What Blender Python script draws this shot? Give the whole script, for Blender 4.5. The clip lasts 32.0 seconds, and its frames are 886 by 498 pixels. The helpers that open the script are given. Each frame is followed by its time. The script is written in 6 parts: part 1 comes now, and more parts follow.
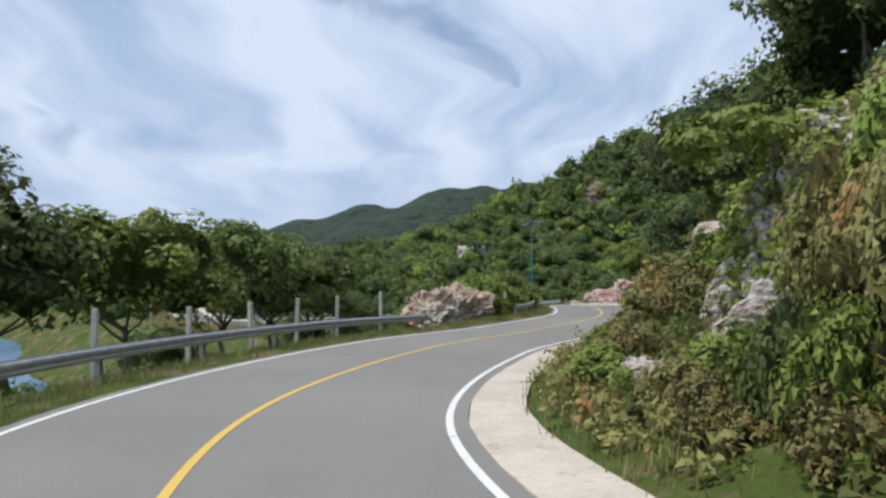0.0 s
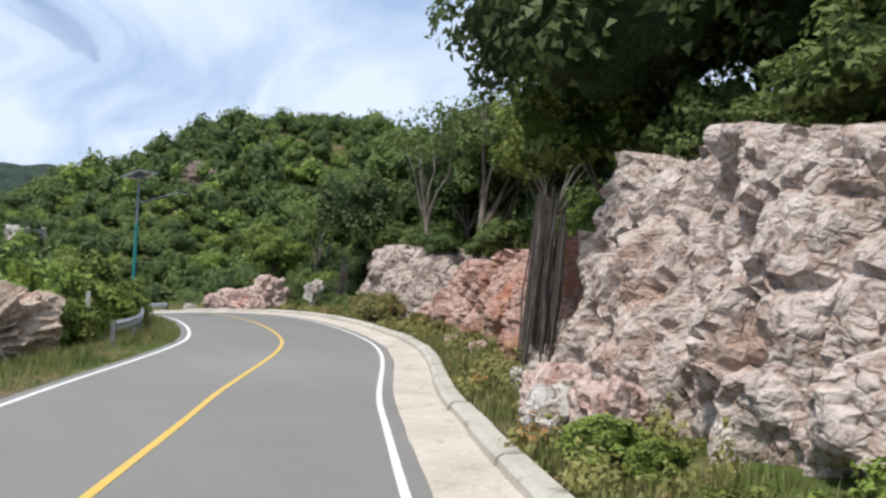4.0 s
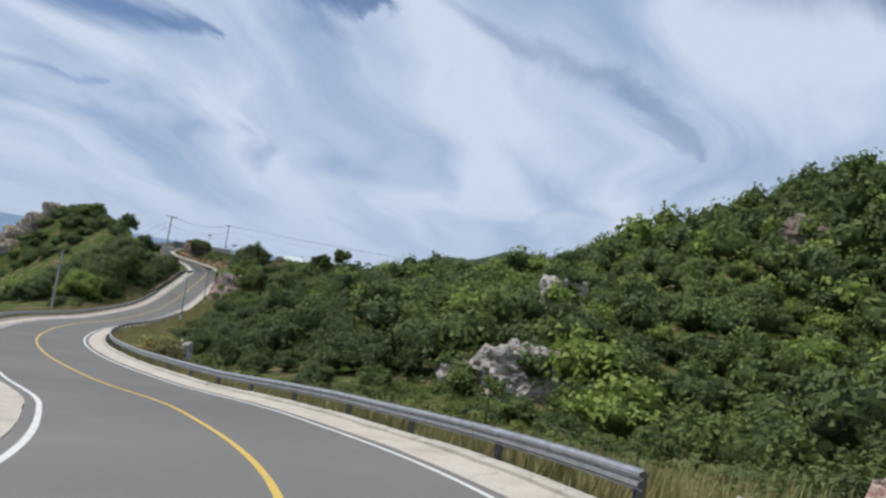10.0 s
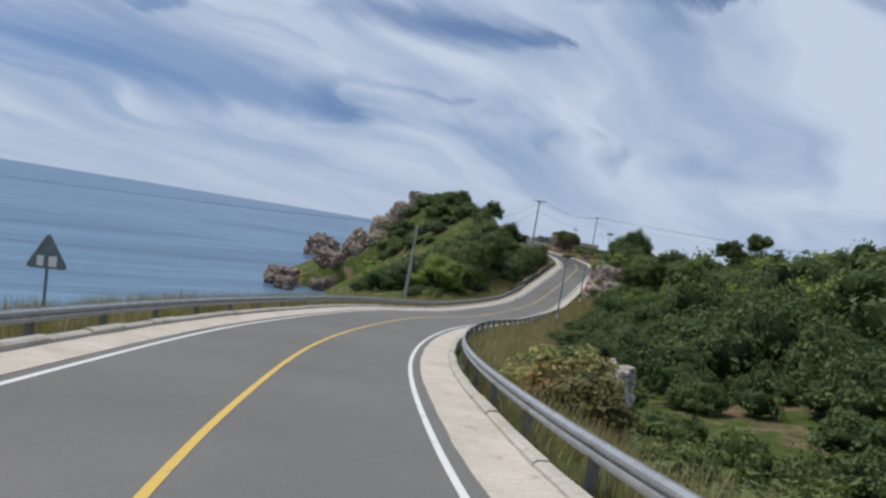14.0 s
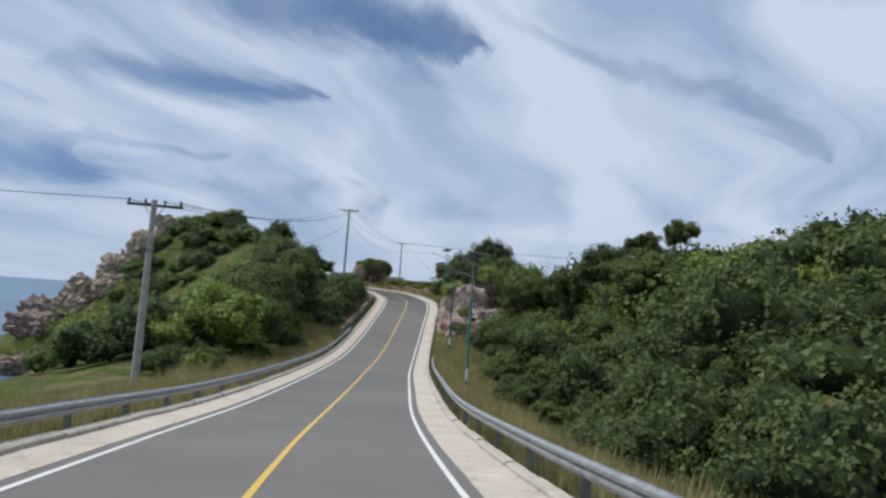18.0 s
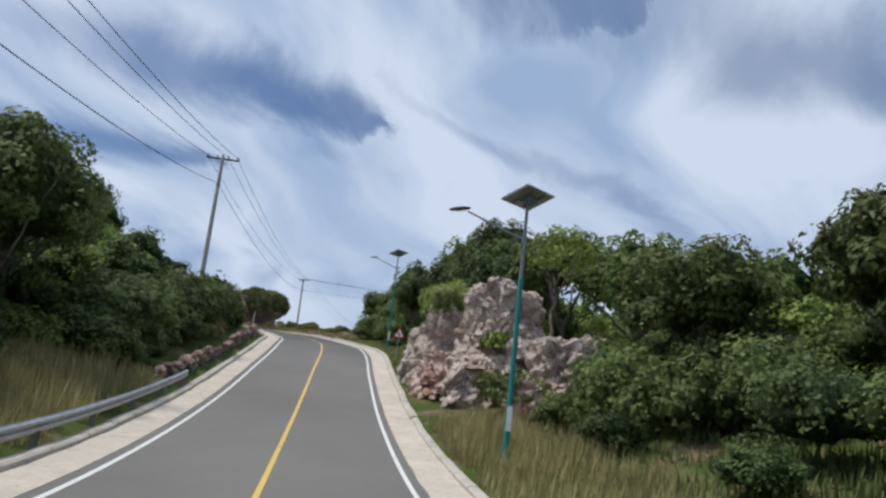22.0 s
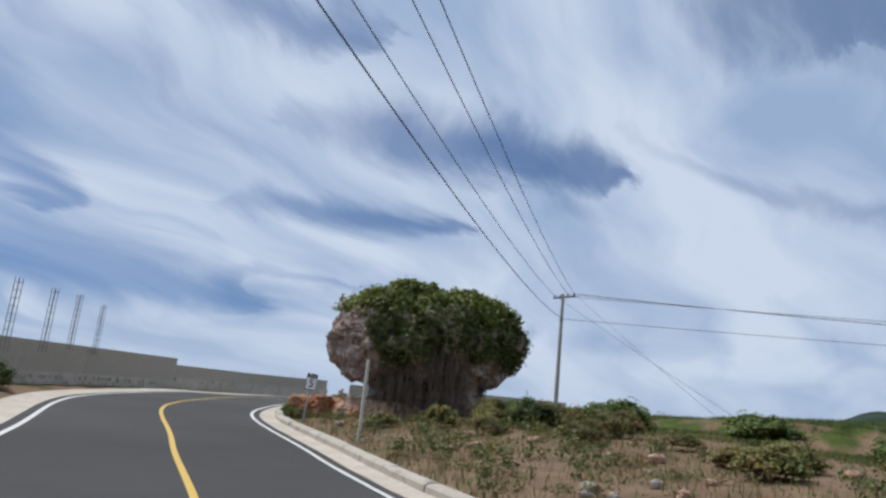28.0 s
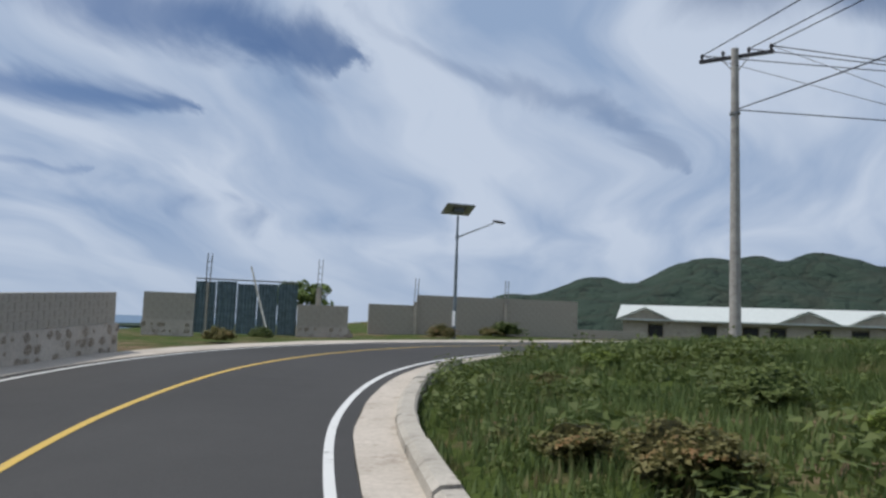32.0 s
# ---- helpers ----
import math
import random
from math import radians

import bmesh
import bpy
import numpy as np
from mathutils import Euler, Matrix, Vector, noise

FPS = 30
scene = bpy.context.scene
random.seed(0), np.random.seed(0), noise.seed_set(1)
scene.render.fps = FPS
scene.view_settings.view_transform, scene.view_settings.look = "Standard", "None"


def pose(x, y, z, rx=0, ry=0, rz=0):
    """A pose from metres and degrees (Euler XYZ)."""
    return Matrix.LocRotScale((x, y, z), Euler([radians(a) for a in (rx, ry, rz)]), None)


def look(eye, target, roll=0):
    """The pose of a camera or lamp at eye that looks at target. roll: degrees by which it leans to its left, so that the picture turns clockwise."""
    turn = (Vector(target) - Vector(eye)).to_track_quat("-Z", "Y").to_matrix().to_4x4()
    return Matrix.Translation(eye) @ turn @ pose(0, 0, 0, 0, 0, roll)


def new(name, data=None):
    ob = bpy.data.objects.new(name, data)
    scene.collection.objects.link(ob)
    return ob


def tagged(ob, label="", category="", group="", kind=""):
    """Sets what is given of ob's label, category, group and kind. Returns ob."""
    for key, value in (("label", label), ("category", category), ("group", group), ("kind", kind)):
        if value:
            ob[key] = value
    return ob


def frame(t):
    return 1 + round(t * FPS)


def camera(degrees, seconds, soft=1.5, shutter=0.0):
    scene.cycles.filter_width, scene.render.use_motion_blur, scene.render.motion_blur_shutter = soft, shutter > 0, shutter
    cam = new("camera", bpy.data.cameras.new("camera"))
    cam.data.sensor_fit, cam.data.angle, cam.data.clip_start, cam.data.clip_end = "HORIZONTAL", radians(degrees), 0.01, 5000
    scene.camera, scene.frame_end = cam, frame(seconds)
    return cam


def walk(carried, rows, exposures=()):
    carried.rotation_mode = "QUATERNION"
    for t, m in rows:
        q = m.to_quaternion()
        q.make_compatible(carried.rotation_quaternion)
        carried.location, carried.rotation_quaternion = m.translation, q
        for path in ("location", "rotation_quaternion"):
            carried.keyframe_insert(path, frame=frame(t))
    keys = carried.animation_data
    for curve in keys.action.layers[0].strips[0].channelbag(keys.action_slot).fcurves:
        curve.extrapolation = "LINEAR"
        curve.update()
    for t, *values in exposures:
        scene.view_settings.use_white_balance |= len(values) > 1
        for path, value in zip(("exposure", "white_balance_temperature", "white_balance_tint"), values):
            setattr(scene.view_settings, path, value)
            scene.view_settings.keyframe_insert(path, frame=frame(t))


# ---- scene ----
from itertools import product

cam = camera(60.51, 32.0, soft=2.6)
PATH = [
    (0.0, -0.373, 1.734, 1.533, 89.36, 0.10, 0.27),
    (0.5, -1.189, 3.572, 1.477, 88.90, -1.17, -5.49),
    (1.0, -1.748, 5.451, 1.344, 88.79, -2.20, -11.09),
    (1.5, -1.969, 7.975, 1.234, 88.72, -2.67, -16.13),
    (2.0, -2.034, 10.675, 1.082, 88.99, -3.17, -20.92),
    (2.5, -2.090, 13.881, 0.833, 89.26, -3.43, -25.57),
    (4.5, 2.344, 29.678, -0.158, 90.11, -3.10, -30.59),
    (5.0, 3.716, 33.054, -0.414, 90.69, -3.21, -28.49),
    (5.5, 5.309, 36.760, -0.643, 91.41, -3.64, -25.75),
    (6.0, 7.065, 40.597, -0.855, 92.11, -4.28, -22.98),
    (6.5, 8.659, 44.700, -1.012, 92.75, -5.31, -20.57),
    (7.0, 10.171, 48.883, -1.212, 93.20, -6.07, -17.83),
    (7.5, 11.517, 53.215, -1.367, 93.17, -6.30, -14.47),
    (8.0, 12.460, 57.720, -1.502, 93.01, -6.64, -10.14),
    (8.5, 12.918, 61.624, -1.694, 92.82, -7.45, -4.92),
    (9.0, 13.012, 65.567, -1.937, 92.64, -8.43, 0.81),
    (9.5, 12.321, 69.860, -2.371, 92.54, -9.00, 6.90),
    (10.0, 11.272, 74.028, -2.872, 92.39, -9.27, 12.09),
    (10.5, 9.508, 78.565, -3.355, 91.94, -9.44, 18.05),
    (11.0, 7.339, 82.718, -3.871, 91.57, -9.51, 23.68),
    (11.5, 5.561, 86.129, -4.374, 91.44, -9.23, 29.00),
    (12.0, 3.367, 89.235, -4.866, 91.32, -9.18, 33.61),
    (12.5, 0.787, 92.390, -5.357, 91.47, -9.34, 36.74),
    (13.0, -2.059, 95.826, -5.870, 90.96, -9.57, 39.21),
    (13.5, -5.054, 99.546, -6.460, 87.77, -9.38, 39.30),
    (15.5, -22.226, 118.069, -9.241, 93.17, -7.01, 34.23),
    (16.0, -26.070, 122.668, -9.670, 93.55, -5.87, 32.60),
    (16.5, -29.868, 127.428, -10.136, 93.54, -5.17, 29.86),
    (17.0, -33.333, 132.305, -10.585, 93.53, -4.54, 27.18),
    (17.5, -36.777, 137.223, -11.034, 93.79, -4.22, 23.98),
    (18.0, -40.038, 142.323, -11.477, 94.21, -4.01, 21.26),
    (18.5, -43.036, 147.603, -11.907, 94.56, -4.13, 19.21),
    (19.0, -46.093, 153.118, -12.325, 94.79, -4.63, 17.75),
    (19.5, -49.298, 159.422, -12.869, 95.33, -5.39, 16.54),
    (20.0, -52.398, 165.882, -13.420, 95.95, -5.85, 15.57),
    (20.5, -55.428, 172.448, -13.831, 96.59, -5.78, 14.70),
    (21.0, -58.451, 178.928, -14.135, 97.56, -5.65, 13.74),
    (21.5, -61.442, 185.492, -14.401, 99.11, -5.82, 12.98),
    (22.0, -64.336, 192.147, -14.599, 100.82, -6.16, 12.84),
    (22.5, -67.239, 198.769, -14.724, 102.50, -6.56, 12.78),
    (23.0, -69.935, 205.336, -14.693, 104.12, -7.35, 12.96),
    (23.5, -72.559, 212.010, -14.350, 105.37, -8.13, 13.03),
    (24.0, -75.101, 218.572, -13.770, 106.69, -8.92, 12.71),
    (24.5, -77.308, 224.484, -13.016, 107.60, -9.79, 12.03),
    (26.5, -87.964, 250.891, -9.579, 104.44, -6.42, 17.91),
    (27.0, -91.007, 256.448, -9.240, 104.46, -6.71, 22.30),
    (27.5, -94.202, 261.449, -8.771, 104.20, -6.60, 27.39),
    (28.0, -97.556, 265.761, -8.227, 103.12, -5.92, 32.13),
    (28.5, -101.675, 270.117, -7.712, 101.74, -5.77, 35.44),
    (29.0, -105.993, 274.223, -7.485, 100.69, -6.23, 37.00),
    (29.5, -110.626, 278.055, -7.324, 100.25, -7.23, 35.72),
    (30.0, -115.518, 282.104, -6.965, 99.40, -6.82, 33.73),
    (30.5, -120.119, 287.165, -6.518, 98.56, -6.76, 32.89),
    (31.0, -123.761, 291.310, -6.140, 98.10, -5.31, 28.81),
    (31.5, -126.821, 295.260, -5.992, 96.99, -2.88, 18.82),
    (32.0, -129.642, 299.752, -5.914, 95.60, -2.08, 12.43),
]
walk(cam, [(t, pose(x, y, z, rx, ry, rz)) for t, x, y, z, rx, ry, rz in PATH], ((0.0, 0.16), (2.0, 0.30), (5.0, 0.42), (7.0, 0.20), (8.5, 0.08), (11.5, -0.14), (13.0, -0.18), (16.0, -0.16), (20.0, -0.02), (26.0, 0.0), (29.0, -0.08), (30.0, 0.06), (31.0, -0.17), (32.0, -0.22)))

# ---- daylight: thin cloud with blue gaps, high sun from the sea side ----
SUN_AZ, SUN_EL = 100.0, 62.0
world = bpy.data.worlds.new("sky")
scene.world = world
world.use_nodes = True
wt = world.node_tree
wt.nodes.clear()


def wnode(kind, **kw):
    n = wt.nodes.new(kind)
    for k, v in kw.items():
        n.inputs[k].default_value = v
    return n


def wlink(a, b):
    wt.links.new(a, b)


sky = wt.nodes.new("ShaderNodeTexSky")
sky.sky_type, sky.sun_disc = "NISHITA", False
sky.sun_elevation, sky.sun_rotation = radians(SUN_EL), radians(-SUN_AZ)
coord = wnode("ShaderNodeTexCoord")
sep = wnode("ShaderNodeSeparateXYZ")
wlink(coord.outputs["Generated"], sep.inputs[0])
lift = wnode("ShaderNodeMath")
lift.operation = "MAXIMUM"
lift.inputs[1].default_value = 0.0
wlink(sep.outputs["Z"], lift.inputs[0])
denom = wnode("ShaderNodeMath")
denom.operation = "ADD"
denom.inputs[1].default_value = 0.22
wlink(lift.outputs[0], denom.inputs[0])
plane = wnode("ShaderNodeVectorMath")
plane.operation = "DIVIDE"
comb = wnode("ShaderNodeCombineXYZ")
for k in range(3):
    wlink(denom.outputs[0], comb.inputs[k])
wlink(coord.outputs["Generated"], plane.inputs[0])
wlink(comb.outputs[0], plane.inputs[1])
warp = wnode("ShaderNodeTexNoise", Scale=0.9, Detail=2.0, Roughness=0.5)
wlink(plane.outputs[0], warp.inputs["Vector"])
push = wnode("ShaderNodeVectorMath")
push.operation = "SCALE"
push.inputs["Scale"].default_value = 0.9
wlink(warp.outputs["Color"], push.inputs[0])
bent = wnode("ShaderNodeVectorMath")
bent.operation = "ADD"
wlink(plane.outputs[0], bent.inputs[0])
wlink(push.outputs[0], bent.inputs[1])
turn = wnode("ShaderNodeMapping")
turn.inputs["Rotation"].default_value = (0, 0, radians(46))
turn.inputs["Scale"].default_value = (1.0, 0.38, 0.0)
turn.inputs["Location"].default_value = (0.35, 0.2, 0.0)
wlink(bent.outputs[0], turn.inputs["Vector"])
big = wnode("ShaderNodeTexNoise", Scale=2.5, Detail=7.0, Roughness=0.50, Distortion=0.25)
wlink(turn.outputs[0], big.inputs["Vector"])
# thicker cover inland
east = wnode("ShaderNodeMath")
east.operation = "MULTIPLY_ADD"
east.inputs[1].default_value = 0.08
wlink(sep.outputs["X"], east.inputs[0])
wlink(big.outputs["Fac"], east.inputs[2])
gaps = wnode("ShaderNodeMapRange")
for k, v in (("From Min", 0.20), ("From Max", 0.42)):
    gaps.inputs[k].default_value = v
gaps.interpolation_type = "SMOOTHSTEP"
wlink(east.outputs[0], gaps.inputs["Value"])
turn2 = wnode("ShaderNodeMapping")
turn2.inputs["Rotation"].default_value = (0, 0, radians(43))
turn2.inputs["Scale"].default_value = (1.2, 0.4, 0.0)
turn2.inputs["Location"].default_value = (3.1, 1.7, 0.0)
wlink(bent.outputs[0], turn2.inputs["Vector"])
fine = wnode("ShaderNodeTexNoise", Scale=2.2, Detail=7.0, Roughness=0.5, Distortion=0.3)
wlink(turn2.outputs[0], fine.inputs["Vector"])
shade = wnode("ShaderNodeValToRGB")
shade.color_ramp.elements[0].position, shade.color_ramp.elements[0].color = 0.34, (0.33, 0.45, 0.66, 1)
shade.color_ramp.elements[1].position, shade.color_ramp.elements[1].color = 0.62, (0.63, 0.72, 0.87, 1)
wlink(fine.outputs["Fac"], shade.inputs["Fac"])
dim = wnode("ShaderNodeVectorMath")
dim.operation = "SCALE"
dim.inputs["Scale"].default_value = 0.08
wlink(sky.outputs[0], dim.inputs[0])
# the air above the sea is dry and clear: the blue stays deep far down the sky
upward = wnode("ShaderNodeVectorMath")
upward.operation = "ADD"
upward.inputs[1].default_value = (0, 0, 0.17)
wlink(coord.outputs["Generated"], upward.inputs[0])
unit = wnode("ShaderNodeVectorMath")
unit.operation = "NORMALIZE"
wlink(upward.outputs[0], unit.inputs[0])
wlink(unit.outputs[0], sky.inputs["Vector"])


def wmix(fac, a, b):
    x = wnode("ShaderNodeMix")
    x.data_type = "RGBA"
    for src, k in ((fac, "Factor"), (a, "A"), (b, "B")):
        if isinstance(src, tuple):
            x.inputs[k].default_value = (*src, 1)
        else:
            wlink(src, x.inputs[k])
    return x.outputs["Result"]


def wrange(src, a, b, lo, hi):
    r = wnode("ShaderNodeMapRange")
    for k, v in (("From Min", a), ("From Max", b), ("To Min", lo), ("To Max", hi)):
        r.inputs[k].default_value = v
    r.interpolation_type = "SMOOTHSTEP"
    wlink(src, r.inputs["Value"])
    return r.outputs[0]


tint = wnode("ShaderNodeVectorMath")
tint.operation = "MULTIPLY"
tint.inputs[1].default_value = (0.88, 0.99, 1.16)
wlink(dim.outputs[0], tint.inputs[0])
deep = wnode("ShaderNodeHueSaturation", Saturation=1.05)
wlink(tint.outputs[0], deep.inputs["Color"])


def wmath(op, *src):
    n = wt.nodes.new("ShaderNodeMath")
    n.operation = op
    for k, v in enumerate(src):
        if isinstance(v, (int, float)):
            n.inputs[k].default_value = v
        else:
            wlink(v, n.inputs[k])
    return n.outputs[0]


def wvec(op, *src):
    n = wt.nodes.new("ShaderNodeVectorMath")
    n.operation = op
    for k, v in enumerate(src):
        if isinstance(v, tuple):
            n.inputs[k].default_value = v
        else:
            wlink(v, n.inputs[k])
    return n


# the long lens-shaped openings between the cloud sheets, as seen on a flat cloud layer: two ends, half width, depth
OPENINGS = (
    ((-1.20, 1.06), (-0.625, 1.63), 0.125, 0.92),
    ((-1.62, 1.30), (-1.10, 1.73), 0.11, 0.85),
    ((-2.80, 0.55), (-2.12, 1.92), 0.36, 1.0),
    ((-1.50, 0.45), (-2.02, 1.05), 0.13, 0.85),
    ((-1.12, 0.66), (-0.82, 1.00), 0.09, 0.75),
    ((-0.30, 0.96), (-0.04, 1.27), 0.11, 0.70),
    ((-0.06, 1.24), (0.55, 1.56), 0.17, 0.75),
    ((-0.58, 1.38), (0.25, 2.35), 0.06, 0.38),
    ((-2.1, 1.62), (-1.55, 1.95), 0.06, 0.40),
)
flat = wvec("MULTIPLY", plane.outputs[0], (1, 1, 0)).outputs[0]
ripple = wnode("ShaderNodeTexNoise", Scale=2.6, Detail=7.0, Roughness=0.58)
wlink(turn2.outputs[0], ripple.inputs["Vector"])
wisp = wvec("MULTIPLY", wvec("SUBTRACT", ripple.outputs["Color"], (0.5, 0.5, 0.5)).outputs[0], (0.62, 0.62, 0)).outputs[0]
flat = wvec("ADD", flat, wisp).outputs[0]
hole = None
for (ax, ay), (bx, by), wide, depth in OPENINGS:
    run = (bx - ax, by - ay, 0)
    rel = wvec("SUBTRACT", flat, (ax, ay, 0)).outputs[0]
    along = wmath("DIVIDE", wvec("DOT_PRODUCT", rel, run).outputs["Value"], run[0] ** 2 + run[1] ** 2)
    along = wmath("MINIMUM", wmath("MAXIMUM", along, 0.0), 1.0)
    comb_ = wnode("ShaderNodeCombineXYZ")
    for k in range(3):
        wlink(along, comb_.inputs[k])
    off = wvec("LENGTH", wvec("SUBTRACT", rel, wvec("MULTIPLY", comb_.outputs[0], run).outputs[0]).outputs[0]).outputs["Value"]
    swell = wmath("SQRT", wmath("MULTIPLY", wmath("MULTIPLY", along, wmath("SUBTRACT", 1.0, along)), 4.0))
    here = wmath("MULTIPLY_ADD", swell, wide * 0.7, wide * 0.3)
    m_ = wmath("MULTIPLY", wrange(wmath("DIVIDE", off, here), 0.1, 1.55, depth, 0.0), wrange(along, 0.0, 0.45, 0.35, 1.0))
    hole = m_ if hole is None else wmath("MAXIMUM", hole, m_)
thin = wrange(fine.outputs["Fac"], 0.36, 0.66, 1.0, 0.80)
cover = wmath("MULTIPLY", wrange(gaps.outputs[0], 0, 1, 0.40, 0.97), wmath("SUBTRACT", 1.0, wmath("MULTIPLY", hole, thin)))
cloudy = wmix(cover, deep.outputs[0], shade.outputs[0])
hazy = wmix(wrange(sep.outputs["Z"], -0.02, 0.145, 0.85, 0.0), cloudy, (0.50, 0.60, 0.76))
back = wnode("ShaderNodeBackground", Strength=1.0)
wlink(hazy, back.inputs["Color"])
wout = wnode("ShaderNodeOutputWorld")
wlink(back.outputs[0], wout.inputs[0])

sun = new("sun", bpy.data.lights.new("sun", "SUN"))
sun.data.energy, sun.data.angle, sun.data.color = 3.6, radians(8.0), (1.0, 0.96, 0.9)
az, el = radians(SUN_AZ), radians(SUN_EL)
sun.matrix_world = look((-math.sin(az) * math.cos(el) * 50, math.cos(az) * math.cos(el) * 50, math.sin(el) * 50), (0, 0, 0))
scene.view_settings.exposure = 0.0


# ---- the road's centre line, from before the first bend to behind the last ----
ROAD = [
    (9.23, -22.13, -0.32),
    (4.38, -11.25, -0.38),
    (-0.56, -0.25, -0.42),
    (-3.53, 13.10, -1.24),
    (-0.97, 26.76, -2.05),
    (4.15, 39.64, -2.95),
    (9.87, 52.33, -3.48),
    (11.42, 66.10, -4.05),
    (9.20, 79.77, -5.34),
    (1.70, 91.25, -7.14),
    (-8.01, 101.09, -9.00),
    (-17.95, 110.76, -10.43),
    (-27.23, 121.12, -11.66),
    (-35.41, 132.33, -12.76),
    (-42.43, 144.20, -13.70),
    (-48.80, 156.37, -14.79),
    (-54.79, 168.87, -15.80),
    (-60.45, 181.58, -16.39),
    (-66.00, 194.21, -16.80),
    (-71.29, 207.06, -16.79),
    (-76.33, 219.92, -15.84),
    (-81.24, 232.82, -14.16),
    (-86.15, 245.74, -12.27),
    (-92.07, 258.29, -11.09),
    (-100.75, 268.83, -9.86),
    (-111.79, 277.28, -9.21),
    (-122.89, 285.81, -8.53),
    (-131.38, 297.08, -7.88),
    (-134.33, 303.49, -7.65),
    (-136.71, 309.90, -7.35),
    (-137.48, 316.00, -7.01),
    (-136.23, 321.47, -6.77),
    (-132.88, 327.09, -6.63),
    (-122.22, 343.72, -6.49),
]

# ---- materials ----


class Mat:
    """A node material with a principled surface and some noise helpers."""

    def __init__(self, name, rough=0.8, metal=0.0, spec=0.3):
        self.m = bpy.data.materials.new(name)
        self.m.use_nodes = True
        self.t = self.m.node_tree
        self.p = self.t.nodes["Principled BSDF"]
        self.p.inputs["Roughness"].default_value = rough
        self.p.inputs["Metallic"].default_value = metal
        self.p.inputs["Specular IOR Level"].default_value = spec
        self.c = self.t.nodes.new("ShaderNodeTexCoord")

    def node(self, kind, **kw):
        n = self.t.nodes.new(kind)
        for k, v in kw.items():
            n.inputs[k].default_value = v
        return n

    def link(self, a, b):
        self.t.links.new(a, b)

    def noise(self, scale, detail=4.0, rough=0.6, space="Object", stretch=None):
        n = self.node("ShaderNodeTexNoise", Scale=scale, Detail=detail, Roughness=rough)
        src = self.c.outputs[space]
        if stretch:
            mp = self.node("ShaderNodeMapping")
            mp.inputs["Scale"].default_value = stretch
            self.link(src, mp.inputs["Vector"])
            src = mp.outputs[0]
        self.link(src, n.inputs["Vector"])
        return n.outputs["Fac"]

    def ramp(self, fac, stops):
        r = self.node("ShaderNodeValToRGB")
        e = r.color_ramp.elements
        while len(e) < len(stops):
            e.new(0.5)
        for el_, (pos, col) in zip(e, stops):
            el_.position, el_.color = pos, (*col, 1)
        self.link(fac, r.inputs["Fac"])
        return r.outputs["Color"]

    def blend(self, fac, a, b, mode="MIX"):
        x = self.node("ShaderNodeMix")
        x.data_type, x.blend_type = "RGBA", mode
        for src, name in ((fac, "Factor"), (a, "A"), (b, "B")):
            if isinstance(src, (int, float)):
                x.inputs[name].default_value = src
            elif isinstance(src, tuple):
                x.inputs[name].default_value = (*src, 1)
            else:
                self.link(src, x.inputs[name])
        return x.outputs["Result"]

    def step(self, fac, a, b, lo=0.0, hi=1.0):
        r = self.node("ShaderNodeMapRange")
        for k, v in (("From Min", a), ("From Max", b), ("To Min", lo), ("To Max", hi)):
            r.inputs[k].default_value = v
        self.link(fac, r.inputs["Value"])
        return r.outputs[0]

    def colour(self, c):
        if isinstance(c, tuple):
            self.p.inputs["Base Color"].default_value = (*c, 1)
        else:
            self.link(c, self.p.inputs["Base Color"])
        return self

    def bump(self, fac, strength=0.3, distance=0.02):
        b = self.node("ShaderNodeBump", Strength=strength, Distance=distance)
        self.link(fac, b.inputs["Height"])
        self.link(b.outputs[0], self.p.inputs["Normal"])
        return self


def m_asphalt():
    m = Mat("asphalt", 0.85, spec=0.18)
    worn = m.noise(0.12, 5, 0.6)
    grain = m.noise(60, 2, 0.7)
    mid_tone = m.ramp(worn, [(0.3, (0.135, 0.130, 0.122)), (0.7, (0.178, 0.171, 0.160))])
    dim_tone = m.ramp(worn, [(0.3, (0.050, 0.049, 0.048)), (0.7, (0.072, 0.070, 0.068))])
    xyz = m.node("ShaderNodeSeparateXYZ")
    m.link(m.c.outputs["Object"], xyz.inputs[0])
    pale = m.ramp(worn, [(0.3, (0.185, 0.178, 0.166)), (0.7, (0.235, 0.226, 0.210))])
    # pale start and dim far end: changing exposure put into the asphalt colour
    base = m.blend(m.step(xyz.outputs["Y"], 45, 95), pale, mid_tone)
    base = m.blend(m.step(xyz.outputs["Y"], 242, 272), base, dim_tone)
    tracks = m.noise(0.9, 4, 0.6, stretch=(1, 0.15, 1))
    base = m.blend(0.12, base, m.ramp(tracks, [(0.3, (0.7, 0.7, 0.7)), (0.7, (1.2, 1.2, 1.2))]), "MULTIPLY")
    m.colour(m.blend(0.5, base, m.ramp(grain, [(0.3, (0.5, 0.5, 0.5)), (0.7, (1.25, 1.25, 1.25))]), "MULTIPLY"))
    return m.bump(grain, 0.25, 0.006).m


def m_paint(name, col, wear):
    m = Mat(name, 0.6)
    n = m.noise(3.0, 6, 0.7)
    m.colour(m.blend(m.step(n, wear, wear + 0.12), col, (0.17, 0.165, 0.155)))
    return m.bump(m.noise(50, 2), 0.15, 0.003).m


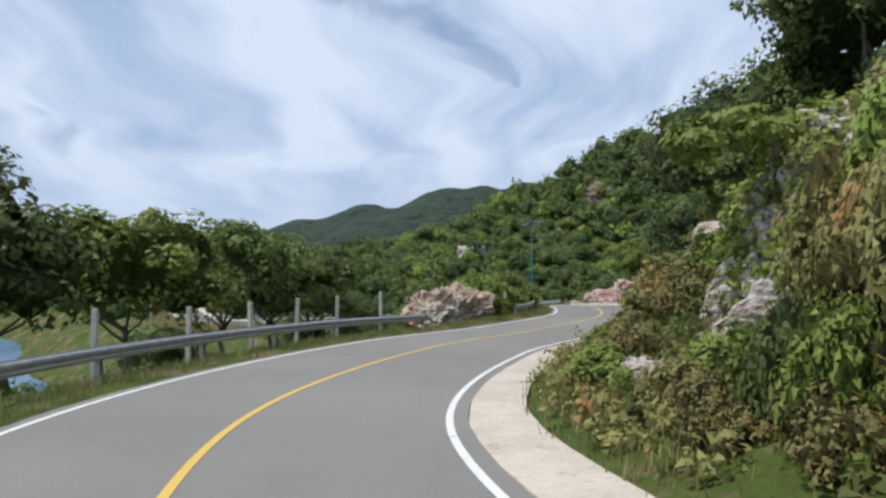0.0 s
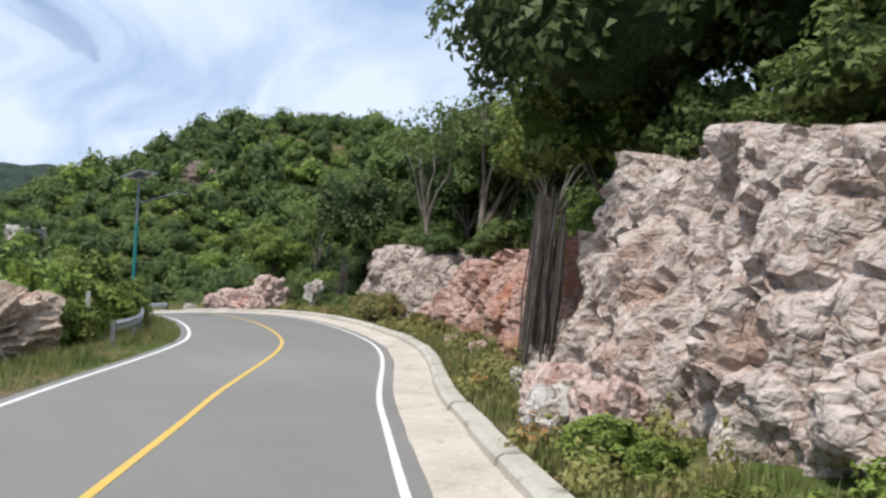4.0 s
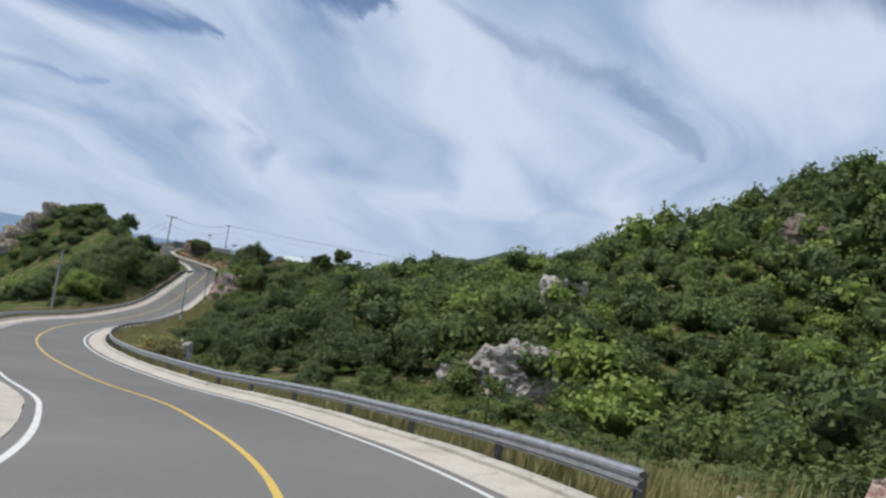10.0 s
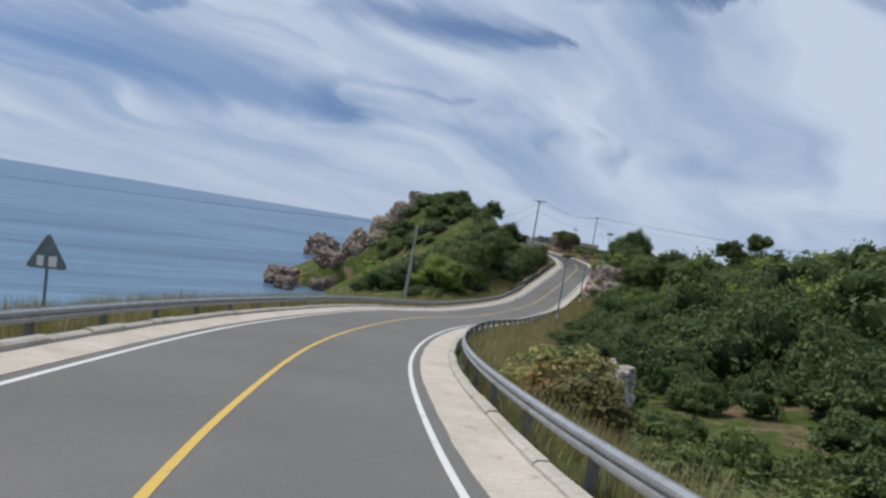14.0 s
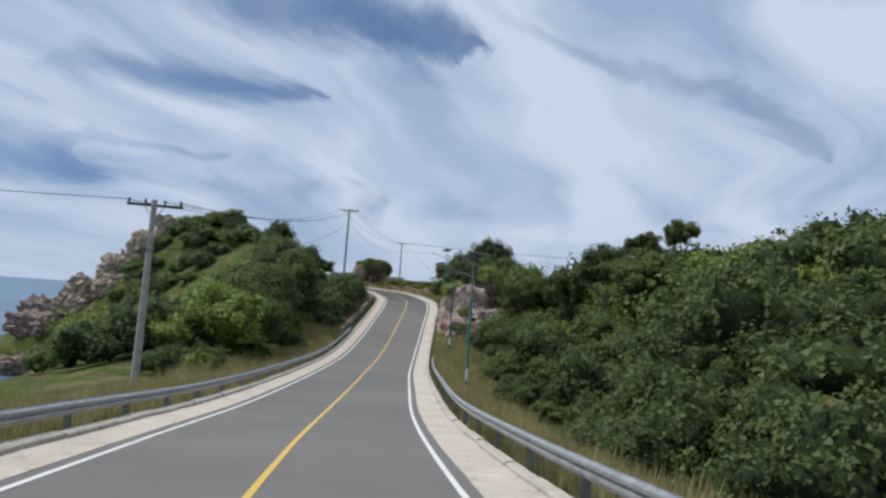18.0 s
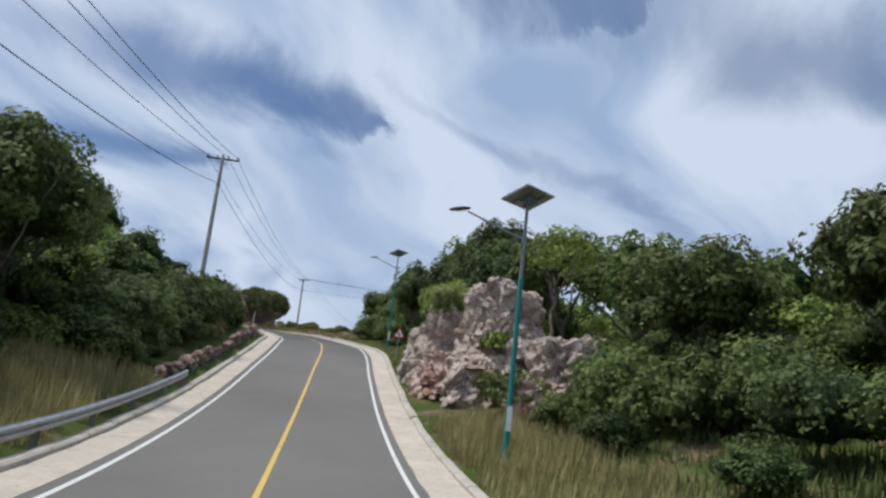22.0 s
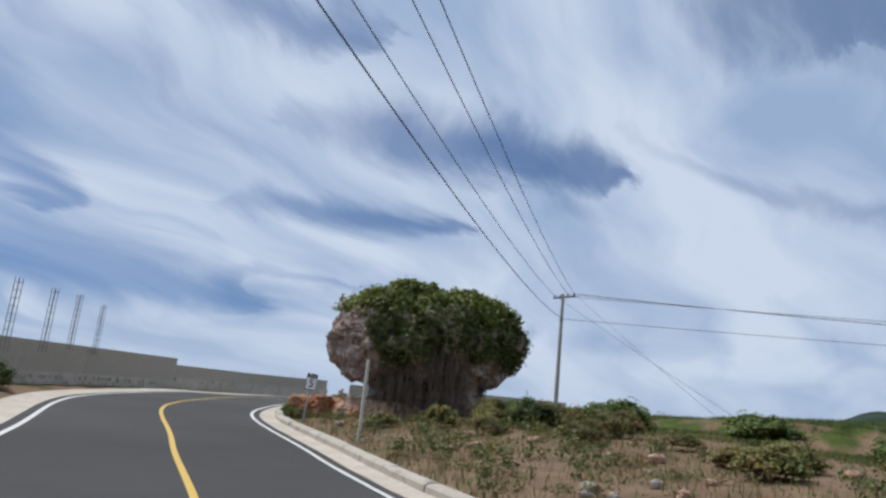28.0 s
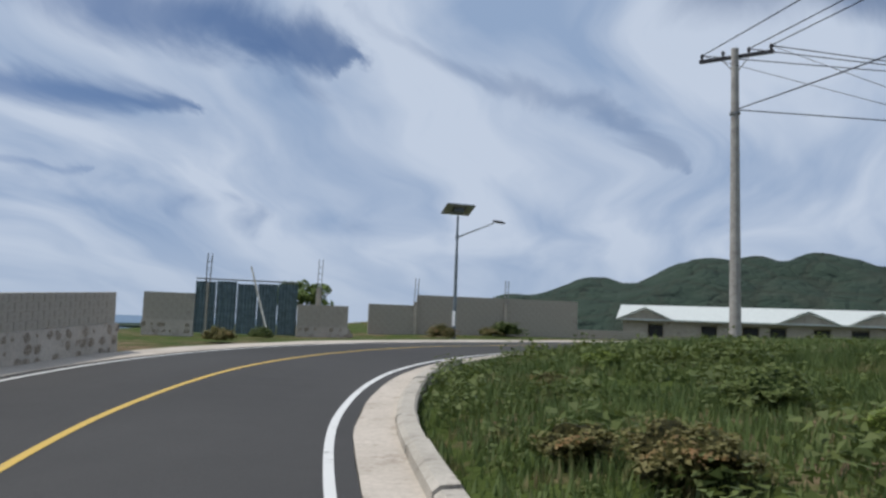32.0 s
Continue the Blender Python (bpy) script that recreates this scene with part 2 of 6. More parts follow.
def m_concrete(name, a, b, dirt):
    m = Mat(name, 0.9, spec=0.2)
    big_, small = m.noise(0.7, 6, 0.65), m.noise(14, 4, 0.7)
    base = m.ramp(big_, [(0.3, a), (0.7, b)])
    base = m.blend(m.step(m.noise(2.2, 5, 0.75), 0.56, 0.72), base, dirt)
    m.colour(m.blend(0.5, base, m.ramp(small, [(0.25, (0.55, 0.55, 0.55)), (0.75, (1.2, 1.2, 1.2))]), "MULTIPLY"))
    return m.bump(small, 0.5, 0.02).m


def m_rock(name, pale, mid, rust, rust_at=0.55, scale=1.0):
    m = Mat(name, 0.95, spec=0.12)
    n1, n2, n3 = m.noise(0.35 * scale, 5, 0.6), m.noise(1.7 * scale, 7, 0.72), m.noise(9 * scale, 6, 0.75)
    base = m.ramp(n2, [(0.30, mid), (0.60, pale)])
    base = m.blend(m.step(n1, rust_at, rust_at + 0.14), base, rust)
    warp = m.node("ShaderNodeVectorMath")
    warp.operation = "ADD"
    jig = m.node("ShaderNodeTexNoise", Scale=2.0 * scale, Detail=3.0)
    m.link(m.c.outputs["Object"], jig.inputs["Vector"])
    m.link(m.c.outputs["Object"], warp.inputs[0])
    m.link(jig.outputs["Color"], warp.inputs[1])
    cells = []
    for size in (1.3, 3.6):
        vor = m.node("ShaderNodeTexVoronoi", Scale=size * scale)
        vor.feature = "DISTANCE_TO_EDGE"
        m.link(warp.outputs[0], vor.inputs["Vector"])
        cells.append(vor.outputs["Distance"])
    # iron stain runs along the clefts; crevice shade is painted into clefts and pits
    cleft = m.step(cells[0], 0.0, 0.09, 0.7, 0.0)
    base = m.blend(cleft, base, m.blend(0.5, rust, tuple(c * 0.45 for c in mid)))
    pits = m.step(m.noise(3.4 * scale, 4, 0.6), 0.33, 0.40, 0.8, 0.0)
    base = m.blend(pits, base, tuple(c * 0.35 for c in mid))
    m.colour(m.blend(0.35, base, m.ramp(n3, [(0.25, (0.6, 0.6, 0.6)), (0.75, (1.25, 1.25, 1.25))]), "MULTIPLY"))
    total = None
    for src, gain in ((n2, 1.0), (m.step(cells[0], 0.0, 0.25), 0.5), (m.step(cells[1], 0.0, 0.2), 0.25), (n3, 0.25)):
        mul = m.node("ShaderNodeMath")
        mul.operation = "MULTIPLY_ADD"
        m.link(src, mul.inputs[0])
        mul.inputs[1].default_value = gain
        if total is not None:
            m.link(total, mul.inputs[2])
        else:
            mul.inputs[2].default_value = 0.0
        total = mul.outputs[0]
    return m.bump(total, 0.9, 0.14 / scale).m


def m_leaf(name, dark, light, dry=None, amount=0.0):
    m = Mat(name, 0.6, spec=0.25)
    info = m.node("ShaderNodeObjectInfo")
    isl = m.node("ShaderNodeNewGeometry")
    n = m.noise(0.55, 3, 0.6)
    f = m.blend(0.5, m.ramp(n, [(0.3, (0, 0, 0)), (0.7, (1, 1, 1))]), m.ramp(isl.outputs["Random Per Island"], [(0, (0, 0, 0)), (1, (1, 1, 1))]))
    base = m.blend(f, dark, light)
    if dry:
        base = m.blend(m.step(m.noise(0.9, 4, 0.7), 0.62 - amount, 0.75 - amount), base, dry)
    hs = m.node("ShaderNodeHueSaturation")
    m.link(m.step(info.outputs["Random"], 0, 1, 0.485, 0.51), hs.inputs["Hue"])
    m.link(m.step(info.outputs["Random"], 0, 1, 0.75, 1.3), hs.inputs["Value"])
    m.link(base, hs.inputs["Color"])
    m.colour(hs.outputs[0])
    m.p.inputs["Subsurface Weight"].default_value = 0.0
    tr = m.node("ShaderNodeBsdfTranslucent")
    m.link(hs.outputs[0], tr.inputs["Color"])
    mx = m.node("ShaderNodeMixShader", Fac=0.3)
    out = m.t.nodes["Material Output"]
    m.link(m.p.outputs[0], mx.inputs[1])
    m.link(tr.outputs[0], mx.inputs[2])
    m.link(mx.outputs[0], out.inputs["Surface"])
    return m.m


def m_clump(name, dark, light):
    """Closely set foliage: leaf-sized mottling and relief, with the crown's inner shade painted in as darker green."""
    m = Mat(name, 0.8, spec=0.15)
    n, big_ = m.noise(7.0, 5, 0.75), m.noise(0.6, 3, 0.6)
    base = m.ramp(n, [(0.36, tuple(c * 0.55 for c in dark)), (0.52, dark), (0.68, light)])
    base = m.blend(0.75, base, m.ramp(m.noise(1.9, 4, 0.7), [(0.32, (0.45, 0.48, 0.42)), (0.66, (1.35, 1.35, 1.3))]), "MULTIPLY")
    info = m.node("ShaderNodeObjectInfo")
    hs = m.node("ShaderNodeHueSaturation")
    isl = m.node("ShaderNodeNewGeometry")
    both = m.node("ShaderNodeMath")
    both.operation = "MULTIPLY"
    m.link(m.step(info.outputs["Random"], 0, 1, 0.8, 1.2), both.inputs[0])
    m.link(m.step(isl.outputs["Random Per Island"], 0, 1, 0.72, 1.35), both.inputs[1])
    m.link(both.outputs[0], hs.inputs["Value"])
    m.link(m.step(isl.outputs["Random Per Island"], 0, 1, 0.515, 0.485), hs.inputs["Hue"])
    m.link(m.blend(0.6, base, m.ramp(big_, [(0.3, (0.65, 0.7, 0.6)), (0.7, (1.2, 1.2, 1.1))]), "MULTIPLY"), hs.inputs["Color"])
    m.colour(hs.outputs[0])
    return m.bump(n, 1.0, 0.35).m


def m_plain(name, col, rough=0.6, metal=0.0, vary=0.25, scale=4.0):
    m = Mat(name, rough, metal)
    n = m.noise(scale, 5, 0.65)
    lo, hi = tuple(c * (1 - vary) for c in col), tuple(c * (1 + vary) for c in col)
    m.colour(m.ramp(n, [(0.3, lo), (0.7, hi)]))
    return m.bump(n, 0.1, 0.005).m


def m_ground():
    m = Mat("soil and low growth", 0.95, spec=0.1)
    n1, n2, n3 = m.noise(0.09, 6, 0.6), m.noise(0.8, 6, 0.7), m.noise(9, 4, 0.75)
    green = m.ramp(n2, [(0.3, (0.035, 0.055, 0.012)), (0.7, (0.085, 0.115, 0.028))])
    earth = m.ramp(n2, [(0.3, (0.13, 0.085, 0.055)), (0.7, (0.25, 0.175, 0.115))])
    bare = m.node("ShaderNodeVectorMath")
    bare.operation = "DISTANCE"
    bare.inputs[1].default_value = (-110.0, 288.0, -8.0)
    m.link(m.c.outputs["Object"], bare.inputs[0])
    more = m.node("ShaderNodeMath")
    more.operation = "ADD"
    m.link(m.noise(0.35, 6, 0.7), more.inputs[0])
    m.link(m.step(bare.outputs["Value"], 12, 30, 0.22, 0.0), more.inputs[1])
    base = m.blend(m.step(more.outputs[0], 0.50, 0.64), green, earth)
    m.colour(m.blend(0.6, base, m.ramp(n3, [(0.25, (0.45, 0.45, 0.45)), (0.75, (1.3, 1.3, 1.3))]), "MULTIPLY"))
    return m.bump(n3, 0.6, 0.08).m


def m_sea():
    m = Mat("sea water", 0.32, spec=0.25)
    base = m.ramp(m.noise(0.010, 4, 0.6, stretch=(1, 0.3, 1)), [(0.35, (0.055, 0.115, 0.190)), (0.65, (0.095, 0.170, 0.255))])
    streak = m.noise(0.085, 5, 0.6, stretch=(1, 0.13, 1))
    m.colour(m.blend(0.8, base, m.ramp(streak, [(0.32, (0.55, 0.6, 0.66)), (0.5, (1.0, 1.0, 1.0)), (0.72, (1.6, 1.55, 1.45))]), "MULTIPLY"))
    w = m.noise(0.16, 6, 0.65, stretch=(1.0, 0.2, 1))
    return m.bump(w, 1.0, 0.9).m


ASPHALT = m_asphalt()
WHITE_PAINT = m_paint("white road paint", (0.62, 0.62, 0.60), 0.60)
YELLOW_PAINT = m_paint("yellow road paint", (0.58, 0.39, 0.085), 0.60)
SHOULDER = m_concrete("pale gutter concrete", (0.42, 0.37, 0.31), (0.56, 0.50, 0.43), (0.30, 0.25, 0.20))
KERB = m_concrete("kerb concrete", (0.36, 0.33, 0.28), (0.50, 0.46, 0.40), (0.17, 0.15, 0.12))
BLOCK = m_concrete("grey concrete block", (0.36, 0.325, 0.275), (0.49, 0.44, 0.365), (0.23, 0.20, 0.17))
POST_CONC = m_concrete("white concrete", (0.46, 0.45, 0.40), (0.60, 0.58, 0.53), (0.28, 0.27, 0.22))
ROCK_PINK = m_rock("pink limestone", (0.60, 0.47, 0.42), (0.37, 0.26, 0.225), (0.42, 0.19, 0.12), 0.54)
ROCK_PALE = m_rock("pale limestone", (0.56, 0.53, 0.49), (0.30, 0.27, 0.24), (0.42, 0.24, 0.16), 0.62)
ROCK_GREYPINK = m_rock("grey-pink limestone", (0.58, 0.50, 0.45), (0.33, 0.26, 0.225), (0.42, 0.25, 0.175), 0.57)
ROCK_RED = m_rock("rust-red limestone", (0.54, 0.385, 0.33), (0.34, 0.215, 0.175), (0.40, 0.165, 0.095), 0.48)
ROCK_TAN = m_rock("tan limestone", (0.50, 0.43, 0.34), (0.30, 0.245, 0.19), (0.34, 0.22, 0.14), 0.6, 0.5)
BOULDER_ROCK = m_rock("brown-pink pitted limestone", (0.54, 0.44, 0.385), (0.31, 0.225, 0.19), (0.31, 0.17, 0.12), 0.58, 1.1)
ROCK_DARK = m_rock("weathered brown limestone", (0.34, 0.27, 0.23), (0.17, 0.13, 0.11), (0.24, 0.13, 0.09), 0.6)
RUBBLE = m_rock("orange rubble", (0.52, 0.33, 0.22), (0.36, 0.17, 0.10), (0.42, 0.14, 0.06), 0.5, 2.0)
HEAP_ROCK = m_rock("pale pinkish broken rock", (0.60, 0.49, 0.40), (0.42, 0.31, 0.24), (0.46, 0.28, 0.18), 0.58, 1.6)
GROUND = m_ground()
SEA = m_sea()
LEAF_MID = m_leaf("green leaves", (0.066, 0.098, 0.026), (0.162, 0.204, 0.058))
LEAF_DARK = m_leaf("dark green leaves", (0.046, 0.072, 0.023), (0.112, 0.150, 0.046))
LEAF_BRIGHT = m_leaf("bright green leaves", (0.105, 0.150, 0.028), (0.250, 0.300, 0.068))
LEAF_DRY = m_leaf("dry mixed leaves", (0.125, 0.128, 0.042), (0.310, 0.285, 0.105), (0.38, 0.17, 0.07), 0.06)
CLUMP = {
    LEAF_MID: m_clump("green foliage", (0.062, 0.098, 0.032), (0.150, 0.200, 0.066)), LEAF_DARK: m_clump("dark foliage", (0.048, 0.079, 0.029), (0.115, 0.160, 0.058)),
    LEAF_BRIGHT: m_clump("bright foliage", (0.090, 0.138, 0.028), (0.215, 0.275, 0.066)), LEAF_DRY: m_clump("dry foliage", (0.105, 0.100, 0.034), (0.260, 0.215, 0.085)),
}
GRASS = m_leaf("grass", (0.085, 0.115, 0.028), (0.225, 0.225, 0.085), (0.36, 0.29, 0.15), 0.10)
GRASS_GREEN = m_leaf("green grass", (0.060, 0.088, 0.028), (0.150, 0.185, 0.062), (0.22, 0.17, 0.09), 0.05)
GRASS_STRAW = m_leaf("straw grass", (0.14, 0.135, 0.05), (0.34, 0.29, 0.13), (0.44, 0.36, 0.19), 0.12)
BARK = m_plain("grey bark", (0.16, 0.135, 0.11), 0.9, vary=0.45, scale=3)
STEEL = m_plain("galvanised steel", (0.42, 0.43, 0.44), 0.42, 0.75, 0.25)
STEEL_DARK = m_plain("weathered steel posts", (0.25, 0.25, 0.25), 0.6, 0.5, 0.3)
POLE_CONC = m_plain("grey pole concrete", (0.36, 0.34, 0.31), 0.85, vary=0.25)
POLE_BLUE = m_plain("blue-green pole paint", (0.02, 0.20, 0.19), 0.45, vary=0.12)
POLE_GREY = m_plain("grey lamp metal", (0.20, 0.23, 0.25), 0.5, 0.3)
PANEL = m_plain("solar panel", (0.03, 0.035, 0.05), 0.25)
DARK = m_plain("dark metal", (0.035, 0.035, 0.04), 0.6)
WIRE = m_plain("wire", (0.05, 0.05, 0.055), 0.7)
SIGN_WHITE = m_plain("sign white", (0.84, 0.84, 0.84), 0.5, vary=0.08)
SIGN_RED = m_plain("sign red", (0.50, 0.025, 0.03), 0.45, vary=0.1)
SIGN_BLACK = m_plain("sign black", (0.02, 0.02, 0.022), 0.5)
GATE = m_plain("blue-grey sheet metal", (0.20, 0.26, 0.28), 0.5, 0.4, 0.3)
ROOF_WHITE = m_plain("pale sheet roof", (0.55, 0.58, 0.55), 0.5, 0.1, 0.12)
# distance haze is mixed into this bluish green, no air is modelled
FAR_HAZE_GREEN = m_rock("far wooded slope with haze tint", (0.046, 0.068, 0.050), (0.027, 0.045, 0.036), (0.070, 0.080, 0.06), 0.6, 0.012)

# ---- plan: stations along the road, offsets to its right ----


def spline(points, step=0.5):
    p = np.array(points, float)
    p = np.vstack([2 * p[0] - p[1], p, 2 * p[-1] - p[-2]])
    out = []
    for i in range(1, len(p) - 2):
        n = max(2, int(np.linalg.norm(p[i + 1] - p[i]) / step))
        for u in np.arange(n) / n:
            a, b, c, d = p[i - 1], p[i], p[i + 1], p[i + 2]
            out.append(0.5 * (2 * b + (c - a) * u + (2 * a - 5 * b + 4 * c - d) * u * u + (3 * b - a - 3 * c + d) * u**3))
    out.append(p[-2])
    return np.array(out)


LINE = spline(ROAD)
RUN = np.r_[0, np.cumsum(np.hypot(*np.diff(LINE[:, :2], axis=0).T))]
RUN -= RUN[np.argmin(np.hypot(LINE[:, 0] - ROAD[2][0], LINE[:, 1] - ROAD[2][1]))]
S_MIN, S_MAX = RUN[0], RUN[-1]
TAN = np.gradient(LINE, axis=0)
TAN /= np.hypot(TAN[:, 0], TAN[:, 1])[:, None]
HALF = 3.2


def at(s, d=0.0, h=0.0):
    """The place at station s, d metres to the right of the centre line, h above the road there."""
    x, y, z = (np.interp(s, RUN, LINE[:, k]) for k in range(3))
    tx, ty = np.interp(s, RUN, TAN[:, 0]), np.interp(s, RUN, TAN[:, 1])
    return Vector((x + ty * d, y - tx * d, z + h))


def heading(s):
    return math.degrees(math.atan2(np.interp(s, RUN, TAN[:, 1]), np.interp(s, RUN, TAN[:, 0])))


def near(x, y):
    """Station, offset and road height for arrays of places."""
    x, y = np.asarray(x, float).ravel(), np.asarray(y, float).ravel()
    s, d, z = np.empty(len(x)), np.empty(len(x)), np.empty(len(x))
    for i in range(0, len(x), 4000):
        j = slice(i, i + 4000)
        dx, dy = x[j, None] - LINE[None, :, 0], y[j, None] - LINE[None, :, 1]
        k = np.argmin(dx * dx + dy * dy, axis=1)
        r = np.arange(len(k))
        cross = TAN[k, 0] * dy[r, k] - TAN[k, 1] * dx[r, k]
        s[j], z[j] = RUN[k], LINE[k, 2]
        d[j] = -np.sign(cross) * np.hypot(dx[r, k], dy[r, k])
    return s, d, z


# Height above the road at these offsets, station by station: the seaward side, then the inland side.
OUT_L = (4.3, 6, 9, 15, 25, 45, 90)
SIDE_L = {
    -30: (-0.15, -0.4, -2, -7, -14, -27, -31), 20: (-0.15, -0.4, -1.5, -5, -12, -26, -31), 40: (-0.1, -0.2, -0.6, -3, -10, -24, -31),
    65: (-0.1, -0.1, -0.5, -3, -9, -22, -31), 90: (-0.2, -0.2, -0.8, -5, -13, -24, -31), 130: (-0.2, -0.2, -0.8, -5, -12, -22, -31),
    180: (-0.2, -0.2, -0.6, -3.5, -9, -18, -31), 215: (-0.1, -0.2, -0.2, 0, -3, -14, -31), 250: (0.0, 0.5, 1.3, 2.0, 1.5, -12, -31),
    285: (0.0, 0.3, 0.8, 1.2, 1.5, -8, -30), 315: (0, 0, 0, 0, 0, -6, -28),
}
OUT_R = (4.3, 6, 9, 15, 25, 45, 90, 160)
SIDE_R = {
    -30: (0.05, 0.4, 3, 8, 14, 22, 35, 48), 22: (0.05, 0.3, 2.2, 7, 12, 20, 34, 48), 36: (0.05, 0.2, 0.8, 5, 7, 9, 12, 17),
    62: (0.05, 0.1, 0.4, 3.8, 7.0, 8, 9, 12), 76: (0.0, 0.1, 0.3, 2.4, 5.5, 6, 7, 11), 90: (-0.15, -0.2, -0.4, -0.6, 1.6, 1.5, 4, 11), 104: (-0.15, -0.2, -0.9, -3.4, -4.0, -2.5, 3, 11),
    130: (-0.15, -0.3, -1.2, -4.2, -5.0, -2, 8, 14), 180: (-0.15, -0.3, -1.2, -3.4, -0.2, 5, 13, 18), 215: (-0.1, -0.4, -1, -0.2, 3, 8, 13, 16),
    252: (0.0, 0.1, 0.4, 1.5, 5, 8, 10, 12), 285: (0, 0.1, 0.3, 0.8, 1.0, 0.5, 0.5, 3), 315: (0, 0.25, 0.55, 0.8, 0.7, 0.3, 0.2, 1),
}
SEA_LEVEL = -26.0


def side_height(s, d, outs, table):
    ks = sorted(table)
    cols = np.array([table[k] for k in ks])
    per = np.array([np.interp(s, ks, cols[:, j]) for j in range(len(outs))]).T
    a = np.clip(np.abs(d), 0, outs[-1] - 1e-6)
    j = np.clip(np.searchsorted(outs, a) - 1, 0, len(outs) - 2)
    o = np.array(outs)
    u = np.clip((a - o[j]) / (o[j + 1] - o[j]), 0, 1)
    r = np.arange(len(s))
    return per[r, j] * (1 - u) + per[r, j + 1] * u


# x, y, rise, and the two half widths of hills and knolls that stand on their own.
HILLS = ((-129, 251, 8.8, 9, 14), (-115, 243, 5.0, 12, 22), (85, 258, 37, 75, 60))


def ground_height(x, y):
    x, y = np.asarray(x, float), np.asarray(y, float)
    shape = x.shape
    s, d, z = near(x, y)
    h = np.where(d > 0, side_height(s, d, OUT_R, SIDE_R), side_height(s, d, OUT_L, SIDE_L))
    fx, fy = x.ravel(), y.ravel()
    far = np.clip((np.abs(d) - 5.0) / 6.0, 0, 1)
    out = z + h
    for hx, hy, rise, rx, ry in HILLS:
        out += far * rise * np.exp(-(((fx - hx) / rx) ** 2) - ((fy - hy) / ry) ** 2)
    bumps = np.sin(fx * 0.31 + 1.3 * np.sin(fy * 0.17)) * np.cos(fy * 0.27 + 0.7 * np.sin(fx * 0.21)) * 0.35 + np.sin(fx * 0.071 + fy * 0.043) * np.sin(fy * 0.083) * 1.2
    out += far * bumps * np.clip((np.abs(d) - 6) / 25, 0, 1)
    out = np.where(np.abs(d) < 4.75, z - 0.35, out)
    # the land ends west of the shore
    shore = np.clip((-fx - 190 + 0.12 * (fy - 250)) / 40, 0, 1)
    out = out * (1 - shore) + (SEA_LEVEL - 6) * shore
    return np.maximum(out, SEA_LEVEL - 6).reshape(shape)


def gh(x, y):
    return float(ground_height(np.array([x]), np.array([y]))[0])


# ---- mesh helpers ----


def mesh_of(name, verts, faces, material, smooth=False):
    me = bpy.data.meshes.new(name)
    me.from_pydata([tuple(map(float, v)) for v in verts], [], [tuple(map(int, f)) for f in faces])
    me.materials.append(material)
    if smooth:
        me.polygons.foreach_set("use_smooth", [True] * len(me.polygons))
    me.update()
    return me


def fast_mesh(name, verts, faces, material):
    """A mesh from numpy arrays of vertices and equal-sized faces."""
    verts, faces = np.asarray(verts, np.float32), np.asarray(faces, np.int32)
    me = bpy.data.meshes.new(name)
    k = faces.shape[1]
    me.vertices.add(len(verts))
    me.vertices.foreach_set("co", verts.ravel())
    me.loops.add(faces.size)
    me.loops.foreach_set("vertex_index", faces.ravel())
    me.polygons.add(len(faces))
    me.polygons.foreach_set("loop_start", np.arange(0, faces.size, k, dtype=np.int32))
    me.materials.append(material)
    me.update(calc_edges=True)
    me.validate()
    return me


def part(name, bm, material, parent, label=""):
    me = bpy.data.meshes.new(name)
    bm.to_mesh(me)
    bm.free()
    me.materials.append(material)
    ob = new(name, me)
    ob.parent = parent
    if label:
        ob["label"] = label
    return ob


def piece(name, me, parent, m=None, label=""):
    ob = new(name, me)
    ob.parent = parent
    if m is not None:
        ob.matrix_basis = m
    if label:
        ob["label"] = label
    return ob


def box(w, d, h, m=Matrix(), bevel=0.0, bm=None):
    bm = bm or bmesh.new()
    made = bmesh.ops.create_cube(bm, size=1.0, matrix=m @ Matrix.Diagonal((w, d, h, 1)))
    if bevel:
        es = {e for v in made["verts"] for e in v.link_edges}
        bmesh.ops.bevel(bm, geom=list(es), offset=bevel, segments=2, affect="EDGES", profile=0.7)
    return bm


def rod(r0, r1, length, m=Matrix(), sides=10, bm=None):
    """A tapered rod up from the origin of m."""
    bm = bm or bmesh.new()
    bmesh.ops.create_cone(bm, cap_ends=True, segments=sides, radius1=r0, radius2=r1, depth=length, matrix=m @ Matrix.Translation((0, 0, length / 2)))
    return bm


def between(a, b):
    """The pose whose z axis runs from a to b."""
    a, b = Vector(a), Vector(b)
    return Matrix.Translation(a) @ (b - a).to_track_quat("Z", "Y").to_matrix().to_4x4()


def strip(s0, s1, profile, step=1.0, closed=False, wobble=0.0):
    """Vertices and faces of a profile of (offset, height) swept along the road."""
    ss = np.linspace(s0, s1, max(2, int((s1 - s0) / step) + 1))
    n = len(profile)
    verts, faces = [], []
    for i, s in enumerate(ss):
        for j, (d, h) in enumerate(profile):
            w = wobble * noise.noise((s * 0.7, j * 3.1, 0.0)) if wobble else 0
            verts.append(at(s, d + w, h + w * 0.5))
        if i:
            a, b = (i - 1) * n, i * n
            for j in range(n - (0 if closed else 1)):
                k = (j + 1) % n
                faces.append((a + j, a + k, b + k, b + j))
    if closed:
        faces.append(tuple(range(n))[::-1])
        faces.append(tuple(range((len(ss) - 1) * n, len(ss) * n)))
    return verts, faces


def setting(name, verts, faces, material, label, category, smooth=False):
    return tagged(new(name, mesh_of(name, verts, faces, material, smooth)), label, category, kind="structure")


# ---- ground, sea, far hills ----


